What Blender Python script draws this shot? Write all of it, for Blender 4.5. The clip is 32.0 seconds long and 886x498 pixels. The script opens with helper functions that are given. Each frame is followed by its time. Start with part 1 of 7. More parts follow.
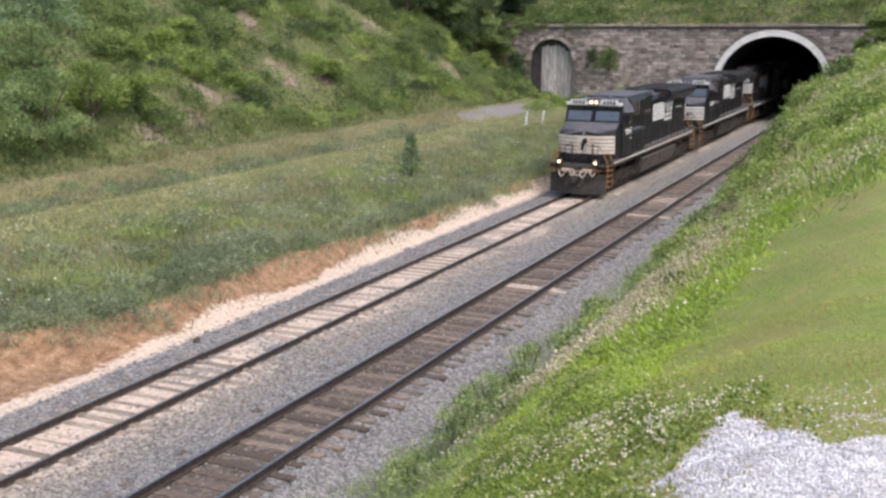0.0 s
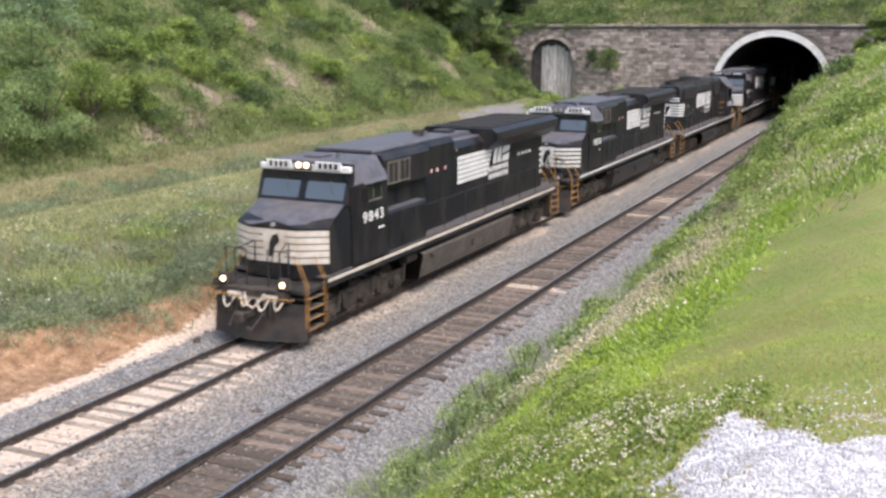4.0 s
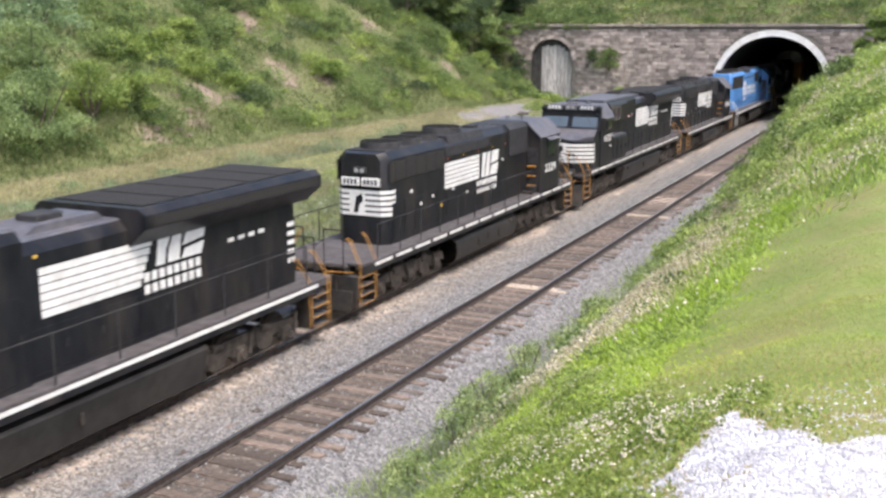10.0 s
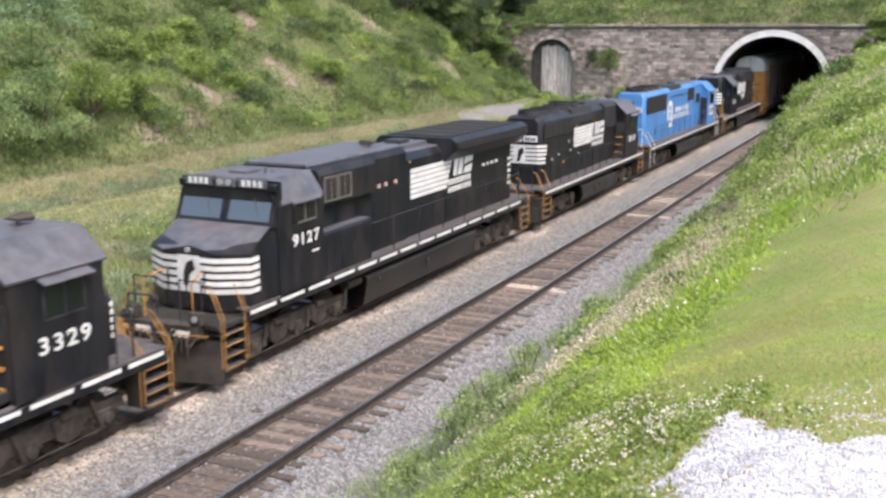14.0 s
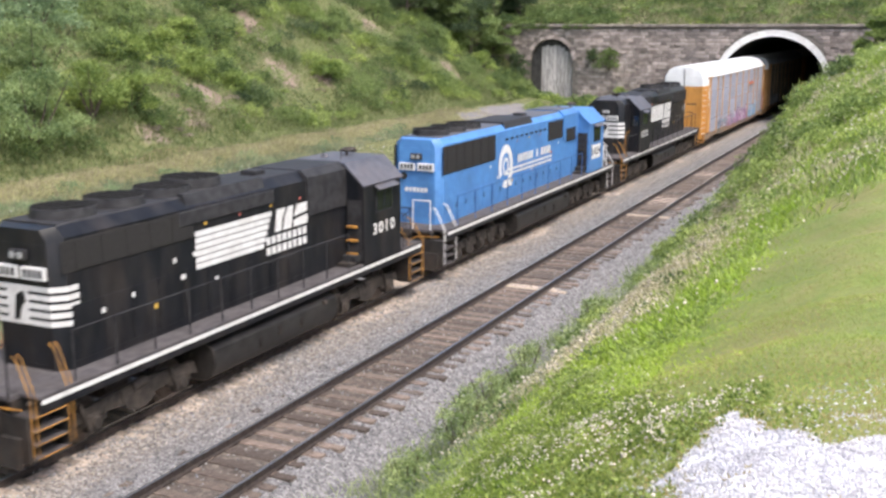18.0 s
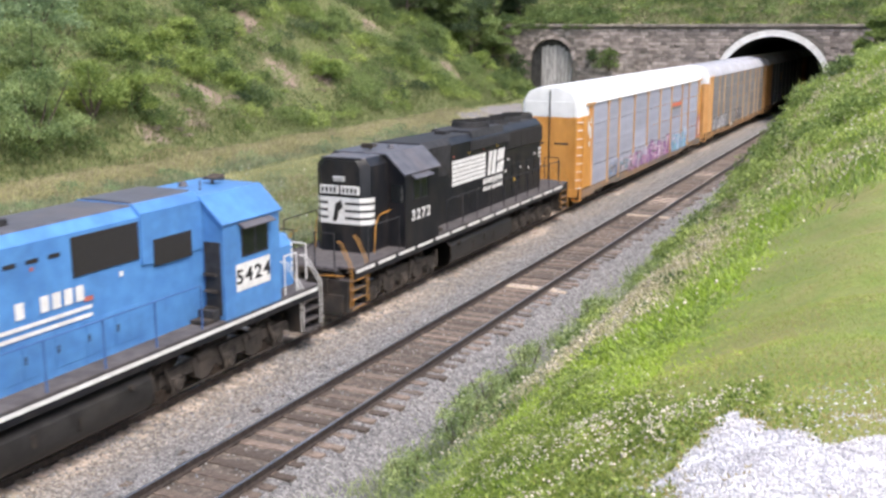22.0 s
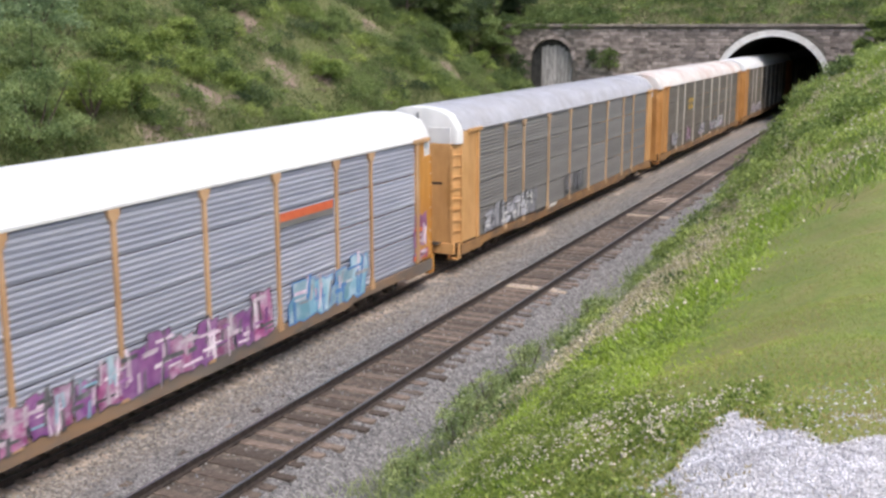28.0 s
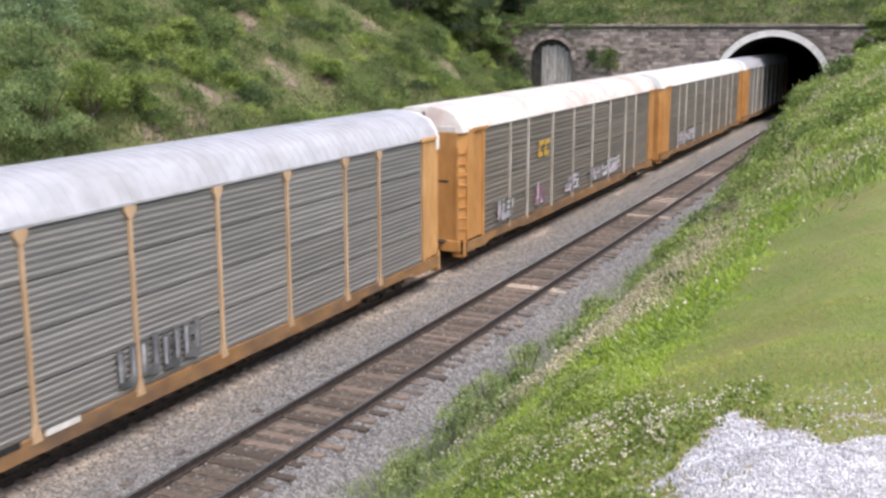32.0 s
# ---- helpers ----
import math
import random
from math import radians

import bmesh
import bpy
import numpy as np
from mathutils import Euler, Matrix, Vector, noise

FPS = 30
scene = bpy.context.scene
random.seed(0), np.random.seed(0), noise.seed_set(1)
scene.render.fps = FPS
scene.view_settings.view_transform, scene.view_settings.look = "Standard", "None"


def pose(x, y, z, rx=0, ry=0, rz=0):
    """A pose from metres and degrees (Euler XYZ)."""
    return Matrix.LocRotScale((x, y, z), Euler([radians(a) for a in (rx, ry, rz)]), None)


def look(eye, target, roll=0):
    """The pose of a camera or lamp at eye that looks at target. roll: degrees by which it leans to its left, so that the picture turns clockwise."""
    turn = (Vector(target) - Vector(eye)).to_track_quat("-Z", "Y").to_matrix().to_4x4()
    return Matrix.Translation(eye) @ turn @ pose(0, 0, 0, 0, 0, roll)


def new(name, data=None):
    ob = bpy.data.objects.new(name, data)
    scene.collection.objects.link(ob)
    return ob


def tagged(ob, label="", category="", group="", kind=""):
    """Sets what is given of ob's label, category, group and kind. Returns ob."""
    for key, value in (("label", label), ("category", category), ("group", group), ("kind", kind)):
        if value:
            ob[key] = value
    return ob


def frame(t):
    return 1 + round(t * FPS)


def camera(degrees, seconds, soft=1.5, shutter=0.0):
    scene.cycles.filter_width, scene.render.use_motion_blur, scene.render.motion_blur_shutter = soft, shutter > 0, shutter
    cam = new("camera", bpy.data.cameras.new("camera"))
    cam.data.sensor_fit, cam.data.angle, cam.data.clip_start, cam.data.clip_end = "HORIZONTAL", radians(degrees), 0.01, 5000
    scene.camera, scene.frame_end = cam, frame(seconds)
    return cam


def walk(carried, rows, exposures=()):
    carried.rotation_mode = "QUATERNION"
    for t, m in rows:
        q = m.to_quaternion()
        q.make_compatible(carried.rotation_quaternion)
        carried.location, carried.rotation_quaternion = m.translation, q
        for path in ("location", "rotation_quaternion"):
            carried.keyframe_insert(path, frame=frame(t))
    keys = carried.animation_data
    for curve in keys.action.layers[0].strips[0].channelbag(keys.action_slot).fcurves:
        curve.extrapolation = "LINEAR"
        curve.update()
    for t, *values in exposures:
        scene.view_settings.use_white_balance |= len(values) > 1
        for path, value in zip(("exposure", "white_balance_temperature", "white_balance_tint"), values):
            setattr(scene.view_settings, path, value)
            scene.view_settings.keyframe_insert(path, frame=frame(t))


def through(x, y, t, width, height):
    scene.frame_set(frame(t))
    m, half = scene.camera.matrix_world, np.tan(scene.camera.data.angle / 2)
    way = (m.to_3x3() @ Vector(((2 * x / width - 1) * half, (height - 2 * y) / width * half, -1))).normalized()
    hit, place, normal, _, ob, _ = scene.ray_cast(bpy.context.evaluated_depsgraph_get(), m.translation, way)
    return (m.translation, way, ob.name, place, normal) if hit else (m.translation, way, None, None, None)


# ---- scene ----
# The camera stands still on the bank above the cutting.
cam = camera(45.607, 32.0, soft=2.7, shutter=0.4)
EYE = Vector((11.795, 0.0, 8.223))
AIM = Vector((-0.41383, 0.88660, -0.20652))
walk(cam, [(0.0, look(EYE, EYE + AIM * 10)), (32.0, look(EYE, EYE + AIM * 10))], [(0.0, 0.56), (3.0, 0.70), (6.0, 1.04), (9.0, 1.07), (14.0, 1.03), (19.0, 0.98), (23.0, 0.91), (25.5, 0.74), (27.5, 0.5), (29.0, 0.43), (30.0, 0.48), (32.0, 0.62)])

# Bright overcast day: a broad soft sun behind thin cloud, and the sky.
world = bpy.data.worlds.new("sky")
scene.world = world
world.use_nodes = True
wn = world.node_tree
sky = wn.nodes.new("ShaderNodeTexSky")
sky.sky_type = "NISHITA"
sky.sun_disc = False
sky.sun_elevation, sky.sun_rotation = radians(58), radians(120)
sky.air_density, sky.dust_density = 1.0, 4.0
wn.nodes["Background"].inputs[1].default_value = 0.15
wn.links.new(sky.outputs[0], wn.nodes["Background"].inputs[0])
sun = new("sun", bpy.data.lights.new("sun", "SUN"))
sun.data.energy, sun.data.angle, sun.data.color = 1.5, radians(25), (1.0, 0.96, 0.9)
sun.matrix_world = look((60, -35, 110), (0, 0, 0))

# ---------------------------------------------------------------- materials
def mat(name, c1, c2, scale=6.0, rough=0.8, metal=0.0, bump=0.15, bump_scale=None, dirt=None, dirt_scale=1.2, dirt_amount=0.45, rnd=0.0, stretch=(1, 1, 1), rough_var=0.1):
    """Two-colour grain at one scale, stains at a larger one, fine relief and uneven gloss."""
    m = bpy.data.materials.new(name)
    m.use_nodes = True
    nt = m.node_tree
    N, L = nt.nodes, nt.links
    b = N["Principled BSDF"]
    tc = N.new("ShaderNodeTexCoord")
    mp = N.new("ShaderNodeMapping")
    mp.inputs["Scale"].default_value = stretch
    L.new(tc.outputs["Object"], mp.inputs[0])
    n1 = N.new("ShaderNodeTexNoise")
    n1.inputs["Scale"].default_value, n1.inputs["Detail"].default_value = scale, 5
    L.new(mp.outputs[0], n1.inputs["Vector"])
    r1 = N.new("ShaderNodeValToRGB")
    r1.color_ramp.elements[0].position, r1.color_ramp.elements[1].position = 0.35, 0.65
    r1.color_ramp.elements[0].color, r1.color_ramp.elements[1].color = (*c1, 1), (*c2, 1)
    L.new(n1.outputs[0], r1.inputs[0])
    col = r1.outputs[0]
    if dirt:
        n2 = N.new("ShaderNodeTexNoise")
        n2.inputs["Scale"].default_value, n2.inputs["Detail"].default_value = dirt_scale, 6
        n2.inputs["Roughness"].default_value = 0.65
        L.new(mp.outputs[0], n2.inputs["Vector"])
        r2 = N.new("ShaderNodeMapRange")
        r2.inputs[1].default_value, r2.inputs[2].default_value, r2.inputs[4].default_value = 0.45, 0.7, dirt_amount
        L.new(n2.outputs[0], r2.inputs[0])
        mx = N.new("ShaderNodeMix")
        mx.data_type = "RGBA"
        mx.inputs[7].default_value = (*dirt, 1)
        L.new(r2.outputs[0], mx.inputs[0])
        L.new(col, mx.inputs[6])
        col = mx.outputs[2]
    if rnd:
        oi = N.new("ShaderNodeObjectInfo")
        ge = N.new("ShaderNodeNewGeometry")
        ad = N.new("ShaderNodeMath")
        ad.operation = "ADD"
        L.new(oi.outputs["Random"], ad.inputs[0])
        L.new(ge.outputs["Random Per Island"], ad.inputs[1])
        fr = N.new("ShaderNodeMath")
        fr.operation = "FRACT"
        L.new(ad.outputs[0], fr.inputs[0])
        mr = N.new("ShaderNodeMapRange")
        mr.inputs[3].default_value, mr.inputs[4].default_value = 1 - rnd, 1 + rnd
        L.new(fr.outputs[0], mr.inputs[0])
        vm = N.new("ShaderNodeVectorMath")
        vm.operation = "SCALE"
        L.new(col, vm.inputs[0])
        L.new(mr.outputs[0], vm.inputs["Scale"])
        col = vm.outputs[0]
    L.new(col, b.inputs["Base Color"])
    b.inputs["Metallic"].default_value = metal
    rr = N.new("ShaderNodeMapRange")
    rr.inputs[3].default_value, rr.inputs[4].default_value = max(0.02, rough - rough_var), min(1, rough + rough_var)
    L.new(n1.outputs[0], rr.inputs[0])
    L.new(rr.outputs[0], b.inputs["Roughness"])
    if bump:
        n3 = N.new("ShaderNodeTexNoise")
        n3.inputs["Scale"].default_value, n3.inputs["Detail"].default_value = bump_scale or scale * 4, 3
        L.new(mp.outputs[0], n3.inputs["Vector"])
        bu = N.new("ShaderNodeBump")
        bu.inputs["Strength"].default_value, bu.inputs["Distance"].default_value = bump, 0.02
        L.new(n3.outputs[0], bu.inputs["Height"])
        L.new(bu.outputs[0], b.inputs["Normal"])
    return m


def leaf_mat(name, c1, c2, rough=0.6, through=0.35):
    """Leaves and blades: colour by the single blade, some light through them."""
    m = bpy.data.materials.new(name)
    m.use_nodes = True
    nt = m.node_tree
    N, L = nt.nodes, nt.links
    b = N["Principled BSDF"]
    ge = N.new("ShaderNodeNewGeometry")
    no = N.new("ShaderNodeTexNoise")
    no.inputs["Scale"].default_value = 0.35
    L.new(ge.outputs["Position"], no.inputs["Vector"])
    ma = N.new("ShaderNodeMath")
    ma.operation = "MULTIPLY_ADD"
    ma.inputs[1].default_value, ma.inputs[2].default_value = 0.6, -0.3
    L.new(ge.outputs["Random Per Island"], ma.inputs[0])
    ad = N.new("ShaderNodeMath")
    ad.operation = "ADD"
    L.new(ma.outputs[0], ad.inputs[0])
    L.new(no.outputs[0], ad.inputs[1])
    tone = N.new("ShaderNodeAttribute")
    tone.attribute_name = "tone"
    a2 = N.new("ShaderNodeMath")
    a2.operation = "ADD"
    L.new(ad.outputs[0], a2.inputs[0])
    L.new(tone.outputs["Fac"], a2.inputs[1])
    r = N.new("ShaderNodeValToRGB")
    r.color_ramp.elements[0].position, r.color_ramp.elements[1].position = 0.15, 0.85
    r.color_ramp.elements[0].color, r.color_ramp.elements[1].color = (*c1, 1), (*c2, 1)
    L.new(a2.outputs[0], r.inputs[0])
    L.new(r.outputs[0], b.inputs["Base Color"])
    b.inputs["Roughness"].default_value = rough
    tr = N.new("ShaderNodeBsdfTranslucent")
    L.new(r.outputs[0], tr.inputs[0])
    mx = N.new("ShaderNodeMixShader")
    mx.inputs[0].default_value = through
    L.new(b.outputs[0], mx.inputs[1])
    L.new(tr.outputs[0], mx.inputs[2])
    L.new(mx.outputs[0], N["Material Output"].inputs[0])
    return m


STEEL = mat("rail_steel", (0.055, 0.045, 0.042), (0.11, 0.088, 0.08), 8, 0.55, 0.5, 0.1)
RAILTOP = mat("worn_rail_head", (0.30, 0.29, 0.28), (0.42, 0.41, 0.40), 20, 0.3, 0.9, 0.03)
TIE = mat("weathered_tie_wood", (0.10, 0.074, 0.060), (0.235, 0.18, 0.148), 5, 0.9, 0, 0.5, 30, (0.05, 0.04, 0.035), 2.0, 0.5, 0.5, (1, 6, 6))
TIE_DUSTY = mat("dust_covered_tie_wood", (0.17, 0.135, 0.11), (0.33, 0.27, 0.225), 5, 0.95, 0, 0.5, 30, (0.42, 0.35, 0.29), 1.2, 0.8, 0.3, (1, 3, 3))
TIE_PALE = mat("pale_new_tie_wood", (0.42, 0.33, 0.25), (0.58, 0.48, 0.38), 5, 0.9, 0, 0.4, 30, (0.25, 0.2, 0.16), 3.0, 0.4, 0.2, (1, 6, 6))
STONE_GREY = mat("ballast_stone", (0.17, 0.165, 0.172), (0.33, 0.32, 0.325), 3, 0.95, 0, 0.2, None, (0.42, 0.36, 0.31), 0.4, 0.35, 0.45)
STONE_TAN = mat("dusty_ballast_stone", (0.21, 0.18, 0.155), (0.38, 0.335, 0.295), 3, 0.95, 0, 0.2, None, (0.46, 0.38, 0.31), 0.4, 0.35, 0.45)
GRAVEL = mat("crushed_white_gravel", (0.450, 0.436, 0.473), (0.738, 0.720, 0.765), 8, 0.95, 0, 0.2, None, (0.35, 0.32, 0.30), 1.5, 0.4, 0.35)
STONE_WHITE = mat("white_limestone_chips", (0.55, 0.55, 0.58), (0.78, 0.78, 0.80), 8, 0.95, 0, 0.2, None, None, 1, 0, 0.3)
MASONRY = mat("sandstone_block", (0.29, 0.235, 0.215), (0.50, 0.42, 0.395), 2.0, 0.95, 0, 0.7, 9, (0.11, 0.105, 0.085), 0.45, 0.75, 0.42)
MORTAR = mat("dark_mortar", (0.15, 0.13, 0.115), (0.25, 0.22, 0.195), 4, 0.95, 0, 0.4)
COPING = mat("coping_stone", (0.24, 0.20, 0.18), (0.36, 0.31, 0.28), 3, 0.95, 0, 0.4, 12, (0.1, 0.09, 0.08), 0.8, 0.6, 0.2)
CONCRETE = mat("pale_concrete_ring", (0.76, 0.74, 0.73), (0.88, 0.86, 0.85), 3, 0.85, 0, 0.2, 14, (0.52, 0.42, 0.38), 1.2, 0.4)
# One near-black for the tunnel lining, its end and the blind arch panels.
LINING = mat("near_black_lining", (0.035, 0.033, 0.032), (0.07, 0.066, 0.062), 2, 0.95, 0, 0.3)
OLDWOOD = mat("grey_boarding", (0.30, 0.28, 0.27), (0.62, 0.59, 0.58), 3, 0.9, 0, 0.3, 20, (0.14, 0.12, 0.11), 0.7, 0.6, 0.15, (5, 5, 0.6))

# ---------------------------------------------------------------- small builders
class Shape:
    """Collects vertices and faces of one part."""
    def __init__(self):
        self.v, self.f = [], []

    def add(self, verts, faces):
        o = len(self.v)
        self.v += [tuple(p) for p in verts]
        self.f += [tuple(i + o for i in f) for f in faces]
        return self

    def box(self, x0, x1, y0, y1, z0, z1, c=0.0):
        """A box with chamfered edges of width c."""
        if c <= 0:
            v = [(x, y, z) for x in (x0, x1) for y in (y0, y1) for z in (z0, z1)]
            return self.add(v, [(0, 1, 3, 2), (4, 6, 7, 5), (0, 4, 5, 1), (2, 3, 7, 6), (0, 2, 6, 4), (1, 5, 7, 3)])
        lo, hi = (x0, y0, z0), (x1, y1, z1)
        c = min(c, 0.45 * min(hi[k] - lo[k] for k in range(3)))
        v, idx = [], {}
        for sx in (0, 1):
            for sy in (0, 1):
                for sz in (0, 1):
                    s = (sx, sy, sz)
                    for k in range(3):
                        p = []
                        for j in range(3):
                            e = hi[j] if s[j] else lo[j]
                            p.append(e if j == k else (e - c if s[j] else e + c))
                        idx[s, k] = len(v)
                        v.append(p)
        f = []
        for k in range(3):
            a, b2 = [(1, 2), (0, 2), (0, 1)][k]
            for e in (0, 1):
                q = []
                for sa, sb in ((0, 0), (1, 0), (1, 1), (0, 1)):
                    s = [0, 0, 0]
                    s[k], s[a], s[b2] = e, sa, sb
                    q.append(idx[tuple(s), k])
                f.append(tuple(q))
        for k in range(3):
            a, b2 = [(1, 2), (0, 2), (0, 1)][k]
            for sa in (0, 1):
                for sb in (0, 1):
                    q = []
                    for e, kk in ((0, a), (1, a), (1, b2), (0, b2)):
                        s = [0, 0, 0]
                        s[k], s[a], s[b2] = e, sa, sb
                        q.append(idx[tuple(s), kk])
                    f.append(tuple(q))
        for s in [(a, b2, d) for a in (0, 1) for b2 in (0, 1) for d in (0, 1)]:
            f.append((idx[s, 0], idx[s, 1], idx[s, 2]))
        return self.add(v, f)

    def prism(self, axis, lo, hi, prof):
        """A polygon drawn in the two other axes, drawn out along axis."""
        n = len(prof)
        v = []
        for e in (lo, hi):
            for a, b in prof:
                v.append({"x": (e, a, b), "y": (a, e, b), "z": (a, b, e)}[axis])
        f = [tuple(range(n)), tuple(range(2 * n - 1, n - 1, -1))]
        f += [(i, (i + 1) % n, n + (i + 1) % n, n + i) for i in range(n)]
        return self.add(v, f)

    def cyl(self, p0, p1, r, n=10, r1=None):
        p0, p1 = Vector(p0), Vector(p1)
        d = (p1 - p0).normalized()
        a = d.orthogonal().normalized()
        b = d.cross(a)
        v = []
        for p, q in ((p0, r), (p1, r if r1 is None else r1)):
            for i in range(n):
                t = 2 * math.pi * i / n
                v.append(p + a * (q * math.cos(t)) + b * (q * math.sin(t)))
        f = [tuple(range(n))[::-1], tuple(range(n, 2 * n))] + [(i, (i + 1) % n, n + (i + 1) % n, n + i) for i in range(n)]
        return self.add(v, f)

    def tube(self, pts, r=0.02, n=6):
        for a, b in zip(pts, pts[1:]):
            self.cyl(a, b, r, n)
        return self

    def ring(self, y0, y1, prof_out, prof_in):
        """A shell between two open outlines in x, z, drawn out along y."""
        n = len(prof_out)
        v = [(x, y, z) for y in (y0, y1) for pr in (prof_out, prof_in) for x, z in pr]
        f = []
        for i in range(n - 1):
            f += [(i, i + 1, n + i + 1, n + i), (2 * n + i, 3 * n + i, 3 * n + i + 1, 2 * n + i + 1),
                  (i, 2 * n + i, 2 * n + i + 1, i + 1), (n + i, n + i + 1, 3 * n + i + 1, 3 * n + i)]
        f += [(0, n, 3 * n, 2 * n), (n - 1, 3 * n - 1, 4 * n - 1, 2 * n - 1)]
        return self.add(v, f)

    def mesh(self, name, smooth=True):
        me = bpy.data.meshes.new(name)
        me.from_pydata(self.v, [], self.f)
        bm = bmesh.new()
        bm.from_mesh(me)
        bmesh.ops.recalc_face_normals(bm, faces=bm.faces)
        bm.to_mesh(me)
        bm.free()
        if smooth:
            me.shade_smooth()
            me.set_sharp_from_angle(angle=radians(32))
        return me


def part(name, shape, material, parent, label=""):
    """One mesh object under a thing or a part."""
    me = shape if isinstance(shape, bpy.types.Mesh) else shape.mesh(name)
    if not me.materials:
        me.materials.append(material)
    ob = new(name, me)
    if parent:
        ob.parent = parent
    return tagged(ob, label)


def empty(name, m=None):
    ob = new(name)
    ob.empty_display_size = 0.5
    if m is not None:
        ob.matrix_basis = m
    return ob


def mesh_np(name, v, f, material, smooth=False):
    """A mesh from arrays of points and of faces with equal corner counts."""
    me = bpy.data.meshes.new(name)
    v, f = np.asarray(v, np.float32), np.asarray(f, np.int32)
    me.vertices.add(len(v))
    me.vertices.foreach_set("co", v.ravel())
    k = f.shape[1]
    me.loops.add(f.size)
    me.loops.foreach_set("vertex_index", f.ravel())
    me.polygons.add(len(f))
    me.polygons.foreach_set("loop_start", np.arange(0, f.size, k, dtype=np.int32))
    if smooth:
        me.polygons.foreach_set("use_smooth", np.ones(len(f), bool))
    me.materials.append(material)
    me.update(calc_edges=True)
    return me


# ---------------------------------------------------------------- the lie of the land
TX, TZ = -4.41, -0.165          # centre and rail height of the far track; the near one is at 0, 0
PORTAL = 99.5
G = 0.7525


def sstep(a, b, x):
    t = np.clip((x - a) / (b - a), 0, 1)
    return t * t * (3 - 2 * t)


def wob(x, y, s, seed=0.0):
    """Smooth uneven waves, about -1 to 1."""
    return (np.sin(x * 1.7 * s + seed) * np.cos(y * 1.3 * s - seed * 2) + 0.6 * np.sin(x * 3.1 * s - y * 2.3 * s + seed * 3) + 0.4 * np.sin(y * 5.3 * s + x * 4.1 * s + seed)) / 1.6


def soil_edge(y):
    """How far the cut soil bank draws back from the track."""
    return 1.6 * (1 - sstep(18.5, 21.8, y)) - 0.5 * np.exp(-((y - 24.3) / 2.4) ** 2) - 1.0 * sstep(29, 36, y) + 0.2 * wob(y * 0, y, 0.5, 1.0)


def ground_z(x, y):
    """Height of the bare ground."""
    x, y = np.asarray(x, float), np.asarray(y, float)
    # cutting floor and ballast
    xs = [-8.75, -8.2, -7.35, -6.8, -6.1, -5.75, -3.05, -2.4, -1.7, -1.2, -0.88, -0.8, 0.85, 1.35, 1.9, 2.7, 3.2]
    zs = [0.35, 0.0, -0.42, -0.5, -0.36, -0.335, -0.335, -0.37, -0.23, -0.165, -0.165, -0.21, -0.21, -0.235, -0.42, -0.55, -0.50]
    w = soil_edge(y) * sstep(-6.5, -8.2, x)
    z = np.interp(x + w, xs, zs)
    # grassy shelf and hillside on the far side
    shelf = 0.35 + 0.45 * sstep(-8.75, -13, x + w) + 0.35 * sstep(-16, -18.5, x) - 0.2 * sstep(-18.7, -20, x) + 0.6 * sstep(-20.6, -22.5, x) + 0.10 * wob(x, y, 0.5, 2)
    z = np.where(x + w < -8.75, shelf, z)
    toe = -24.2 + 0.8 * wob(y * 0, y, 0.10, 4)
    u = np.maximum(toe - x, 0)
    hill = 0.78 * np.minimum(u, 24) + 0.3 * np.maximum(u - 24, 0) * np.exp(-np.maximum(u - 24, 0) / 60)
    hill = hill * (1 + 0.10 * wob(x, y, 0.13, 7)) + 0.5 * sstep(0, 3, u) * wob(x, y, 0.4, 3)
    z = z + np.where(u > 0, hill, 0)
    # bank on the camera's side
    far = sstep(26, 42, y)
    base = np.interp(y, [3, 6, 9, 13, 20, 28, 42], [5.15, 5.0, 4.55, 4.1, 4.2, 4.75, 6.2])
    slope = -0.5 + (0.90 + 0.48 * far) * (x - 3.2) + 0.15 * wob(x, y, 0.6, 5) * sstep(3.4, 4.5, x)
    lawn = base + (0.50 + 0.08 * far) * (x - 8.8 + 0.6 * far)
    flat = base + 1.26 + 0.02 * np.maximum(x - 12, 0)
    k = np.clip(0.5 + 0.5 * (flat - lawn) / 0.4, 0, 1)
    lawn = flat * (1 - k) + lawn * k - 0.4 * k * (1 - k) + 0.06 * wob(x, y, 0.5, 9) + 0.06 * np.sin(2.6 * y + 1.5 * x + 1.5 * wob(x, y, 0.35, 3)) * sstep(7, 9, y) * sstep(8.6, 9.4, x)
    h = 0.35
    k = np.clip(0.5 + 0.5 * (lawn - slope) / h, 0, 1)
    bank = lawn * (1 - k) + slope * k - h * k * (1 - k)
    z = np.where(x > 3.0, np.maximum(bank, z), z)
    # the hill over the tunnel
    top = 8.3 + 0.42 * np.minimum(np.maximum(y - PORTAL - 0.4, 0), 40) + 0.25 * wob(x, y, 0.35, 6)
    z = np.where(y > PORTAL + 0.3, np.maximum(top, z + 0 * x), z)
    return z


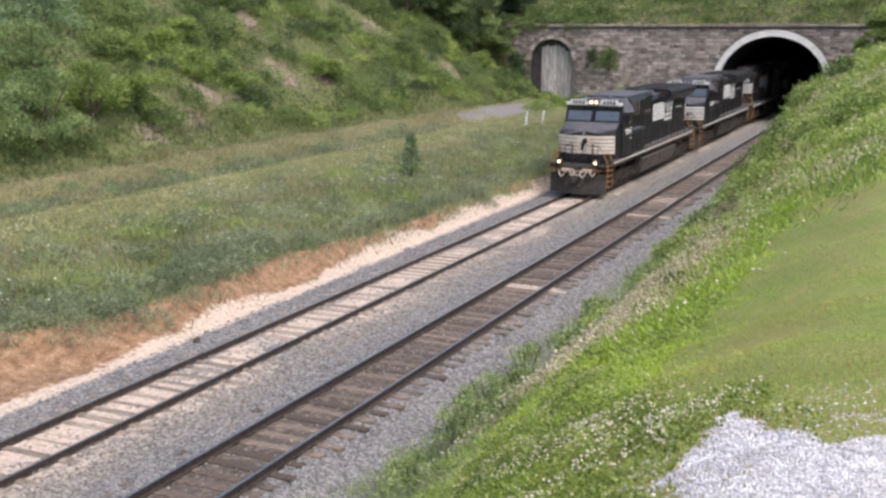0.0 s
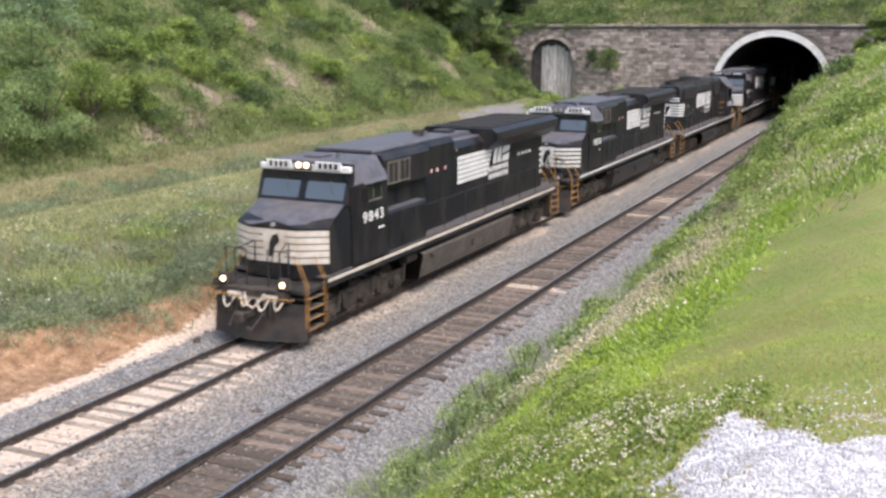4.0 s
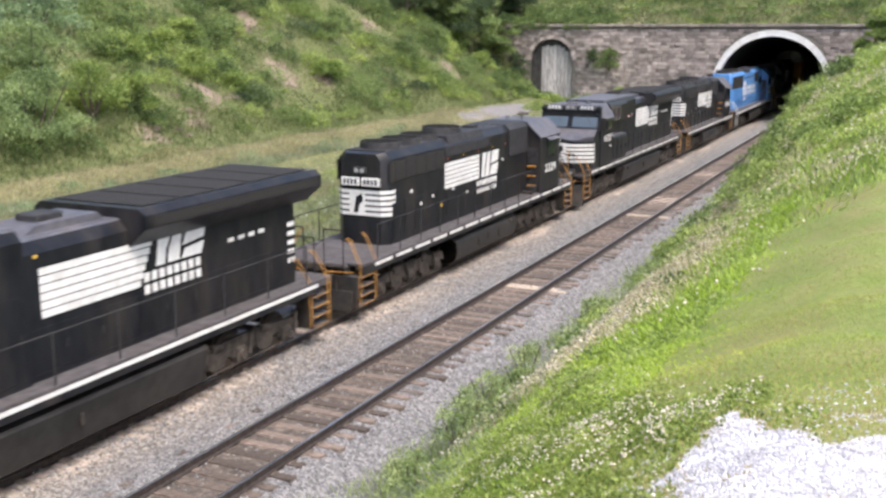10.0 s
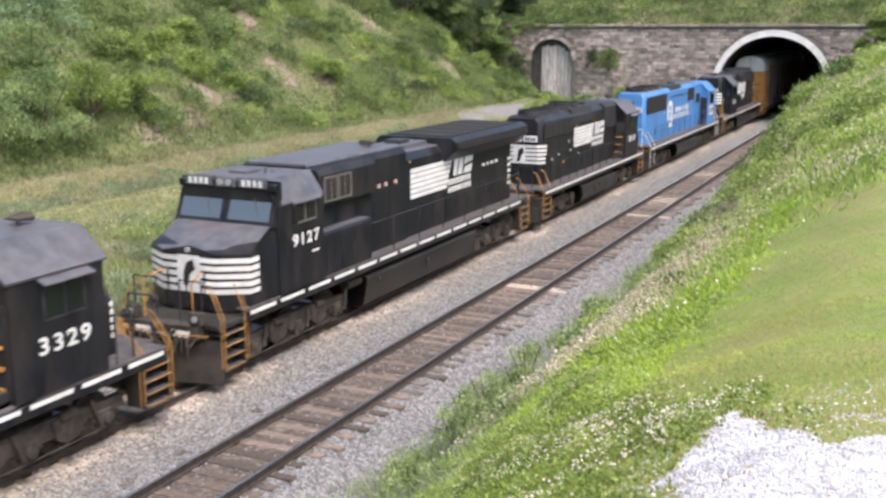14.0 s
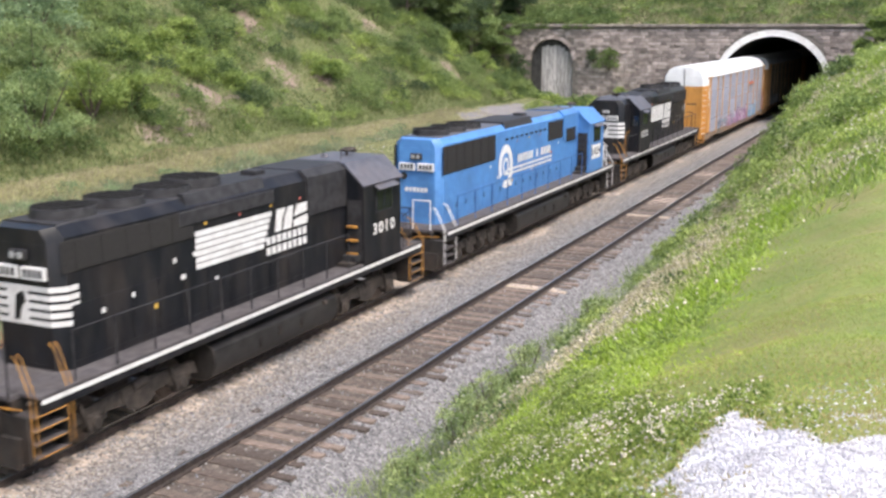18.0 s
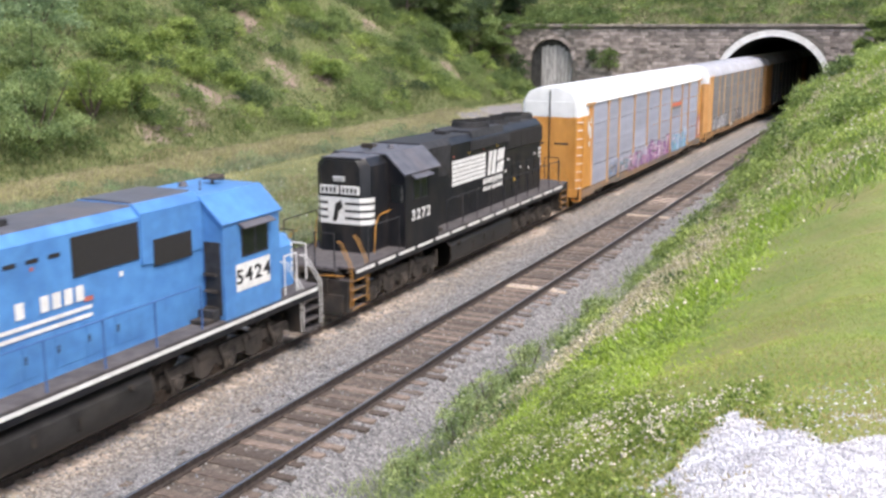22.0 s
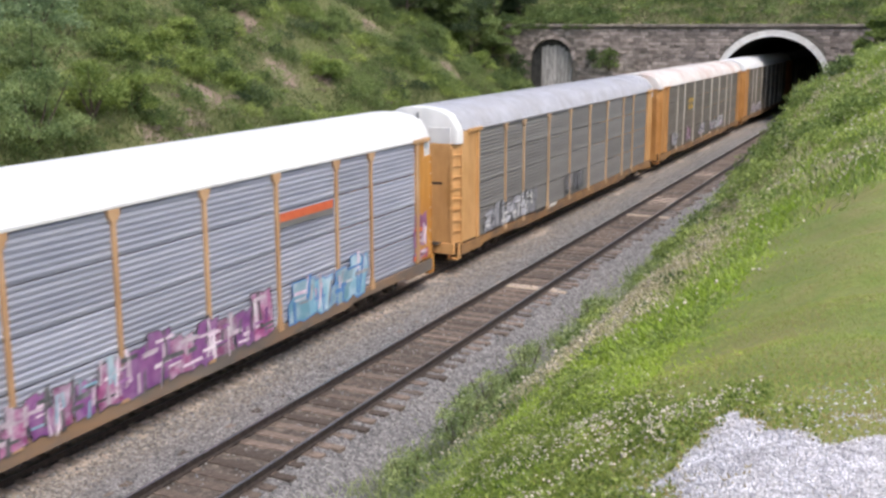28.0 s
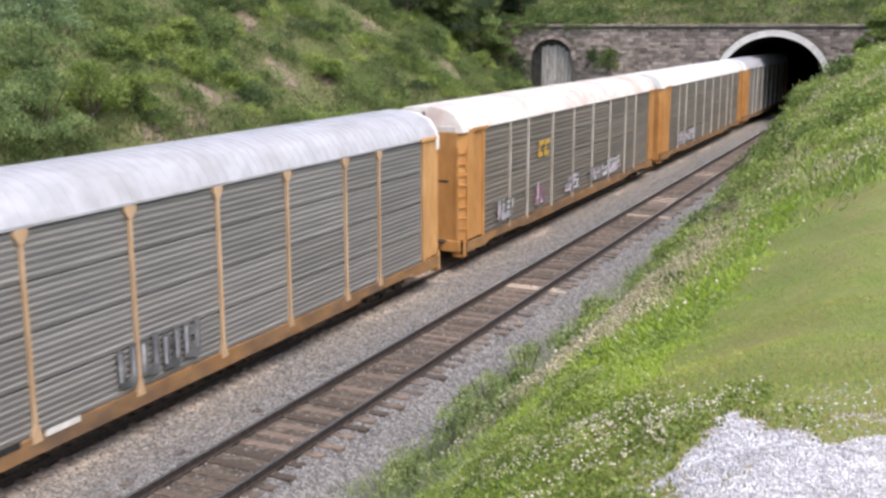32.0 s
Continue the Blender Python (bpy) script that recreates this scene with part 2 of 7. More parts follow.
def chips_at(x, y):
    """Where the white gravel lies on top of the bank."""
    c = wob(x, y, 1.1, 3) * 0.10 + wob(x, y, 3.1, 5) * 0.08 + wob(x, y, 7.3, 1) * 0.05
    top = np.interp(x, [10.7, 10.85, 11.0, 11.22, 11.45, 11.75, 13], [6.5, 6.3, 5.85, 5.5, 5.1, 5.2, 5.6])
    thin = 0.55 * sstep(11.35, 11.5, x) * sstep(5.35, 5.5, y + c) * (1 - sstep(5.65, 5.85, y + c)) * (wob(x, y, 4.3, 2) > 0.0)
    return np.maximum(sstep(10.62, 10.92, x + c) * (1 - sstep(-0.15, 0.12, y - top + 1.3 * c)), thin) * sstep(-14, -12, y) * (1 - sstep(17, 18, x))


def bare_at(x, y):
    """Slips of bare earth on the hillside."""
    w = 0.3 * wob(x, y, 0.7, 4)
    return sum(np.exp(-((x - a) / rx) ** 2 - ((y - b) / ry) ** 2 + w) for a, b, rx, ry in ((-29.4, 62, 1.7, 2.2), (-26.6, 59, .6, 1.4), (-27.4, 51.3, 1.2, 1.8), (-25.9, 48, 1.0, 1.8), (-24.9, 43, .8, 2.0), (-33.3, 63.2, .9, 1.6), (-32, 63.7, .7, 1.3), (-27.9, 65.6, 1.1, .7), (-32.3, 79.5, 1.0, 1.6), (-34.4, 82.2, 1.0, 2.0), (-27.5, 86, .8, 1.6))) * 0.7


def axis(parts):
    out = [parts[0][0]]
    for a, b, d in parts:
        n = max(1, int(round((b - a) / d)))
        out += list(np.linspace(a, b, n + 1)[1:])
    return np.array(out)


gx = axis([(-1500, -200, 130), (-200, -60, 10), (-60, -27, 1.0), (-27, -10.6, 0.5), (-10.6, -1.8, 0.2), (-1.8, -0.6, 0.08), (-0.6, 0.6, 0.2), (0.6, 1.6, 0.1), (1.6, 3.2, 0.2), (3.2, 8.4, 0.3), (8.4, 10.4, 0.15), (10.4, 12.4, 0.08), (12.4, 14, 0.2), (14, 40, 2), (40, 200, 16), (200, 1500, 130)])
gy = axis([(-1500, -250, 125), (-250, -20, 5), (-20, 3, 1), (3, 7, 0.09), (7, 20, 0.25), (20, 40, 0.4), (40, PORTAL - 0.1, 0.62), (PORTAL - 0.1, PORTAL + 0.45, 0.55), (PORTAL + 0.45, 120, 1), (120, 200, 5), (200, 1500, 130)])
XX, YY = np.meshgrid(gx, gy)
ZZ = ground_z(XX, YY)
nx = len(gx)
V = np.c_[XX.ravel(), YY.ravel(), ZZ.ravel()]
ii, jj = np.meshgrid(np.arange(nx - 1), np.arange(len(gy) - 1))
a = (jj * nx + ii).ravel()
F4 = np.c_[a, a + 1, a + nx + 1, a + nx]
cxm, cym = (gx[ii] + gx[ii + 1]).ravel() / 2, (gy[jj] + gy[jj + 1]).ravel() / 2
# open where the portal wall stands
F4 = F4[~((cym > PORTAL - 0.1) & (cym < PORTAL + 0.45) & (cxm > -27.5) & (cxm < 7.0))]


def ground_material():
    m = bpy.data.materials.new("cutting_ground")
    m.use_nodes = True
    nt = m.node_tree
    N, L = nt.nodes, nt.links
    b = N["Principled BSDF"]
    b.inputs["Roughness"].default_value = 0.95
    geo = N.new("ShaderNodeNewGeometry")

    def nz(scale, detail=5, rough=0.6):
        n = N.new("ShaderNodeTexNoise")
        n.inputs["Scale"].default_value, n.inputs["Detail"].default_value, n.inputs["Roughness"].default_value = scale, detail, rough
        L.new(geo.outputs["Position"], n.inputs["Vector"])
        return n.outputs[0]

    def ramp(src, *stops):
        r = N.new("ShaderNodeValToRGB")
        e = r.color_ramp.elements
        while len(e) < len(stops):
            e.new(0.5)
        for k, (p, c) in enumerate(stops):
            e[k].position, e[k].color = p, (*c, 1)
        L.new(src, r.inputs[0])
        return r.outputs[0]

    def attr(name, edge, ns=2.2):
        t = N.new("ShaderNodeAttribute")
        t.attribute_name = name
        ad = N.new("ShaderNodeMath")
        ad.operation = "MULTIPLY_ADD"
        ad.inputs[1].default_value = edge
        L.new(nz(ns, 6, 0.7), ad.inputs[0])
        L.new(t.outputs["Fac"], ad.inputs[2])
        mr = N.new("ShaderNodeMapRange")
        mr.inputs[1].default_value, mr.inputs[2].default_value = 0.4 + edge / 2, 0.6 + edge / 2
        L.new(ad.outputs[0], mr.inputs[0])
        return mr.outputs[0]

    def mix(f, c1, c2):
        x = N.new("ShaderNodeMix")
        x.data_type = "RGBA"
        L.new(f, x.inputs[0])
        L.new(c1, x.inputs[6])
        L.new(c2, x.inputs[7])
        return x.outputs[2]

    vo = N.new("ShaderNodeTexVoronoi")
    vo.inputs["Scale"].default_value = 17
    L.new(geo.outputs["Position"], vo.inputs["Vector"])
    sp = N.new("ShaderNodeSeparateColor")
    L.new(vo.outputs["Color"], sp.inputs[0])
    big = ramp(nz(0.9, 5), (0.36, (0, 0, 0)), (0.64, (1, 1, 1)))
    grass = ramp(nz(3.5, 6), (0.3, (0.06, 0.08, 0.025)), (0.5, (0.12, 0.135, 0.05)), (0.72, (0.22, 0.20, 0.10)))
    lawn = mix(big, ramp(nz(9, 6), (0.3, (0.135, 0.185, 0.038)), (0.7, (0.23, 0.295, 0.066))), ramp(nz(7, 5), (0.3, (0.22, 0.21, 0.07)), (0.7, (0.30, 0.28, 0.11))))
    stone = ramp(sp.outputs[0], (0.0, (0.09, 0.086, 0.088)), (0.5, (0.18, 0.172, 0.176)), (1.0, (0.33, 0.315, 0.31)))
    dust = ramp(nz(8, 6, 0.7), (0.3, (0.37, 0.28, 0.225)), (0.7, (0.70, 0.58, 0.49)))
    soil = ramp(nz(3, 8, 0.75), (0.3, (0.10, 0.058, 0.033)), (0.48, (0.25, 0.145, 0.082)), (0.7, (0.43, 0.29, 0.19)))
    v2 = N.new("ShaderNodeTexVoronoi")
    v2.inputs["Scale"].default_value = 55
    L.new(geo.outputs["Position"], v2.inputs["Vector"])
    s2 = N.new("ShaderNodeSeparateColor")
    L.new(v2.outputs["Color"], s2.inputs[0])
    white = ramp(s2.outputs[1], (0.0, (0.28, 0.27, 0.28)), (0.6, (0.50, 0.49, 0.50)), (1.0, (0.70, 0.69, 0.71)))
    road = ramp(nz(6, 6), (0.3, (0.15, 0.14, 0.14)), (0.7, (0.24, 0.22, 0.222)))
    col = mix(attr("lawn", 0.5), grass, lawn)
    col = mix(attr("bare", 0.9), col, soil)
    scree = ramp(nz(3.5, 7, 0.75), (0.3, (0.14, 0.105, 0.08)), (0.5, (0.25, 0.19, 0.15)), (0.72, (0.36, 0.285, 0.235)))
    col = mix(attr("scree", 0.9, 1.5), col, scree)
    col = mix(attr("road", 0.5), col, road)
    col = mix(attr("ballast", 0.4), col, stone)
    tan = N.new("ShaderNodeAttribute")
    tan.attribute_name = "tan"
    col = mix(tan.outputs["Fac"], col, ramp(sp.outputs[0], (0.0, (0.12, 0.10, 0.085)), (0.5, (0.25, 0.21, 0.175)), (1.0, (0.44, 0.38, 0.33))))
    crib = ramp(nz(7, 6, 0.7), (0.3, (0.035, 0.028, 0.024)), (0.5, (0.10, 0.08, 0.067)), (0.72, (0.27, 0.22, 0.185)))
    col = mix(attr("crib", 0.5), col, crib)
    col = mix(attr("dust", 1.3, 6.0), col, dust)
    col = mix(attr("chips", 0.5), col, white)
    L.new(col, b.inputs["Base Color"])
    bu = N.new("ShaderNodeBump")
    bu.inputs["Strength"].default_value, bu.inputs["Distance"].default_value = 0.3, 0.03
    L.new(vo.outputs["Distance"], bu.inputs["Height"])
    L.new(bu.outputs[0], b.inputs["Normal"])
    return m


GROUND = ground_material()
me = mesh_np("ground", V, F4, GROUND, True)
x, y = V[:, 0], V[:, 1]


def put(name, w):
    me.attributes.new(name, "FLOAT", "POINT").data.foreach_set("value", np.clip(w, 0, 1).astype(np.float32))


wv = soil_edge(y)
put("ballast", sstep(-7.3, -6.9, x) * (1 - sstep(2.75, 3.25, x)) * (y < PORTAL + 0.2))
strip = sstep(-7.9, -7.2, x + 0.15 * wob(x, y, 0.5, 2)) * (1 - sstep(-7.05, -6.6, x)) * (0.8 + 0.2 * wob(x, y, 1.5, 4))
gauge = (0.66 + 0.28 * wob(x, y, 0.32, 2) + 0.16 * wob(x, y, 1.6, 7)) * np.exp(-((x - TX) / 1.05) ** 4) * (1 - 0.4 * sstep(50, 62, y))
shoulder = 0.5 * np.exp(-((x - TX - 1.35) / 0.45) ** 2) * (0.75 + 0.5 * wob(x, y, 0.4, 6))
spill = sum(k * np.exp(-((y - c) / r) ** 2) for c, r, k in ((31.9, 0.3, 1), (51.5, 2.0, 1), (62, 1.5, 1), (41, 0.8, 0.6), (21.0, 0.5, 0.55), (26.5, 0.7, 0.5)))
put("dust", np.maximum(strip, gauge + shoulder) * (1 - sstep(85, 95, y)) + 0.75 * (np.abs(x) < 1.1) * spill)
put("bare", sstep(-9.0, -8.6, x + wv) * (1 - sstep(-7.5, -7.2, x)) * (1 - 0.5 * sstep(36, 44, y)))
put("scree", bare_at(x, y))
put("road", 1.0 * np.exp(-((x + 21.7 - .03 * (y - 80)) / 1.15) ** 4) * sstep(72.5, 76, y + .8 * (x + 21)) * (1 - sstep(88, 91, y)))
put("lawn", np.maximum(sstep(8.2, 9.2, x), 0.25 * np.exp(-((x + 19.3) / 1.2) ** 2)))
put("tan", 0.6 * np.exp(-((x - TX - 1.7) / 0.9) ** 2) * (0.8 + 0.3 * wob(x, y, 0.5, 3)) * (y < PORTAL))
put("chips", chips_at(x, y))
put("crib", 0.95 * sstep(-.95, -.8, x) * (1 - sstep(.78, .95, x)) * (y < PORTAL))
ground = new("ground", me)
tagged(ground, "grassy railway cutting with ballast bed, soil bank and hillside", "ground", kind="structure")

# ---------------------------------------------------------------- the two tracks
def rail_profile(x, z):
    return [(x - .075, z - .18), (x + .075, z - .18), (x + .075, z - .16), (x + .012, z - .145), (x + .012, z - .045), (x + .036, z - .032), (x + .036, z - .006), (x + .028, z), (x - .028, z), (x - .036, z - .006), (x - .036, z - .032), (x - .012, z - .045), (x - .012, z - .145), (x - .075, z - .16)]


def rail(track, x, z):
    s = Shape()
    for y0, y1 in ((-260, 0), (0, 45), (45, 110), (110, 440)):
        s.prism("y", y0, y1, rail_profile(x, z))
    me = s.mesh("rail")
    me.materials.append(STEEL)
    me.materials.append(RAILTOP)
    for p in me.polygons:
        if p.normal.z > 0.5 and p.center.z > z - 0.012:
            p.material_index = 1
    return part("rail", me, STEEL, track)


def track(name, x, z, sunk, seed):
    rnd = random.Random(seed)
    t = empty(name)
    tagged(t, "main line track of worn steel rails on weathered wooden ties", "railway track", kind="structure")
    rail(t, x - G, z)
    rail(t, x + G, z)
    kinds = []
    for k in range(5):
        s = Shape()
        s.box(-1.3 - 0.04 * k, 1.2 + 0.06 * k, -0.115, 0.115, -0.19, 0.0, 0.012)
        for sx in (-G, G):
            s.box(sx - 0.17, sx + 0.17, -0.09, 0.09, -0.005, 0.012)
        me = s.mesh("tie")
        kinds.append(me)
    far = Shape()
    y = -8.0
    while y < 112:
        if y < 97:
            me = rnd.choice(kinds)
            if rnd.random() < 0.012 or (x > -1 and abs(y - 31.9) < 0.3):
                me = me.copy()
                me.materials.clear()
                me.materials.append(TIE_PALE)
            ob = part("tie", me, TIE if sunk == 0 else TIE_DUSTY, t)
            ob.matrix_basis = pose(x + rnd.uniform(-.08, .08), y + rnd.uniform(-.06, .06), z - 0.18 - sunk + rnd.uniform(-.025, .005), rnd.uniform(-1, 1), 0, rnd.uniform(-2.2, 2.2))
        y += 0.53
    for a, b in ((-250, -8.1), (97.2, 430)):
        y = a
        while y < b:
            far.box(x - 1.3, x + 1.3, y - .11, y + .11, z - .36, z - .18 - sunk)
            y += 0.53
    part("ties", far, TIE, t)["kind"] = "stuff"
    return t


track("track_near", 0.0, 0.0, 0.0, 3)
track("track_far", TX, TZ, -0.028, 4)

# ---------------------------------------------------------------- tunnel and portal
AX, AZ = -2.05, 2.75           # centre of the arch and its springing height


def arch(rx, rz, n=28, foot=-0.9):
    pts = [(AX - rx, foot)]
    pts += [(AX - rx * math.cos(math.pi * i / n), AZ + rz * math.sin(math.pi * i / n)) for i in range(n + 1)]
    return pts + [(AX + rx, foot)]


portal = empty("tunnel_portal")
tagged(portal, "coursed sandstone tunnel portal with a pale arch ring and coping", "tunnel portal", kind="structure")
part("arch_ring", Shape().ring(PORTAL - 0.22, PORTAL + 0.6, arch(5.28, 5.2), arch(4.78, 4.62)), CONCRETE, portal, "pale concrete ring round the tunnel mouth")
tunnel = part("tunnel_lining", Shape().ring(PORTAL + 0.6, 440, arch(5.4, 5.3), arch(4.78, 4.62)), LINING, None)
tagged(tunnel, "dark vaulted tunnel lining behind the portal", "tunnel", kind="structure")
fl = Shape()
fl.box(-7.6, 3.5, PORTAL - 0.15, 440, -1.0, -0.36)
tagged(part("tunnel_floor", fl, STONE_GREY, None), "ballast floor inside the dark tunnel", "tunnel floor", kind="structure")
# Blank added across the tracks, out of sight, to keep daylight out.
tagged(part("tunnel_cap", Shape().box(-8, 4, 440, 440.5, -1, 9), LINING, None), "added dark cap that shuts the unseen far end of the tunnel", "tunnel wall", kind="structure")

# backing wall with the two openings cut out
NX, NR, NS, NH = -22.9, 2.17, 5.0, 2.05     # the blind arch: centre, half width, springing height, rise


def backing():
    v, f = [], []
    xs = sorted(set([-28.0, 7.2] + [round(-28 + 0.25 * i, 3) for i in range(141)] + [AX - 5.25, AX + 5.25, NX - NR, NX + NR]))

    def low(x):
        z = -1.0
        if abs(x - AX) < 5.25:
            z = AZ + 5.17 * math.sqrt(max(0, 1 - ((x - AX) / 5.25) ** 2))
        if abs(x - NX) < NR:
            z = NS + NH * math.sqrt(max(0, 1 - ((x - NX) / NR) ** 2))
        return z
    s = Shape()
    for a, b in zip(xs, xs[1:]):
        if b - a < 1e-6:
            continue
        za, zb = low(a + 1e-4), low(b - 1e-4)
        p = [(a, za), (b, zb), (b, 8.22), (a, 8.22)]
        s.add([(x, yy, z) for yy in (PORTAL, PORTAL + 0.55) for x, z in p], [(0, 1, 2, 3), (7, 6, 5, 4), (0, 4, 5, 1), (3, 2, 6, 7)])
    return s


part("backing_wall", backing(), MORTAR, portal)
# Back panel whose near-black colour holds the shade of the niche.
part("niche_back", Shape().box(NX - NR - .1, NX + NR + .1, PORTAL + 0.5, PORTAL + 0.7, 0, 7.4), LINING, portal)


def clear_of(x, z, m=0.0):
    """Is this point of the wall solid stone?"""
    if z < AZ:
        a = abs(x - AX) > 5.28 + m
    else:
        a = ((x - AX) / (5.28 + m)) ** 2 + ((z - AZ) / (5.2 + m)) ** 2 > 1
    if z < NS:
        n = abs(x - NX) > NR + 0.3 + m
    else:
        n = ((x - NX) / (NR + 0.3 + m)) ** 2 + ((z - NS) / (NH + .3 + m)) ** 2 > 1
    return a and n


def stones():
    rnd = random.Random(8)
    shared = []
    for k in range(6):
        s = Shape()
        s.box(-0.5, 0.5, -0.09, 0.1, -0.5, 0.5, 0.02)
        s.v = [(px + rnd.uniform(-.012, .012), py + (rnd.uniform(-.05, .03) if py < 0 else 0), pz + rnd.uniform(-.012, .012)) for px, py, pz in s.v]
        shared.append(s.mesh("stone", False))
    rest = Shape()
    z, count = 0.2, 0
    while z < 8.2:
        h = rnd.choice((0.24, 0.3, 0.36))
        x = -27.9 + rnd.random() * 0.5
        while x < 7.0:
            w = rnd.uniform(0.35, 0.85)
            cx2, cz2 = x + w / 2, z + h / 2
            ok = all(clear_of(px, pz, -0.05) for px in (x, x + w) for pz in (z, z + h)) and cz2 + h / 2 < 8.21
            if ok and cx2 > -26.9:
                if count < 300 and cz2 > 5.2 and -12.5 < cx2 < 3.5:
                    ob = part("stone", rnd.choice(shared), MASONRY, portal)
                    ob.matrix_basis = pose(cx2, PORTAL, cz2) @ Matrix.Diagonal((w - 0.03, 1, h - 0.03, 1))
                    count += 1
                else:
                    d = rnd.uniform(-.04, .02)
                    rest.box(x + .015, x + w - .015, PORTAL - .09 + d, PORTAL + .05, z + .015, z + h - .015, 0.02)
            x += w
        z += h
    part("stones", rest, MASONRY, portal)["kind"] = "stuff"


# coping course and the voussoirs of the blind arch
rnd = random.Random(5)
x0 = -27.6
while x0 < 7.0:
    w = rnd.uniform(1.1, 1.7)
    part("coping", Shape().box(x0 + .01, x0 + w - .01, PORTAL - .3, PORTAL + .55, 8.2, 8.44 + rnd.uniform(-.02, .02), 0.03), COPING, portal)
    x0 += w
nv = 15
for i in range(nv):
    a0, a1 = math.pi * (i + .04) / nv, math.pi * (i + .96) / nv
    prof = [(NX - r * math.cos(t), NS + r2 * math.sin(t)) for r, r2, t in ((NR, NH, a0), (NR + .36, NH + .36, a0), (NR + .36, NH + .36, a1), (NR, NH, a1))]
    part("voussoir", Shape().prism("y", PORTAL - .14, PORTAL + .3, prof), MASONRY, portal)
# boarded infill of the blind arch
# Sheet across the arch: the recess's shade is put into its colour.
part("infill", Shape().box(NX - NR, NX + NR, PORTAL + .42, PORTAL + .5, 0.2, 7.0), LINING, portal, "near-black sheet standing for the shade behind the boards")
bx = NX - 1.15
while bx < NX + NR - .45:
    top = NS + NH * .88 * math.sqrt(max(0.0, 1 - ((bx + .2 - NX) / NR) ** 2)) - rnd.uniform(0.2, 0.55)
    part("board", Shape().box(bx, bx + .36, PORTAL + .33, PORTAL + .42, 0.5, top, .01), OLDWOOD, portal)
    bx += .40
stones()

# ---------------------------------------------------------------- plants and loose stones
RNG = np.random.default_rng(7)
MEADOW = leaf_mat("meadow_grass", (0.175, 0.212, 0.078), (0.430, 0.462, 0.205))
STRAW = leaf_mat("dry_grass", (0.291, 0.247, 0.160), (0.504, 0.436, 0.310))
GREYWEED = leaf_mat("grey_green_weeds", (0.159, 0.201, 0.117), (0.398, 0.440, 0.276))
BRIGHT = leaf_mat("bright_young_grass", (0.235, 0.370, 0.036), (0.500, 0.640, 0.092))
SHRUB = leaf_mat("shrub_leaves", (0.073, 0.121, 0.038), (0.286, 0.370, 0.129))
SHRUB_LIGHT = leaf_mat("light_shrub_leaves", (0.123, 0.190, 0.045), (0.414, 0.504, 0.146))
WILLOW = leaf_mat("grey_willow_leaves", (0.112, 0.185, 0.095), (0.347, 0.459, 0.241))
DARKLEAF = leaf_mat("dark_tree_leaves", (0.036, 0.066, 0.031), (0.126, 0.174, 0.074))
BRUSH = leaf_mat("dead_brush", (0.200, 0.155, 0.135), (0.430, 0.345, 0.300))
BANKWEED = leaf_mat("bank_weeds", (0.179, 0.263, 0.071), (0.489, 0.580, 0.169))
PALEWEED = leaf_mat("pale_weed_heads", (0.437, 0.397, 0.243), (0.766, 0.688, 0.463))
LAWNBLADE = leaf_mat("mown_grass", (0.237, 0.325, 0.061), (0.473, 0.550, 0.143))
LAWNDRY = leaf_mat("yellowing_mown_grass", (0.324, 0.254, 0.103), (0.540, 0.454, 0.205))
CLOVER = leaf_mat("clover_leaves", (0.105, 0.165, 0.036), (0.330, 0.400, 0.090))
HEADS = mat("cream_clover_heads", (0.54, 0.46, 0.39), (0.78, 0.71, 0.61), 40, 0.8, 0, 0.1, None, None, 1, 0, 0.3)
PETAL = mat("white_clover_heads", (0.62, 0.56, 0.52), (0.82, 0.78, 0.72), 30, 0.8, 0, 0.1, None, None, 1, 0, 0.15)
BERM = leaf_mat("pale_berm_grass", (0.318, 0.313, 0.148), (0.604, 0.567, 0.307))
HILLGRASS = leaf_mat("rank_hill_grass", (0.098, 0.132, 0.046), (0.247, 0.293, 0.115))
SPRUCE = leaf_mat("spruce_needles", (0.064, 0.129, 0.065), (0.178, 0.272, 0.130))
BUSH = leaf_mat("broad_bush_leaves", (0.121, 0.189, 0.072), (0.363, 0.451, 0.185))
FEATHER = leaf_mat("feathery_weed_leaves", (0.185, 0.265, 0.095), (0.440, 0.520, 0.215))
BARK = mat("bark", (0.07, 0.05, 0.04), (0.14, 0.11, 0.085), 6, 0.95, 0, 0.5)


def unit(v):
    return v / np.maximum(np.linalg.norm(v, axis=1, keepdims=True), 1e-9)


def kites(base, d, length, width, droop=0.0):
    """Blade or leaf shaped quads. Returns points and faces."""
    n = len(base)
    length, width = np.broadcast_to(length, n)[:, None], np.broadcast_to(width, n)[:, None]
    side = unit(np.cross(d, unit(RNG.normal(size=(n, 3)))))
    mid = base + d * length * 0.45
    tip = base + d * length
    tip[:, 2] -= (droop * length)[:, 0] * RNG.random(n)
    v = np.stack([base, mid + side * width / 2, tip, mid - side * width / 2], 1).reshape(-1, 3)
    return v, np.arange(4 * n).reshape(n, 4)


def upward(n, spread):
    d = RNG.normal(size=(n, 3)) * spread
    d[:, 2] = np.abs(d[:, 2]) * 0.3 + 1
    return unit(d)


def spread_over(x0, x1, y0, y1, n, keep=None):
    x, y = RNG.uniform(x0, x1, n), RNG.uniform(y0, y1, n)
    if keep is not None:
        k = RNG.random(n) < keep(x, y)
        x, y = x[k], y[k]
    return np.c_[x, y, ground_z(x, y) - 0.02]


def stuff(name, v, f, material, label, category):
    return tagged(new(name, mesh_np(name, v, f, material)), label, category, kind="stuff")


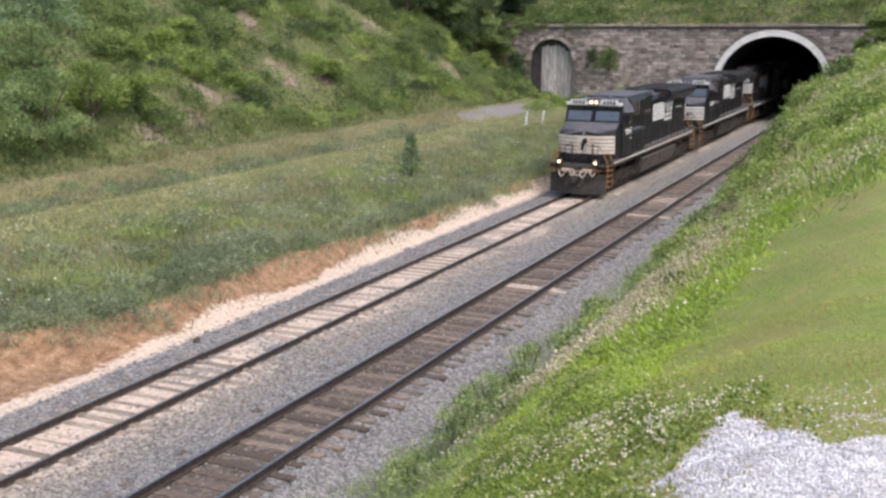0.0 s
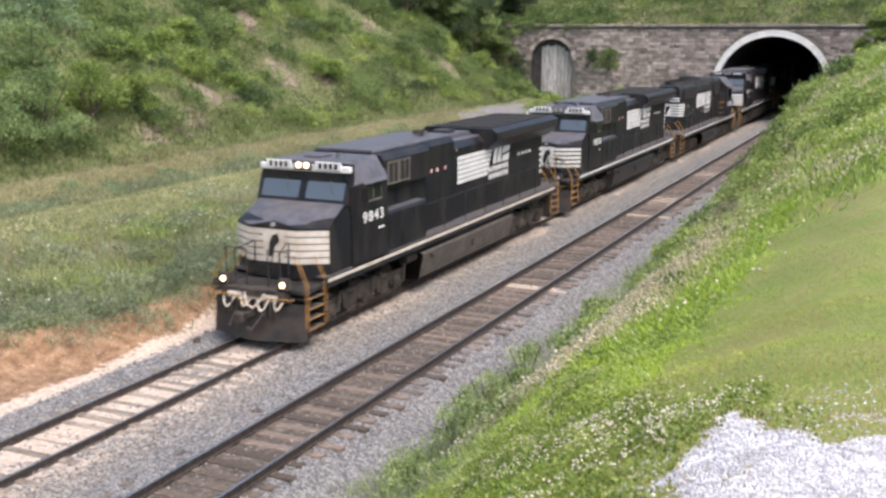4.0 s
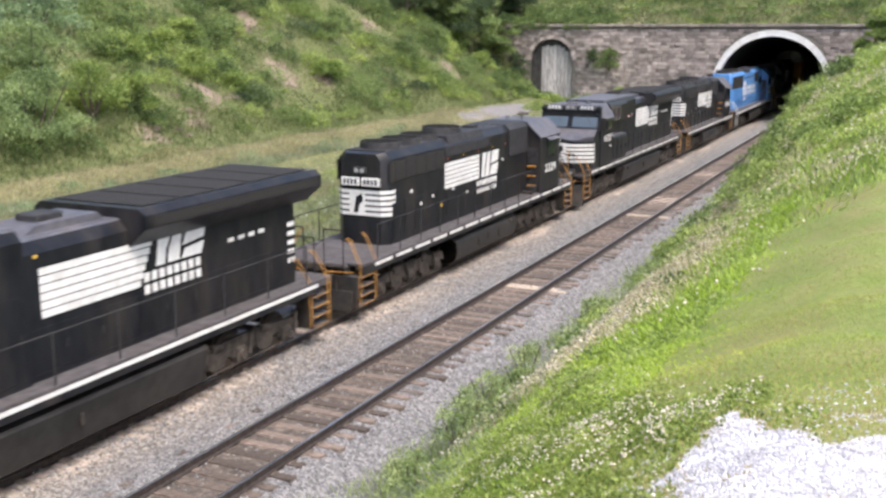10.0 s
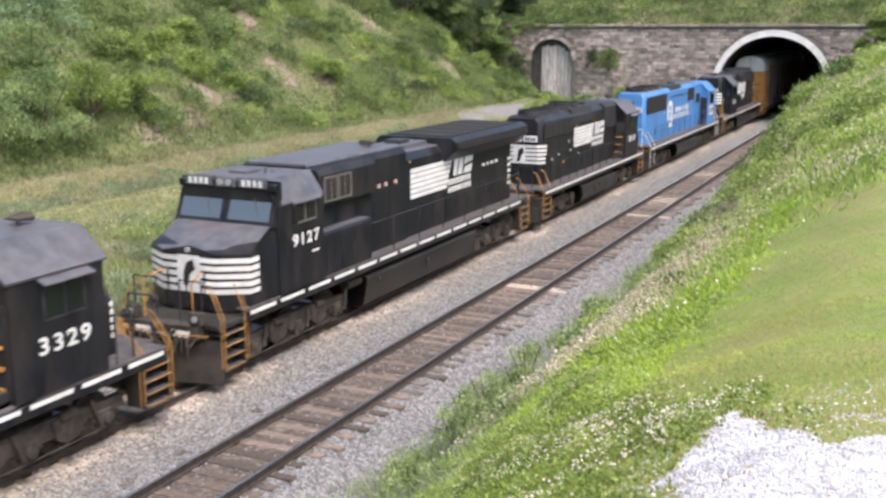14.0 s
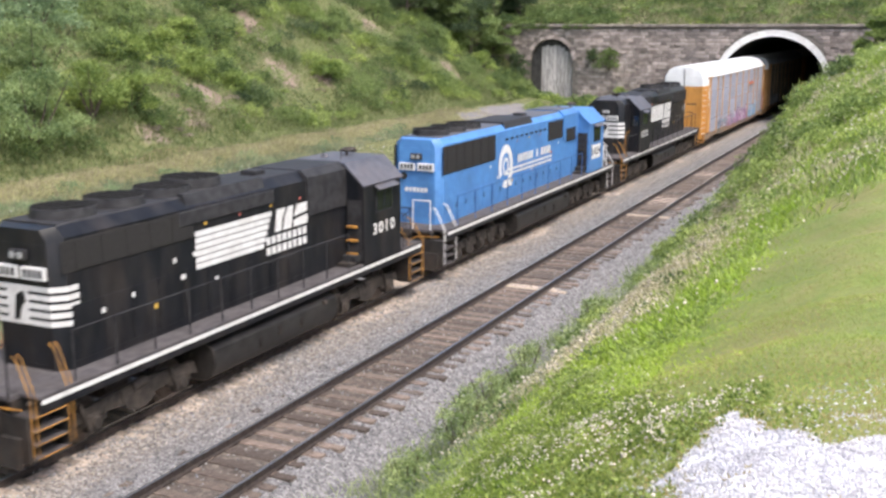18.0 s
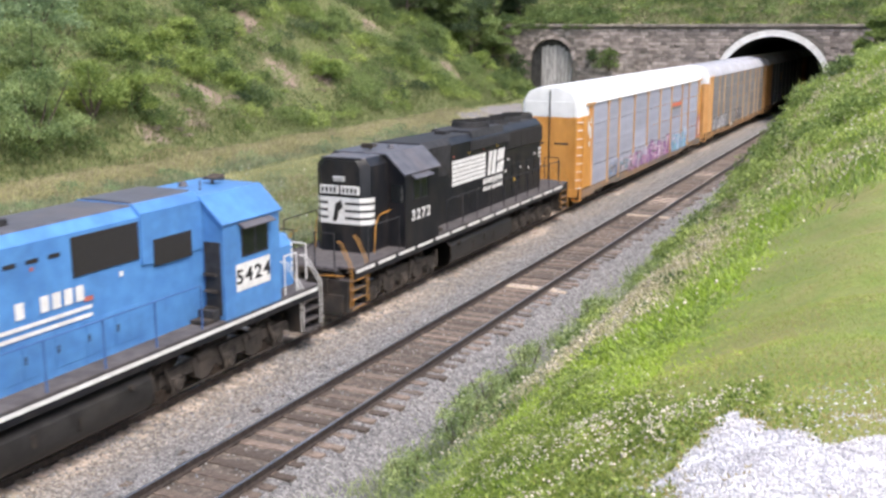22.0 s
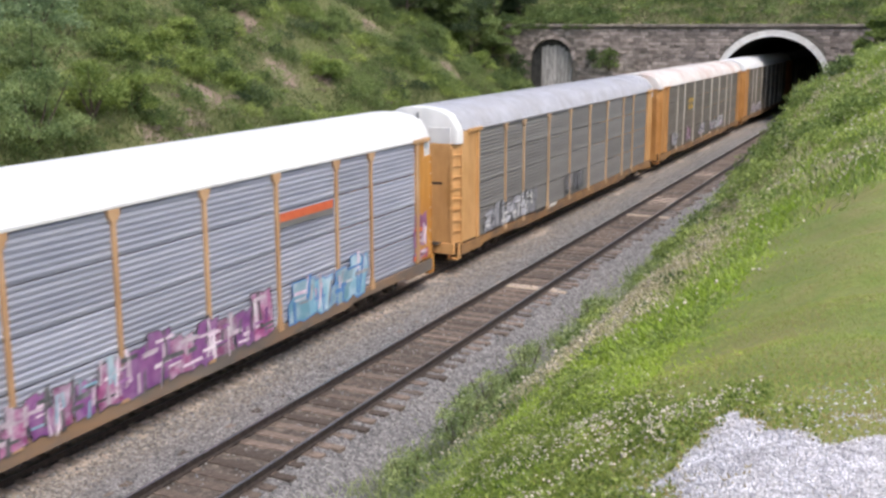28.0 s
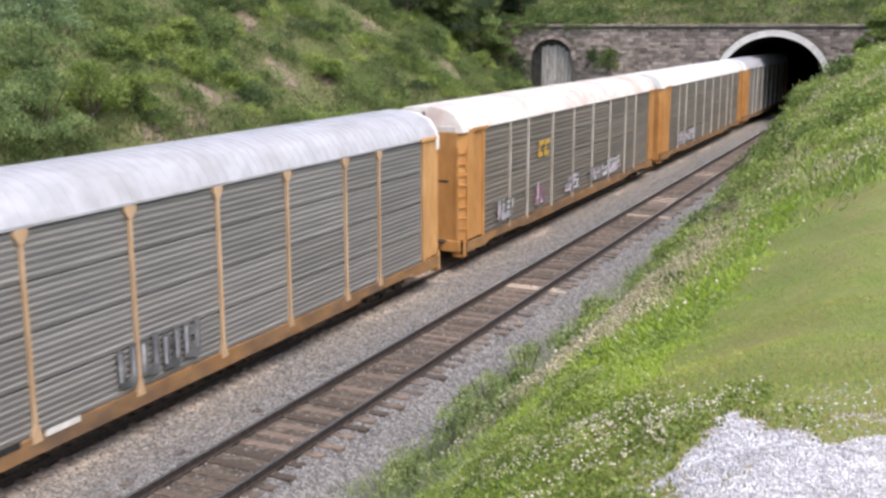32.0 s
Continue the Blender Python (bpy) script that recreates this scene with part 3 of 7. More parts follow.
def sward(name, pts, lo, hi, w, material, label, category="grass", spread=0.35, droop=0.25):
    L = RNG.uniform(lo, hi, len(pts))
    v, f = kites(pts, upward(len(pts), spread), L, w * RNG.uniform(0.7, 1.3, len(pts)), droop)
    return stuff(name, v, f, material, label, category)


def patch(x, y, s, seed, lo, hi):
    return sstep(lo, hi, wob(x, y, s, seed))


# the shelf across the tracks
off_path = lambda x, y: 1 - 0.93 * np.exp(-((x + 19.3) / 1.2) ** 2) - 0.9 * np.exp(-((x + 21.7) / 1.4) ** 2) * sstep(72, 76, y)
fall = lambda x, y: off_path(x, y) * np.clip(34 / np.maximum(y, 20), 0.35, 1.2) * sstep(-8.6, -9.3, x + soil_edge(y))
sward("meadow", spread_over(-16, -7.4, 12, 99, 100000, fall), .14, .4, .032, MEADOW, "tall green meadow grass beside the tracks")
sward("low_meadow", spread_over(-24, -16, 18, 99, 60000, fall), .08, .24, .035, BERM, "short meadow grass beside the wheel track")
sward("dry_grass", spread_over(-16.5, -7.8, 12, 99, 46000, lambda x, y: fall(x, y) * (0.2 + 0.8 * patch(x, y, .25, 5, -.1, .6))), .3, .65, .022, STRAW, "dry straw-coloured grass stems on the shelf")
edge = lambda x, y: np.exp(-((x + soil_edge(y) + 9.2) / .8) ** 2) * (0.55 + .45 * patch(x, y, .5, 8, -.4, .4)) * np.clip(30 / y, .4, 1)
sward("edge_weeds", spread_over(-12.5, -7.2, 12, 95, 90000, edge), .2, .6, .03, GREYWEED, "grey-green weeds along the soil bank", "weeds", .55)
sward("bright_grass", spread_over(-16, -8.6, 14, 60, 22000, lambda x, y: patch(x, y, .3, 3, .15, .6) * sstep(-8.6, -9.3, x + soil_edge(y))), .25, .6, .035, BANKWEED, "bright green grass patches on the shelf")
sward("berm_straw", spread_over(-24, -20.4, 22, 80, 24000, off_path), .15, .4, .03, STRAW, "dry pinkish grass along the foot of the hill")
sward("berm_grass", spread_over(-24, -20.4, 22, 80, 34000, off_path), .12, .4, .04, BERM, "tall rough grass along the foot of the hill", "grass", .8)
sward("berm_edge_weeds", spread_over(-21.4, -20.3, 24, 70, 22000, lambda x, y: .3 + .7 * patch(x, y, .6, 7, -.4, .3)), .2, .5, .03, GREYWEED, "sage-coloured weeds along the berm above the wheel track", "weeds", .6)
sward("path_grass", spread_over(-20.5, -18.1, 22, 80, 22000), .04, .1, .03, BERM, "short grass on the wheel track", "grass")

shag = lambda x, y: np.exp(-((x + soil_edge(y) + 9.5) / .9) ** 2) * np.clip(30 / y, .3, 1) * (.45 + .55 * patch(x, y, .5, 3, -.5, .3))
mound = lambda x, y: sstep(-9.0, -9.8, x + soil_edge(y)) * np.clip(30 / y, .3, 1) * (.3 + .7 * patch(x, y, .35, 6, -.4, .4)) * (1 - .6 * sstep(-13, -16, x))


def octa(pts, r, squash=0.8, jitter=0.25):
    """Small rough eight-faced lumps."""
    n = len(pts)
    dirs = np.array([(1, 0, 0), (-1, 0, 0), (0, 1, 0), (0, -1, 0), (0, 0, squash), (0, 0, -squash)], float)
    v = dirs[None] * np.broadcast_to(r, n)[:, None, None] * (1 + RNG.uniform(-jitter, jitter, (n, 6, 1)))
    a = RNG.uniform(0, 6.28, n)
    c, s = np.cos(a)[:, None], np.sin(a)[:, None]
    v = np.stack([v[..., 0] * c - v[..., 1] * s, v[..., 0] * s + v[..., 1] * c, v[..., 2]], -1)
    t = RNG.uniform(-.6, .6, n)[:, None]
    v = np.stack([v[..., 0], v[..., 1] * np.cos(t) - v[..., 2] * np.sin(t), v[..., 1] * np.sin(t) + v[..., 2] * np.cos(t)], -1)
    v = (v + pts[:, None, :]).reshape(-1, 3)
    f = np.array([(0, 2, 4), (2, 1, 4), (1, 3, 4), (3, 0, 4), (2, 0, 5), (1, 2, 5), (3, 1, 5), (0, 3, 5)])
    return v, (f[None] + 6 * np.arange(n)[:, None, None]).reshape(-1, 3)


fl = spread_over(-19, -9.4, 14, 70, 1500, lambda x, y: patch(x, y, .35, 12, 0, .7) + .1)
fl[:, 2] += RNG.uniform(.35, .6, len(fl))
v, f = octa(fl, RNG.uniform(.025, .05, len(fl)))
stuff("meadow_flowers", v, f, PETAL, "small pale flower heads in the meadow", "flowers")


# the hillside
def cloud(c, r, n, leaf, squash=.75, shell=.55):
    """Leaves filling an uneven rounded mass."""
    d = unit(RNG.normal(size=(n, 3)))
    d[:, 2] = np.abs(d[:, 2]) * 1.0 - .25 * RNG.random(n)
    ph = RNG.uniform(0, 6.28, 4)
    lump = 1 + .22 * np.sin(3.1 * d[:, 0] * 2 + ph[0]) * np.cos(4 * d[:, 1] + ph[1]) + .18 * np.sin(7 * d[:, 2] + 5 * d[:, 0] + ph[2])
    q = r * lump * (shell + (1 - shell) * np.sqrt(RNG.random(n)))
    p = np.asarray(c) + d * q[:, None] * np.array([1, 1, squash])
    out = unit(d * .7 + RNG.normal(size=(n, 3)) * .6 + np.array([0, 0, .35]))
    return kites(p, out, leaf * RNG.uniform(.7, 1.4, n), leaf * .55 * RNG.uniform(.7, 1.3, n), .3)


def gather(parts):
    o, vs, fs = 0, [], []
    for v, f in parts:
        vs.append(v)
        fs.append(f + o)
        o += len(v)
    return np.concatenate(vs), np.concatenate(fs)


def thicket(name, material, label, n, x0, x1, y0, y1, rlo, rhi, leaves, leaf, keep, squash=.7):
    pts = spread_over(x0, x1, y0, y1, n, keep)
    parts = []
    for p in pts:
        r = RNG.uniform(rlo, rhi)
        parts.append(cloud((p[0], p[1], p[2] + r * .15), r, int(leaves * r * r), leaf, squash))
    v, f = gather(parts)
    ob = stuff(name, v, f, material, label, "bushes")
    tone = np.concatenate([np.full(len(q[0]), RNG.uniform(-.3, .3)) for q in parts])
    ob.data.attributes.new("tone", "FLOAT", "POINT").data.foreach_set("value", tone.astype(np.float32))
    return ob


thicket("berm_bushes", WILLOW, "low grey-green weed clumps along the berm", 120, -21.8, -20.4, 26, 66, .2, .45, 700, .1, lambda x, y: patch(x, y, .5, 2, -.4, .3), .8)
thicket("edge_bushes", GREYWEED, "shaggy grey-green weeds overhanging the soil bank", 560, -13.5, -7.0, 13, 60, .3, .62, 900, .09, shag, .95)
thicket("edge_green_bushes", SHRUB_LIGHT, "leafy green weeds at the edge of the shelf", 150, -13.5, -7.4, 13, 60, .22, .5, 900, .08, shag, .85)
thicket("brow_bushes", GREYWEED, "rounded grey-green bushes hanging over the soil bank", 150, -12.5, -7.6, 16, 32, .4, .8, 1100, .085, shag, .85)
thicket("shelf_mounds", GREYWEED, "soft grey-green weed mounds on the shelf", 1000, -17, -8.2, 14, 72, .3, .7, 620, .085, mound, .7)
thicket("shelf_green_mounds", MEADOW, "green weed mounds on the shelf", 420, -17, -8.8, 14, 72, .25, .55, 560, .09, mound, .7)
hillmask = lambda lo, hi, s, seed: (lambda x, y: patch(x, y, s, seed, lo, hi) * (1 - .95 * np.clip(1.3 * bare_at(x, y), 0, 1)) * np.where(x > 11 - 1.2 * y, 1, .3))
thicket("hill_bushes", SHRUB, "green bushes covering the hillside", 620, -40, -25.0, 22, 99, .5, 1.25, 640, .13, hillmask(-.7, .1, .16, 1), .9)
thicket("hill_saplings", SHRUB_LIGHT, "light green saplings on the hillside", 520, -40, -24.8, 22, 99, .45, 1.1, 640, .13, hillmask(-.4, .5, .2, 4), .95)
thicket("dark_bushes", DARKLEAF, "dark green bushes high on the hillside", 420, -42, -25.5, 25, 99, .5, 1.2, 600, .14, hillmask(-.2, .6, .18, 9), .8)
thicket("yellow_bushes", BANKWEED, "yellow-green leafy weeds on the hillside", 330, -38, -25, 24, 98, .3, .8, 640, .12, hillmask(.0, .5, .24, 8), .7)
thicket("dead_brush", BRUSH, "brown dead brush on the hillside", 900, -39, -24.0, 25, 98, .25, .6, 420, .11, lambda x, y: np.clip(.7 * bare_at(x, y), 0, 1) + .12 * patch(x, y, .3, 14, .2, .7), .35)
thicket("far_hill_bushes", SHRUB, "green bushes on top of the hill", 260, -60, -39, 22, 110, .9, 2.0, 90, .4, hillmask(-.6, .2, .16, 1))
green = lambda x, y: (1 - .75 * np.clip(bare_at(x, y), 0, 1)) * np.where(x > 11 - 1.2 * y, 1, .3)
sward("hill_grass", spread_over(-39, -25.0, 20, 99, 80000, green), .15, .45, .055, HILLGRASS, "rank grass between the hillside bushes", "grass", .8)
sward("hill_dry_grass", spread_over(-39, -25.3, 20, 99, 24000, lambda x, y: np.clip(.35 * bare_at(x, y), 0, 1) + .5 * patch(x, y, .2, 14, -.2, .5)), .15, .4, .04, STRAW, "dry grass and twigs on the hillside", "grass", .8)
sward("foot_grass", spread_over(-26.5, -23.3, 20, 98, 26000), .15, .5, .045, HILLGRASS, "fresh grass at the foot of the hill", "grass", .6)
# over the portal
sward("crown_grass", spread_over(-40, 14, PORTAL + .45, 115, 26000), .25, .6, .10, HILLGRASS, "grass on the slope above the tunnel", "grass", .4)
sward("crown_bright_grass", spread_over(-40, 14, PORTAL + .45, 115, 16000, hillmask(0, .5, .2, 3)), .25, .6, .10, SHRUB_LIGHT, "bright grass above the tunnel", "grass", .4)
sward("crown_straw", spread_over(-30, 8, PORTAL + .45, 104, 5000), .2, .5, .06, STRAW, "dry stems behind the coping", "grass", .5)
thicket("crown_bushes", SHRUB, "low green bushes on the slope above the tunnel", 260, -34, 12, PORTAL + .5, 112, .35, .9, 420, .16, None, .6)
thicket("crown_light_bushes", SHRUB_LIGHT, "light green weeds on the slope above the tunnel", 130, -34, 12, PORTAL + .5, 110, .3, .7, 420, .15, None, .6)
thicket("wall_foot_bushes", SHRUB, "bushes along the foot of the portal wall", 50, -27, -8, 93, 98.6, .5, 1.1, 420, .2, None)
thicket("wall_foot_weeds", SHRUB_LIGHT, "light weeds before the portal wall", 60, -30, -8, 88, 98.5, .4, .8, 420, .18, None)


def shrub(name, x, y, r, material, leaf, label, squash=1.0, n=900, lift=.5, group="shrubs in the cutting", z=None):
    """A bush with its own stems."""
    z = float(ground_z(x, y)) if z is None else z
    T = empty(name, pose(x, y, z))
    tagged(T, label, "shrub", group)
    for k in range(6):
        a = 6.28 * k / 6 + float(RNG.uniform(-.4, .4))
        q = r * float(RNG.uniform(.3, .7))
        s = Shape().cyl((0, 0, -.1), (q * math.cos(a) * .6, q * math.sin(a) * .6, r * lift), .035 * r, 6, .02 * r)
        s.cyl((q * math.cos(a) * .6, q * math.sin(a) * .6, r * lift), (q * math.cos(a) * 1.2, q * math.sin(a) * 1.2, r * squash * 1.05), .02 * r, 5, .008)
        part("stem", s, BARK, T)
    parts = []
    for k in range(20):
        a, q = float(RNG.uniform(0, 6.28)), r * math.sqrt(float(RNG.random())) * (.9 - .025 * k)
        zc = r * squash * (.1 + .9 * (k + .5) / 20)
        parts.append(cloud((q * math.cos(a), q * math.sin(a), zc), r * float(RNG.uniform(.26, .44)), int(n / 20), leaf, .8, .4))
    v, f = gather(parts)
    fo = part("foliage", mesh_np("foliage", v, f, material), material, T)
    tone = np.concatenate([np.full(len(q[0]), RNG.uniform(-.28, .28)) for q in parts])
    fo.data.attributes.new("tone", "FLOAT", "POINT").data.foreach_set("value", tone.astype(np.float32))
    return T


for x, y, r in ((-25.9, 32.5, 2.5), (-26.2, 36.3, 2.8), (-26.0, 40.0, 2.2), (-28.9, 34.5, 2.6), (-28.6, 39.0, 2.5), (-26.3, 43.2, 1.4)):
    shrub("foot_bush", x, y, r, SHRUB_LIGHT if r < 2.3 else BUSH, .13, "tall leafy green bush at the foot of the hill", 1.15, 8000)
for x, y, r in ((-31.2, 42, 2.5), (-34, 46.5, 2.4), (-31.2, 38, 2.4), (-33.5, 42.5, 2.4)):
    shrub("willow_bush", x, y, r, WILLOW, .16, "grey-green willow bush high on the hillside", .9, 4400)
for x, y, r in ((-29.3, 46.3, 1.5), (-30.2, 50.2, 1.5), (-31.5, 54, 1.5), (-32.5, 50, 1.7), (-28.2, 54.5, 1.2), (-29, 52, 1.4), (-32, 58, 1.7), (-28, 66, 1.3), (-31, 71, 1.6), (-34, 63, 1.8), (-28.5, 79, 1.6), (-33, 82, 2.0), (-30, 88, 1.8), (-36, 74, 2.0), (-27.5, 93, 1.4)):
    shrub("shrub", x, y, r, SHRUB_LIGHT if r < 1.6 else SHRUB, .15, "leafy green shrub on the hillside", .95, 3600)
ov = spread_over(-30, -17, PORTAL + .5, 103, 90)
v, f = gather([cloud((q[0], q[1], q[2] + .1), RNG.uniform(.4, 1.0), 300, .17, .8) for q in ov] + [cloud((RNG.uniform(-27, -19), PORTAL - .15, 8.1), RNG.uniform(.25, .6), 260, .12, 1.1) for k in range(22)])
stuff("overhanging_bushes", v, f, SHRUB, "green bushes overhanging the top of the portal wall", "bushes")
shrub("wall_shrub", -17.0, 99.15, 1.35, SHRUB, .17, "green shrub rooted in the joints of the stone portal", 1.3, 1800, .5, z=4.2)
shrub("wall_shrub", -18.6, 99.2, .8, DARKLEAF, .16, "dark shrub rooted in the portal wall beside the blind arch", 1.3, 900, .5, z=4.9)
shrub("wall_shrub", -15.4, 98.4, 1.1, SHRUB_LIGHT, .18, "light green shrub at the foot of the stone portal", 1.5, 1200, 1.0)
shrub("wall_shrub", -26.2, 98.4, 1.5, DARKLEAF, .18, "dark shrub against the end of the portal wall", 1.7, 2000, 1.0)


def tree(x, y, hgt, r, label, leaves=DARKLEAF):
    """Trunk, limbs and a crown of many leaf clumps."""
    z = float(ground_z(x, y))
    T = empty("tree", pose(x, y, z))
    tagged(T, label, "tree", "trees beside the portal")
    s = Shape()
    pts = [Vector((0, 0, -.2))]
    for k in range(1, 6):
        pts.append(Vector((float(RNG.uniform(-.2, .2)) * k * .5, float(RNG.uniform(-.2, .2)) * k * .5, hgt * k / 5.5)))
    for k in range(5):
        s.cyl(pts[k], pts[k + 1], .16 * (1 - k / 6) * hgt / 6, 8, .16 * (1 - (k + 1) / 6) * hgt / 6)
    part("trunk", s, BARK, T)
    parts = []
    for k in range(18):
        i = 1 + k % 5
        a = float(RNG.uniform(0, 6.28))
        e = pts[min(i, 5)] + Vector((r * math.cos(a) * float(RNG.uniform(.5, 1)), r * math.sin(a) * float(RNG.uniform(.5, 1)), float(RNG.uniform(.0, .9))))
        part("limb", Shape().cyl(pts[min(i, 5)], e, .045, 5, .015), BARK, T)
        parts.append(cloud(tuple(e), r * float(RNG.uniform(.3, .5)), 520, .2, .75, .3))
    v, f = gather(parts)
    fo = part("crown", mesh_np("crown", v, f, leaves), leaves, T)
    tone = np.concatenate([np.full(len(q[0]), RNG.uniform(-.25, .25)) for q in parts])
    fo.data.attributes.new("tone", "FLOAT", "POINT").data.foreach_set("value", tone.astype(np.float32))
    return T


for x, y, hg, r in ((-30.5, 94, 7.0, 2.6), (-33.5, 89, 6.5, 2.8), (-29.5, 100.8, 4.5, 2.3), (-34.5, 97, 7.5, 3.0), (-27, 101.6, 2.8, 1.7), (-37.5, 84, 6.0, 2.6)):
    tree(x, y, hg, r, "dark leafy tree on the slope beside the portal")

for x, y, hg, r in ((-29.4, 94.6, 4.6, 2.4), (-31.8, 95.5, 5.4, 2.6), (-28.2, 97.2, 3.8, 1.9), (-33.5, 93.0, 5.0, 2.4)):
    tree(x, y, hg, r, "leafy green tree drooping beside the portal wall", SHRUB)

for x, y, hg, r in ((6.6, 95.5, 3.6, 1.5), (8.4, 94.0, 3.6, 1.8), (5.7, 97.6, 3.4, 1.1), (10.2, 91.0, 3.4, 1.7)):
    tree(x, y, hg, r, "light green sapling beside the end of the portal wall", SHRUB_LIGHT)

# young spruce on the shelf
sz = float(ground_z(-11.9, 47.0))
T = empty("young_spruce", pose(-11.9, 47.0, sz))
tagged(T, "small dark green spruce standing in the meadow", "tree")
part("trunk", Shape().cyl((0, 0, -.1), (.03, 0, 2.2), .05, 8, .012), BARK, T)
parts = []
for k in range(26):
    zz = .18 + 1.9 * k / 26
    rad = .55 * (1 - zz / 2.35) + .04
    n = 42
    a = RNG.uniform(0, 6.28, n)
    q = rad * RNG.uniform(.15, 1.25, n) * (1 + .25 * np.sin(3 * a + k))
    p = np.c_[q * np.cos(a), q * np.sin(a), zz + .12 * (1 - q / max(rad, .05)) + RNG.uniform(-.04, .04, n)]
    d = unit(np.c_[np.cos(a), np.sin(a), np.full(n, .25)] + RNG.normal(size=(n, 3)) * .3)
    parts.append(kites(p, d, .16, .045, .2))
v, f = gather(parts)
part("crown", mesh_np("crown", v, f, SPRUCE), SPRUCE, T)

# two white marker posts by the hill road
for x, y in ((-16.4, 75.2), (-15.6, 76.6)):
    z = float(ground_z(x, y))
    T = empty("marker_post", pose(x, y, z - .1, 0, 6, 0))
    tagged(T, "short white marker post in the grass", "marker post", "marker posts")
    part("post", Shape().box(-.06, .06, -.06, .06, 0, 1.15, .012), STONE_WHITE, T)
    part("cap", Shape().box(-.075, .075, -.075, .075, 1.15, 1.2, .012), STONE_WHITE, T)

# the bank on the near side
def bank_cover(name, material, label, dens, lo, hi, w, weight, x0=3.1, x1=9.3, spread=.7, category="weeds", far=.9):
    """Plants in three bands, finer and closer the nearer they stand."""
    for a, y0, y1, n, k in ((max(x0, 5.5), 5, 14, 1.1, .36), (x0, 14, 32, 1.3, .62), (x0, 32, 98, far, 1.0)):
        pts = spread_over(a, x1, y0, y1, int(dens * n), weight)
        sward(name, pts, lo * k, hi * k, w * k, material, label, category, spread)


bank_cover("bank_weeds", BANKWEED, "green weeds on the steep bank", 52000, .1, .3, .06, lambda x, y: 1.0 + 0 * x, 3.1, 9.3, 1.5)
bank_cover("bank_grass", BRIGHT, "bright yellow-green grass on the bank", 64000, .15, .42, .028, lambda x, y: (.15 + .5 * patch(x, y, .5, 2, -.3, .4)) * (1 - .6 * np.exp(-((x - 6) / 1.3) ** 2) * sstep(14, 18, y)) * (1 - .75 * sstep(22, 30, y)), 3.6, 9.3, .8, "grass", .25)
bank_cover("grey_weeds", GREYWEED, "grey-green weeds low on the bank", 34000, .2, .5, .035, lambda x, y: np.exp(-((x - 4.4) / 1.2) ** 2), 3.0, 7.0)
crest = lambda x, y: np.exp(-((x - 8.5 + .01 * (y - 10)) / .85) ** 2) * np.clip(16 / y, .3, 1) * (.25 + .75 * patch(x, y, .7, 1, -.6, .1))
sward("crest_grass", spread_over(6.4, 10.6, 6, 60, 260000, crest), .03, .11, .018, BRIGHT, "fresh bright grass along the top of the bank", "grass", 1.1)
mid = lambda y: 6.3 + .35 * wob(y * 0, y, .3, 3)
pale = lambda x, y: np.exp(-(np.abs(x - mid(y)) / 1.7) ** 3) * sstep(14, 19, y) * (.3 + .7 * patch(x, y, 1.1, 6, -.5, .2)) * np.clip(28 / y, .35, 1)
sward("pale_weeds", spread_over(3.8, 9, 13, 80, 150000, pale), .12, .36, .024, PALEWEED, "pale seeding weeds on the bank", "weeds", .9)
pl = spread_over(3.8, 9, 13, 80, 64000, pale)
pl[:, 2] += RNG.uniform(.1, .35, len(pl))
v, f = octa(pl, RNG.uniform(.014, .034, len(pl)), .8, .4)
stuff("weed_heads", v, f, PALEWEED, "pale pinkish seed heads on the bank weeds", "weeds")
tall = lambda x, y: np.exp(-((x - 3.0) / .6) ** 2) * (.15 + .85 * patch(x, y, .55, 4, -.2, .4))
sward("tall_weeds", spread_over(2.1, 5, 13, 70, 66000, tall), .15, .68, .016, FEATHER, "tall weeds at the foot of the bank", "weeds", .45)
thicket("foot_bushes", FEATHER, "leafy green weed clumps at the foot of the bank", 90, 2.7, 4.4, 15, 60, .25, .6, 900, .085, lambda x, y: patch(x, y, .5, 4, -.1, .4), 1.1)
for x, y, q in ((3.3, 19.6, .75), (3.6, 18.2, .6), (3.0, 21.4, .7), (2.9, 24.0, .65), (3.3, 16.6, .55), (3.0, 29.5, .55), (3.2, 22.7, .5)):
    shrub("weed_clump", x, y, q, FEATHER, .07, "feathery green weed clump at the foot of the bank", 1.25, 1100, .5, "weed clumps beside the ballast")
thicket("crest_clumps", SHRUB_LIGHT, "leafy green clumps along the top of the bank", 150, 6.8, 9.0, 9, 30, .12, .3, 2200, .05, lambda x, y: patch(x, y, .8, 5, -.2, .4), .6)
thicket("bank_shade_clumps", SHRUB, "darker green clumps on the bank", 70, 4.0, 8.6, 12, 40, .2, .5, 1100, .07, lambda x, y: patch(x, y, .7, 9, .0, .5), .6)
# unmown weeds beyond the lawn
rough = lambda x, y: sstep(19.5, 23.5, y + 2 * wob(x, y, .3, 2))
sward("rough_grass", spread_over(8, 12.5, 18, 90, 56000, rough), .1, .3, .035, BANKWEED, "unmown green weeds beyond the lawn", "weeds", .6)
sward("rough_bright_grass", spread_over(8, 12.5, 18, 90, 20000, rough), .1, .3, .028, BRIGHT, "unmown bright grass beyond the lawn", "grass", .5)
thicket("bank_bushes", SHRUB_LIGHT, "leafy bushes on the far part of the bank", 420, 3.6, 10, 30, 98, .4, .8, 900, .1, lambda x, y: patch(x, y, .4, 8, -.6, .2))
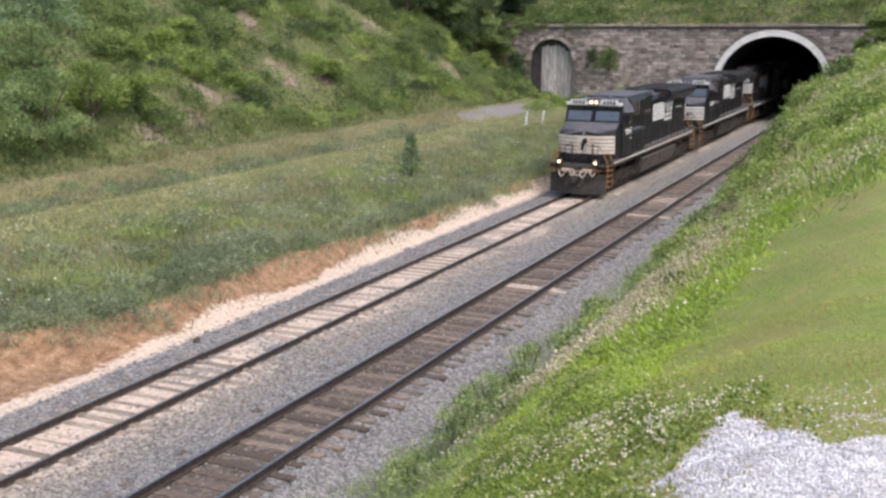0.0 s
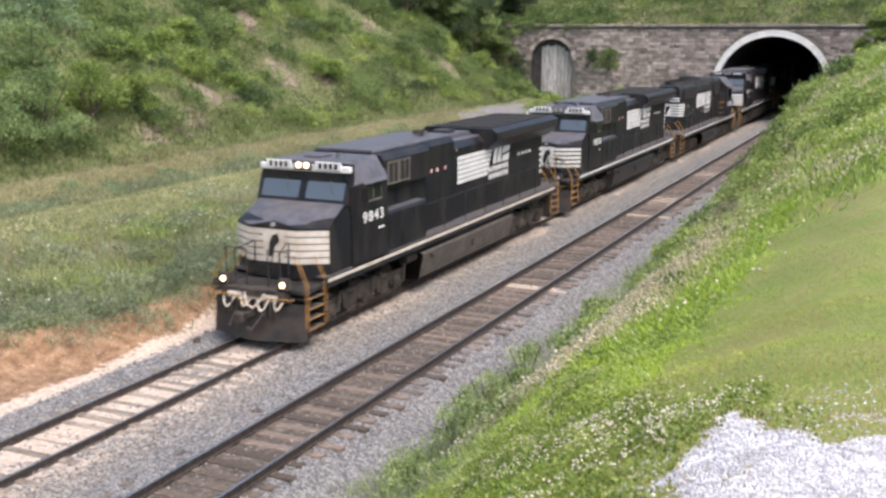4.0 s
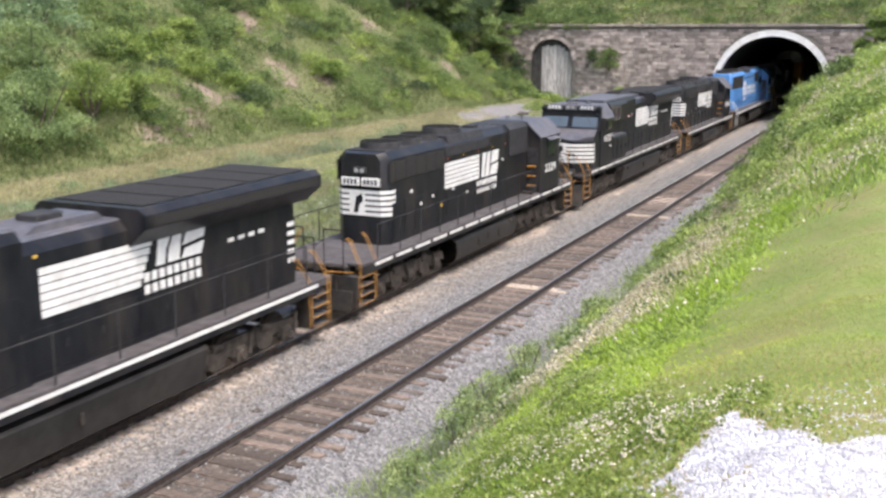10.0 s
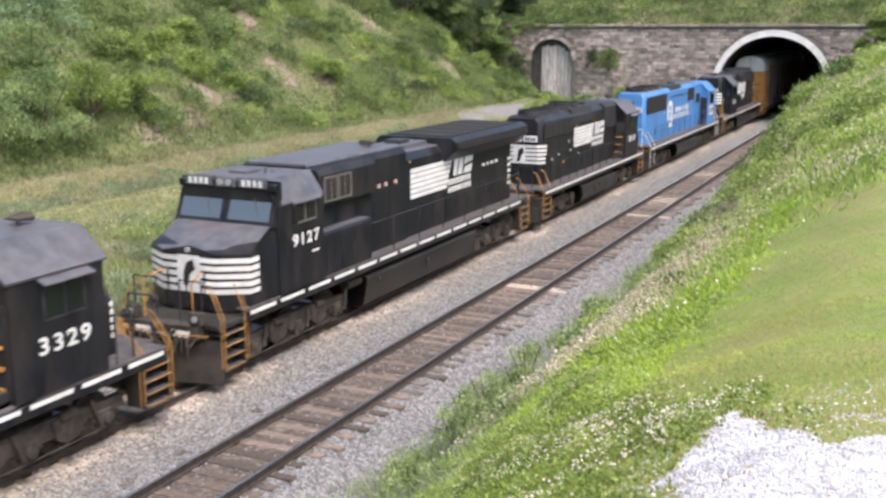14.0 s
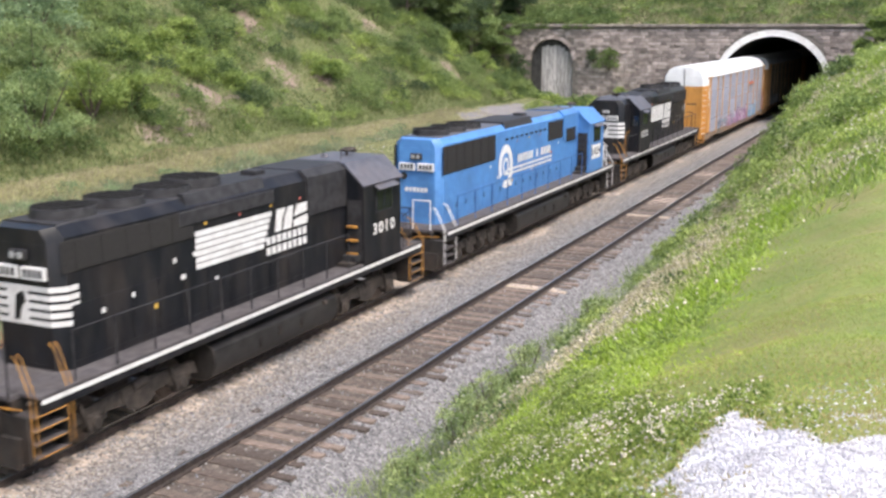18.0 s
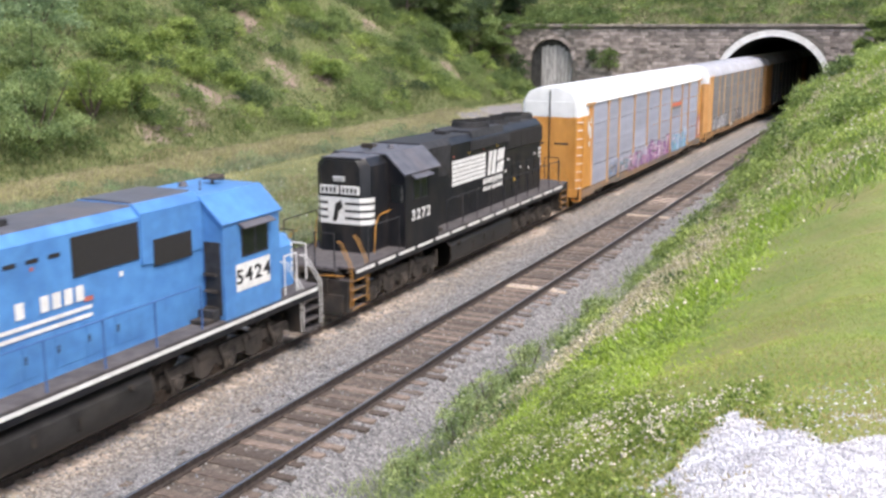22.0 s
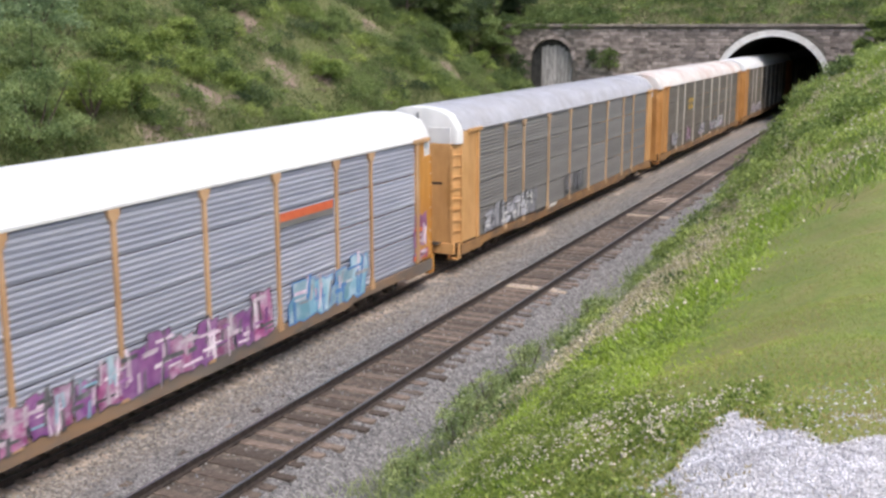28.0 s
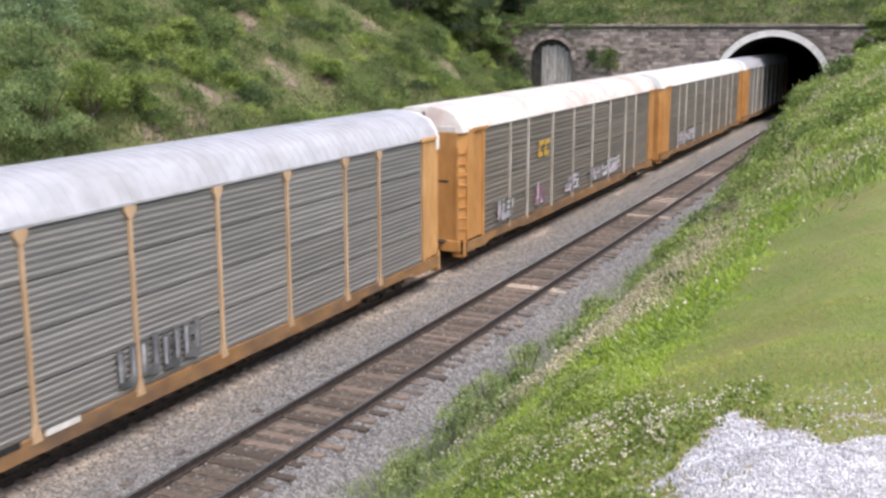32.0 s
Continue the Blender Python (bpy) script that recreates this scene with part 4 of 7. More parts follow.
thicket("bank_mounds", BANKWEED, "soft yellow-green weed mounds on the bank", 520, 3.4, 11.5, 24, 90, .25, .6, 1000, .08, lambda x, y: .35 + .65 * patch(x, y, .5, 3, -.4, .3), .7)
thicket("bank_dark_bushes", SHRUB, "green bushes on the far part of the bank", 200, 3.6, 9.5, 34, 98, .4, .85, 800, .11, lambda x, y: patch(x, y, .4, 2, -.2, .4))
sward("rough_pale_weeds", spread_over(7, 12.5, 20, 50, 20000, lambda x, y: patch(x, y, .45, 9, -.1, .5)), .15, .4, .03, PALEWEED, "pale seeding weeds beyond the lawn", "weeds", .6)
pw = spread_over(4.5, 12.5, 14, 48, 10000, lambda x, y: patch(x, y, .8, 6, -.2, .5) * np.clip(30 / y, .3, 1) * np.maximum(np.exp(-((x - 6.4) / 2.0) ** 2), rough(x, y) * .7))
pw[:, 2] += RNG.uniform(.2, .45, len(pw))
v, f = octa(pw, RNG.uniform(.015, .035, len(pw)))
stuff("weed_flowers", v, f, HEADS, "creamy white flower heads among the bank weeds", "flowers")

# clover with white heads between the bank and the gravel
clov = lambda x, y: sstep(6.6, 7.8, x) * (1 - sstep(.15, .75, chips_at(x, y))) * (1 - sstep(-1.3, .9, y - 11.6 + 2.1 * (x - 8.5) + .7 * wob(x, y, .9, 5)))
sward("clover", spread_over(6.6, 11.4, 3, 14.5, 140000, clov), .02, .075, .02, CLOVER, "low clover and grass at the edge of the gravel", "clover", 1.0)
sward("clover_shade", spread_over(6.6, 11.4, 3, 14.5, 70000, lambda x, y: clov(x, y) * patch(x, y, 1.3, 3, -.1, .5)), .03, .1, .022, BANKWEED, "dark green leaf clumps in the clover", "clover", 1.0)
thicket("clover_clumps", CLOVER, "dark leafy clumps among the clover", 420, 6.8, 11.0, 3.5, 13, .08, .2, 9000, .028, clov, .7)
hd = spread_over(6.6, 11.2, 3, 14.5, 30000, lambda x, y: clov(x, y) * (.06 + .94 * patch(x, y, 1.5, 6, -.1, .5)) * (.45 + .55 * patch(x, y, 5, 2, -.4, .4)))
hd[:, 2] += RNG.uniform(.05, .16, len(hd))
v, f = octa(hd, RNG.uniform(.006, .013, len(hd)), .9, .25)
stuff("clover_flowers", v, f, HEADS, "cream and pinkish clover flower heads", "flowers")

# mown lawn on the top of the bank
lawnk = lambda x, y: sstep(8.7, 9.6, x + .3 * wob(x, y, .7, 2)) * np.clip((9 / np.maximum(y, 5)) ** 1.5, .06, 1) * (1 - sstep(.35, .95, chips_at(x, y))) * (1 - sstep(20, 24, y))
sward("lawn", spread_over(8.6, 12.6, 4, 25, 300000, lawnk), .025, .055, .008, LAWNBLADE, "mown green lawn on top of the bank", "grass", .8)
dryk = lambda x, y: lawnk(x, y) * np.maximum(.1 + patch(x, y * .5, .6, 7, -.2, .6) * .45, 1 - sstep(.5, 2.0, np.abs(y - 6.8 + (x - 11) * .3)))
sward("dry_lawn", spread_over(8.9, 12.6, 4, 25, 260000, dryk), .025, .055, .008, LAWNDRY, "yellowed patches of mown grass", "grass", .9)
sward("gravel_grass", spread_over(10.5, 12.4, 4.2, 6.8, 16000, lambda x, y: sstep(.1, .4, chips_at(x, y)) * (1 - sstep(.5, 1.0, chips_at(x, y))) + .12 * (chips_at(x, y) > .6) * patch(x, y, 3, 4, .3, .7)), .025, .07, .009, LAWNDRY, "thin yellowed grass in the gravel's edge", "grass", .9)

# loose stones
def heap(name, pts, r0, r1, material, label):
    v, f = octa(pts, r0 + (r1 - r0) * RNG.random(len(pts)) ** 1.6, .75, .35)
    return stuff(name, v, f, material, label, "stones")


ch = spread_over(10.2, 12.3, 3.2, 7.0, 64000, lambda x, y: .06 * sstep(10.2, 10.6, x) * (1 - sstep(6.2, 6.9, y)) + .95 * sstep(.2, 1.0, chips_at(x, y)))
ch[:, 2] += .02
heap("gravel_stones", ch, .004, .0135, GRAVEL, "white limestone gravel at the top of the bank")
ba = spread_over(-7.0, 3.0, 13, 75, 66000, lambda x, y: np.clip(24 / y, .25, 1) * (1 - .8 * (np.abs(x - TX) < 1.0)) * (1 - .92 * (np.abs(x) < .85)))
ba[:, 2] += .03
sandy = np.exp(-((ba[:, 0] - TX - 1.7) / .9) ** 2) > .25 + RNG.random(len(ba)) * 1.5
heap("ballast_stones", ba[~sandy], .02, .045, STONE_GREY, "grey crushed stone ballast round the tracks")
heap("sandy_ballast_stones", ba[sandy], .02, .045, STONE_TAN, "dust-stained tan ballast between the tracks")
cr = spread_over(-.7, 1.2, 13, 70, 1500, lambda x, y: np.clip(24 / y, .25, 1))
cr[:, 2] += .03
heap("crib_stones", cr, .02, .04, STONE_GREY, "loose ballast stones between the ties")
so = spread_over(-10.4, -7.2, 13, 60, 9000, lambda x, y: sstep(-9.2, -8.7, x + soil_edge(y)))
heap("soil_clods", so, .02, .06, mat("clay_clods", (0.26, 0.15, 0.09), (0.44, 0.29, 0.19), 6, .95, 0, .3, None, None, 1, 0, .4), "orange clay clods on the cut bank")
# a dark scrap of iron beside the far rail
iron = part("iron_scrap", Shape().box(-.09, .09, -.07, .07, -.02, .12, .03).box(-.03, .12, -.03, .03, .08, .16, .01), BARK, None)
iron.location = (-6.38, 22.68, float(ground_z(-6.38, 22.68)) + .01)
tagged(iron, "small dark iron scrap lying on the ballast", "scrap")

# ---------------------------------------------------------------- the train: materials
BLACK = mat("black_locomotive_paint", (0.009, 0.010, 0.013), (0.018, 0.019, 0.023), 3, 0.33, 0, 0.04, 20, (0.075, 0.060, 0.052), 1.3, 0.4, 0, (1, 1.2, 0.35))
ROOFBLACK = mat("sooty_roof_black", (0.022, 0.021, 0.023), (0.045, 0.044, 0.047), 4, 0.6, 0, 0.12, 20, (0.065, 0.06, 0.06), 1.0, 0.35)
# Lavender grey puts the sky's sheen on upper faces into colour; stains are dust.
ROOFGREY = mat("dusty_sky_lit_grey", (0.065, 0.065, 0.08), (0.12, 0.12, 0.14), 3, 0.5, 0, 0.08, 20, (0.17, 0.135, 0.125), 0.9, 0.45)
DECK = mat("dusty_walkway", (0.06, 0.054, 0.058), (0.115, 0.102, 0.106), 4, 0.85, 0, 0.2, 30, (0.06, 0.05, 0.045), 1.1, 0.5)
GRIME = mat("grimy_running_gear", (0.025, 0.022, 0.020), (0.064, 0.054, 0.048), 5, 0.8, 0.1, 0.4, 18, (0.15, 0.12, 0.10), 1.6, 0.5)
FRAMEGREY = mat("worn_grey_frame", (0.14, 0.125, 0.11), (0.24, 0.215, 0.19), 6, 0.6, 0, 0.1, 20, (0.06, 0.05, 0.045), 1.5, 0.5)
PILOT = mat("sooty_pilot_black", (0.014, 0.013, 0.013), (0.034, 0.031, 0.029), 4, 0.65, 0, 0.15, 18, (0.10, 0.065, 0.045), 1.8, 0.4)
DUSTTANK = mat("dusty_fuel_tank", (0.065, 0.055, 0.048), (0.115, 0.098, 0.086), 3, 0.8, 0, 0.15, 14, (0.05, 0.045, 0.04), 0.9, 0.5)
DARKTANK = mat("dark_fuel_tank", (0.016, 0.015, 0.015), (0.032, 0.030, 0.030), 3, 0.5, 0, 0.12, 14, (0.06, 0.054, 0.048), 0.9, 0.35)
WHITE = mat("white_paint", (0.68, 0.67, 0.66), (0.80, 0.79, 0.78), 5, 0.5, 0, 0.04, 20, (0.45, 0.41, 0.38), 1.6, 0.35)
CREAM = mat("weathered_nose_white", (0.60, 0.53, 0.46), (0.74, 0.68, 0.61), 5, 0.55, 0, 0.05, 20, (0.40, 0.28, 0.18), 1.3, 0.5)
YELLOW = mat("grab_iron_yellow", (0.42, 0.20, 0.04), (0.60, 0.30, 0.06), 8, 0.6, 0, 0.1, 20, (0.10, 0.06, 0.035), 2.5, 0.8)
BLUE = mat("blue_locomotive_paint", (0.075, 0.215, 0.51), (0.10, 0.275, 0.59), 3, 0.4, 0, 0.04, 20, (0.05, 0.11, 0.25), 0.8, 0.45)
DARKBLUE = mat("dull_blue_handrail", (0.04, 0.10, 0.28), (0.06, 0.15, 0.36), 6, 0.5)
GRILLE = mat("dark_radiator_grille", (0.016, 0.015, 0.015), (0.045, 0.042, 0.04), 60, 0.8, 0, 0.3, 90, None, 1, 0, 0, (0.4, 0.4, 1))
WHEELS = mat("wheel_steel", (0.10, 0.08, 0.07), (0.17, 0.14, 0.12), 8, 0.5, 0.6, 0.1)
RED = mat("red_decal", (0.36, 0.10, 0.08), (0.46, 0.14, 0.11), 8, 0.5)
AMBER = mat("amber_decal", (0.55, 0.33, 0.05), (0.65, 0.42, 0.08), 8, 0.5)


for m_, k_ in ((BLACK, .22), (ROOFBLACK, .25), (GRILLE, .2), (GRIME, .25), (DARKTANK, .3)):
    m_.node_tree.nodes["Principled BSDF"].inputs["Specular IOR Level"].default_value = k_


def glass_mat(name, c, rough=0.12):
    m = bpy.data.materials.new(name)
    m.use_nodes = True
    b = m.node_tree.nodes["Principled BSDF"]
    b.inputs["Base Color"].default_value = (*c, 1)
    b.inputs["Roughness"].default_value = rough
    b.inputs["Specular IOR Level"].default_value = 1.0
    b.inputs["Coat Weight"].default_value = 0.6
    b.inputs["Coat Roughness"].default_value = 0.05
    return m


def glow_mat(name, c, e):
    m = bpy.data.materials.new(name)
    m.use_nodes = True
    b = m.node_tree.nodes["Principled BSDF"]
    b.inputs["Base Color"].default_value = (*c, 1)
    b.inputs["Emission Color"].default_value = (*c, 1)
    b.inputs["Emission Strength"].default_value = e
    return m


# Bluish base colour carries some of the sky reflected in the windscreens.
GLASS = glass_mat("sky_toned_cab_glass", (0.07, 0.09, 0.11))
DARKGLASS = glass_mat("dark_cab_glass", (0.012, 0.014, 0.016))
LAMP = glow_mat("lit_headlight", (1.0, 0.76, 0.48), 1.7)
LENS = glass_mat("unlit_headlight", (0.35, 0.35, 0.36), 0.2)

spinners = []


def wheelset(thing, y, r):
    s = Shape()
    for sx in (-1, 1):
        s.cyl((sx * 0.69, 0, 0), (sx * 0.80, 0, 0), r, 28)
        s.cyl((sx * 0.67, 0, 0), (sx * 0.69, 0, 0), r + 0.025, 28)
        s.cyl((sx * 0.80, 0, 0), (sx * 0.84, 0, 0), r * 0.82, 24, r * 0.8)
        s.cyl((sx * 0.84, 0, 0), (sx * 0.92, 0, 0), 0.16, 12)
    s.cyl((-0.95, 0, 0), (0.95, 0, 0), 0.085, 10)
    for a in range(3):
        t = 2 * math.pi * a / 3
        s.cyl((0.835, r * .55 * math.cos(t), r * .55 * math.sin(t)), (0.85, r * .55 * math.cos(t), r * .55 * math.sin(t)), 0.06, 8)
    ob = part("wheelset", s, WHEELS, thing, "steel wheels on their axle")
    spinners.append((ob, y, r))
    return ob


def truck(thing, yc, axles, r, x=1.13):
    """Frame of a truck: sideframes, axle boxes, springs and brake gear."""
    a0, a1 = min(axles), max(axles)
    core = Shape().box(-0.6, 0.6, yc - 0.35, yc + 0.35, 0.55, 0.95, 0.04)
    t = part("truck", core, GRIME, thing, "grimy cast steel truck")
    for q in (yc + a0 - 0.5, yc + a1 + 0.4):
        part("transom", Shape().box(-0.95, 0.95, q, q + 0.1, 0.55, 0.7), GRIME, t)
    for sx in (-1, 1):
        X = sx * x
        s = Shape()
        zr = r
        prof = [(yc + a0 - 0.62, zr + 0.02), (yc + a0 - 0.5, zr + 0.34)]
        for q in np.linspace(a0, a1, 9):
            prof.append((yc + q, zr + 0.36 + 0.10 * math.sin(math.pi * (q - a0) / (a1 - a0))))
        prof += [(yc + a1 + 0.5, zr + 0.34), (yc + a1 + 0.62, zr + 0.02), (yc + a1 + 0.45, zr + 0.08)]
        for q in np.linspace(a1, a0, 9):
            prof.append((yc + q, zr + 0.16 - 0.12 * math.sin(math.pi * (a1 - q) / (a1 - a0))))
        prof.append((yc + a0 - 0.45, zr + 0.08))
        s.prism("x", min(X - .07, X + .07), max(X - .07, X + .07), prof)
        for q0, q1 in zip(axles, axles[1:]):
            m = yc + (q0 + q1) / 2
            w = (q1 - q0) * .22
            s.prism("x", min(X - .1, X + .1), max(X - .1, X + .1), [(m - w, zr + .4), (m + w, zr + .4), (m + w * .75, zr - .02), (m + w * .3, zr - .14), (m - w * .3, zr - .14), (m - w * .75, zr - .02)])
        part("sideframe", s, GRIME, t)
        for q in axles:
            part("damper", Shape().cyl((X + sx * .17, yc + q + .24, zr - .05), (X + sx * .12, yc + q + .42, zr + .5), .045, 8), GRIME, t)
        part("sand_pipe", Shape().tube([(X * .95, yc + a0 - .55, zr + .5), (X * .8, yc + a0 - .62, zr), (X * .72, yc + a0 - .5, .12)], .02, 6).tube([(X * .95, yc + a1 + .55, zr + .5), (X * .8, yc + a1 + .62, zr), (X * .72, yc + a1 + .5, .12)], .02, 6), GRIME, t)
        part("brake_rod", Shape().tube([(X + sx * .1, yc + a0 - .3, zr - .2), (X + sx * .1, yc + a1 + .3, zr - .2)], .022, 6), GRIME, t)
        for q in axles:
            b = Shape().box(X - .12, X + .13 * (1 if sx > 0 else 1), yc + q - 0.19, yc + q + 0.19, zr - 0.2, zr + 0.2, 0.04)
            b.cyl((X + sx * .10, yc + q, zr), (X + sx * .19, yc + q, zr), 0.15, 12, 0.12)
            part("axle_box", b, GRIME, t)
            for e in (-.30, .30):
                sp = Shape()
                for k in range(4):
                    sp.cyl((X, yc + q + e, zr - .02 + .08 * k), (X, yc + q + e, zr + .03 + .08 * k), 0.085, 8)
                part("spring", sp, GRIME, t)
        for q0, q1 in zip(axles, axles[1:]):
            m = yc + (q0 + q1) / 2
            part("brake_cylinder", Shape().cyl((X + sx * .05, m - .18, zr + .42), (X + sx * .05, m + .22, zr + .36), 0.11, 10).box(X - .03, X + .03, m - .05, m + .05, zr - .3, zr + .3), GRIME, t)
    for q in axles:
        wheelset(thing, yc + q, r)
    return t


def coupler(thing, y, sy, z=0.88):
    s = Shape().box(-0.09, 0.09, min(y, y + sy * .7), max(y, y + sy * .7), z - .08, z + .08, .02)
    s.box(-0.17, 0.13, min(y - sy * .02, y + sy * .26), max(y - sy * .02, y + sy * .26), z - .14, z + .14, .05)
    c = part("coupler", s, GRIME, thing, "rusty knuckle coupler")
    for x in (-.45, .42):
        pts = [(x, y + sy * .55, z + .05), (x * .95, y + sy * .3, z - .12), (x * .8, y + sy * .08, z - .3), (x * .6, y - sy * .02, z - .2)]
        part("air_hose", Shape().tube(pts, .025, 6), GRIME, c)


def decal(name, thing, x, y0, y1, z0, z1, material, slant=0.0, label=""):
    """A thin painted plate on a side wall facing plus or minus x."""
    e = 0.005 if x > 0 else -0.005
    s = Shape()
    v = [(x + d, y, z) for d in (0, e) for y, z in ((y0, z0), (y1, z0), (y1 + slant, z1), (y0 + slant, z1))]
    s.add(v, [(0, 1, 2, 3), (7, 6, 5, 4), (0, 4, 5, 1), (1, 5, 6, 2), (2, 6, 7, 3), (3, 7, 4, 0)])
    return part(name, s, material, thing, label)


def flat(x, pts, e):
    """A thin plate with the given outline, sprayed on a wall facing plus x."""
    m = len(pts)
    v = [(x + o, a, b) for o in (0, e) for a, b in pts]
    return Shape().add(v, [tuple(range(m)), tuple(range(2 * m - 1, m - 1, -1))] + [(i, (i + 1) % m, m + (i + 1) % m, m + i) for i in range(m)])


def lettering(thing, body, x, yc, zc, size, material, side=1):
    """Painted digits, each a piece of its own, on a wall facing plus or minus x."""
    for k, ch in enumerate(body):
        if (ch, size) not in digits:
            cu = bpy.data.curves.new("digit", "FONT")
            cu.body, cu.size, cu.extrude, cu.offset = ch, size, 0.004, 0.011
            cu.align_x, cu.align_y = "CENTER", "CENTER"
            tmp = bpy.data.objects.new("digit", cu)
            me = bpy.data.meshes.new_from_object(tmp)
            bpy.data.objects.remove(tmp)
            bm = bmesh.new()
            bm.from_mesh(me)
            bmesh.ops.remove_doubles(bm, verts=bm.verts, dist=0.0005)
            bm.to_mesh(me)
            bm.free()
            me.materials.clear()
            digits[ch, size] = me
        me = digits[ch, size]
        if me.materials and me.materials[0] != material:
            me = me.copy()
            me.materials.clear()
        ob = part("digit", me, material, thing)
        ob.matrix_basis = pose(x, yc + side * (k - (len(body) - 1) / 2) * size * .78, zc, 90, 0, 90 if side > 0 else -90) @ Matrix.Diagonal((1.25, 1, 1, 1))


digits = {}


def herald(thing, x, y0, z0, w, h, way, style):
    """The striped panel and the two blocks beside it; way: towards which y the blocks stand."""
    n = 6
    span = lambda a, b: (y0 + a, y0 + b) if way > 0 else (y0 + w - b, y0 + w - a)
    for k in range(n):
        a, b = z0 + h * k / n + .012, z0 + h * (k + 1) / n - .012
        cut = (h * (k + .5) / n) * 0.5 - .35 if style == "slant" else 0
        decal("logo_stripe", thing, x, *span(0, w * .62 + cut), a, b, WHITE)
    lo = .36 if style == "slant" else .0
    c0, za, zb = w * .66, z0 + h * lo, z0 + h * .99
    for k in range(2):
        # each block is split in two by a slanting gap
        u0, u1, lean = c0 + w * .172 * k, c0 + w * (.172 * k + .158), .12
        zm = (za + zb) / 2
        if k == 0:
            halves = [((u0, za), (u0 + .06 * w, za), (u0 + .06 * w + lean * .5, zm), (u0 + .085 * w + lean, zb), (u0 + lean, zb)), ((u0 + .078 * w, za), (u1, za), (u1 + lean, zb), (u0 + .103 * w + lean, zb), (u0 + .08 * w + lean * .5, zm))]
        else:
            halves = [((u0, za), (u1 - .015 * w, za), (u1 + lean * .45, zm - .03 * h), (u0 + .02 * w + lean * .4, zm - .1 * h)), ((u0 + lean * .6, zm - .02 * h), (u1 - .01 * w + lean * .6, zm + .06 * h), (u1 + lean, zb), (u0 + .02 * w + lean, zb))]
        for half in halves:
            pts = [(y0 + u, z) if way > 0 else (y0 + w - u, z) for u, z in half]
            part("logo_block", flat(x, pts, .005 if x > 0 else -.005), WHITE, thing)
    z = z0 + h * lo
    for r in range(2):
        for k in range(8):
            c0 = w * .58 + k * w * .05
            decal("letter_bar", thing, x, *span(c0, c0 + w * .036), z - .28 - .27 * r, z - .08 - .27 * r, WHITE)


def railing(thing, x, ys, z0, h, material, r=0.018):
    top = Shape().tube([(x, ys[0], z0 + h), (x, ys[-1], z0 + h)], r)
    t = part("railing", top, material, thing)
    for y in ys:
        part("stanchion", Shape().cyl((x, y, z0 - .25), (x, y, z0 + h), r * 1.1, 6), material, t)
    return t


def steps(thing, y, sy, z_deck, material):
    """Corner stepwells at one end: two flights with treads, side plates and grab irons."""
    for sx in (-1, 1):
        s = Shape()
        s.box(min(sx * 1.0, sx * 1.04), max(sx * 1.0, sx * 1.04), min(y, y + sy * .95), max(y, y + sy * .95), .42, z_deck)
        s.box(min(sx * 1.0, sx * 1.5), max(sx * 1.0, sx * 1.5), min(y + sy * .93, y + sy * .97), max(y + sy * .93, y + sy * .97), .42, z_deck)
        f = part("stepwell", s, PILOT, thing)
        for k in range(4):
            z = .42 + k * (z_deck - .45) / 4
            part("tread", Shape().box(min(sx * 1.02, sx * 1.52), max(sx * 1.02, sx * 1.52), min(y + sy * .1, y + sy * .9), max(y + sy * .1, y + sy * .9), z, z + .035), DECK, f)
            part("tread_edge", Shape().box(min(sx * 1.521, sx * 1.535), max(sx * 1.521, sx * 1.535), min(y + sy * .1, y + sy * .9), max(y + sy * .1, y + sy * .9), z + .02, z + .037), GRIME if material is WHITE else material, f)
        for yy in (y + sy * .03, y + sy * .95):
            for o in (0, .13):
                q = yy + sy * o
                part("grab_iron", Shape().tube([(sx * 1.5, q, .5), (sx * 1.5, q, z_deck + .12), (sx * 1.12, q + sy * .1, z_deck + .78), (sx * .98, q + sy * .12, z_deck + .84)], .0115, 6), material, f, "worn yellow grab iron" if material is YELLOW else "white grab iron")
            part("grab_bracket", Shape().box(min(sx * 1.38, sx * 1.5), max(sx * 1.38, sx * 1.5), min(yy, yy + sy * .09), max(yy, yy + sy * .09), z_deck - .02, z_deck + .03), GRIME, f)


def front_gear(thing, y, sy, z, hose):
    """Hoses, cut levers, lifting handles and a chain before an end platform."""
    for x in (-.8, -.62, -.44, .44, .62, .8):
        part("air_hose", Shape().tube([(x, y, z - .25), (x, y - sy * .1, z - .36), (x * 1.02, y - sy * .13, z - .62), (x * .98, y - sy * .06, z - .78)], .022, 6), GRIME, thing)
    part("cut_lever", Shape().tube([(-1.35, y - sy * .04, z - .2), (-.5, y - sy * .06, z - .24), (-.2, y - sy * .1, z - .42)], .016, 5).tube([(1.35, y - sy * .04, z - .2), (.5, y - sy * .06, z - .24)], .016, 5), YELLOW, thing, "rust-stained yellow cut lever")
    pts = [(-.35 + .07 * k, y - sy * .03, z + .72 - .22 * math.sin(math.pi * k / 10)) for k in range(11)]
    part("safety_chain", Shape().tube(pts, .014, 5), GRIME, thing)
    part("jumper_box", Shape().box(-.3, .3, min(y, y - sy * .08), max(y, y - sy * .08), z - .22, z - .02, .02), GRIME, thing)
    part("jumper_cable", Shape().tube([(-.2, y - sy * .08, z - .12), (-.1, y - sy * .16, z - .42), (.12, y - sy * .18, z - .5), (.3, y - sy * .1, z - .3), (.42, y - sy * .04, z - .12)], .03, 6), hose, thing, "looped jumper cable")


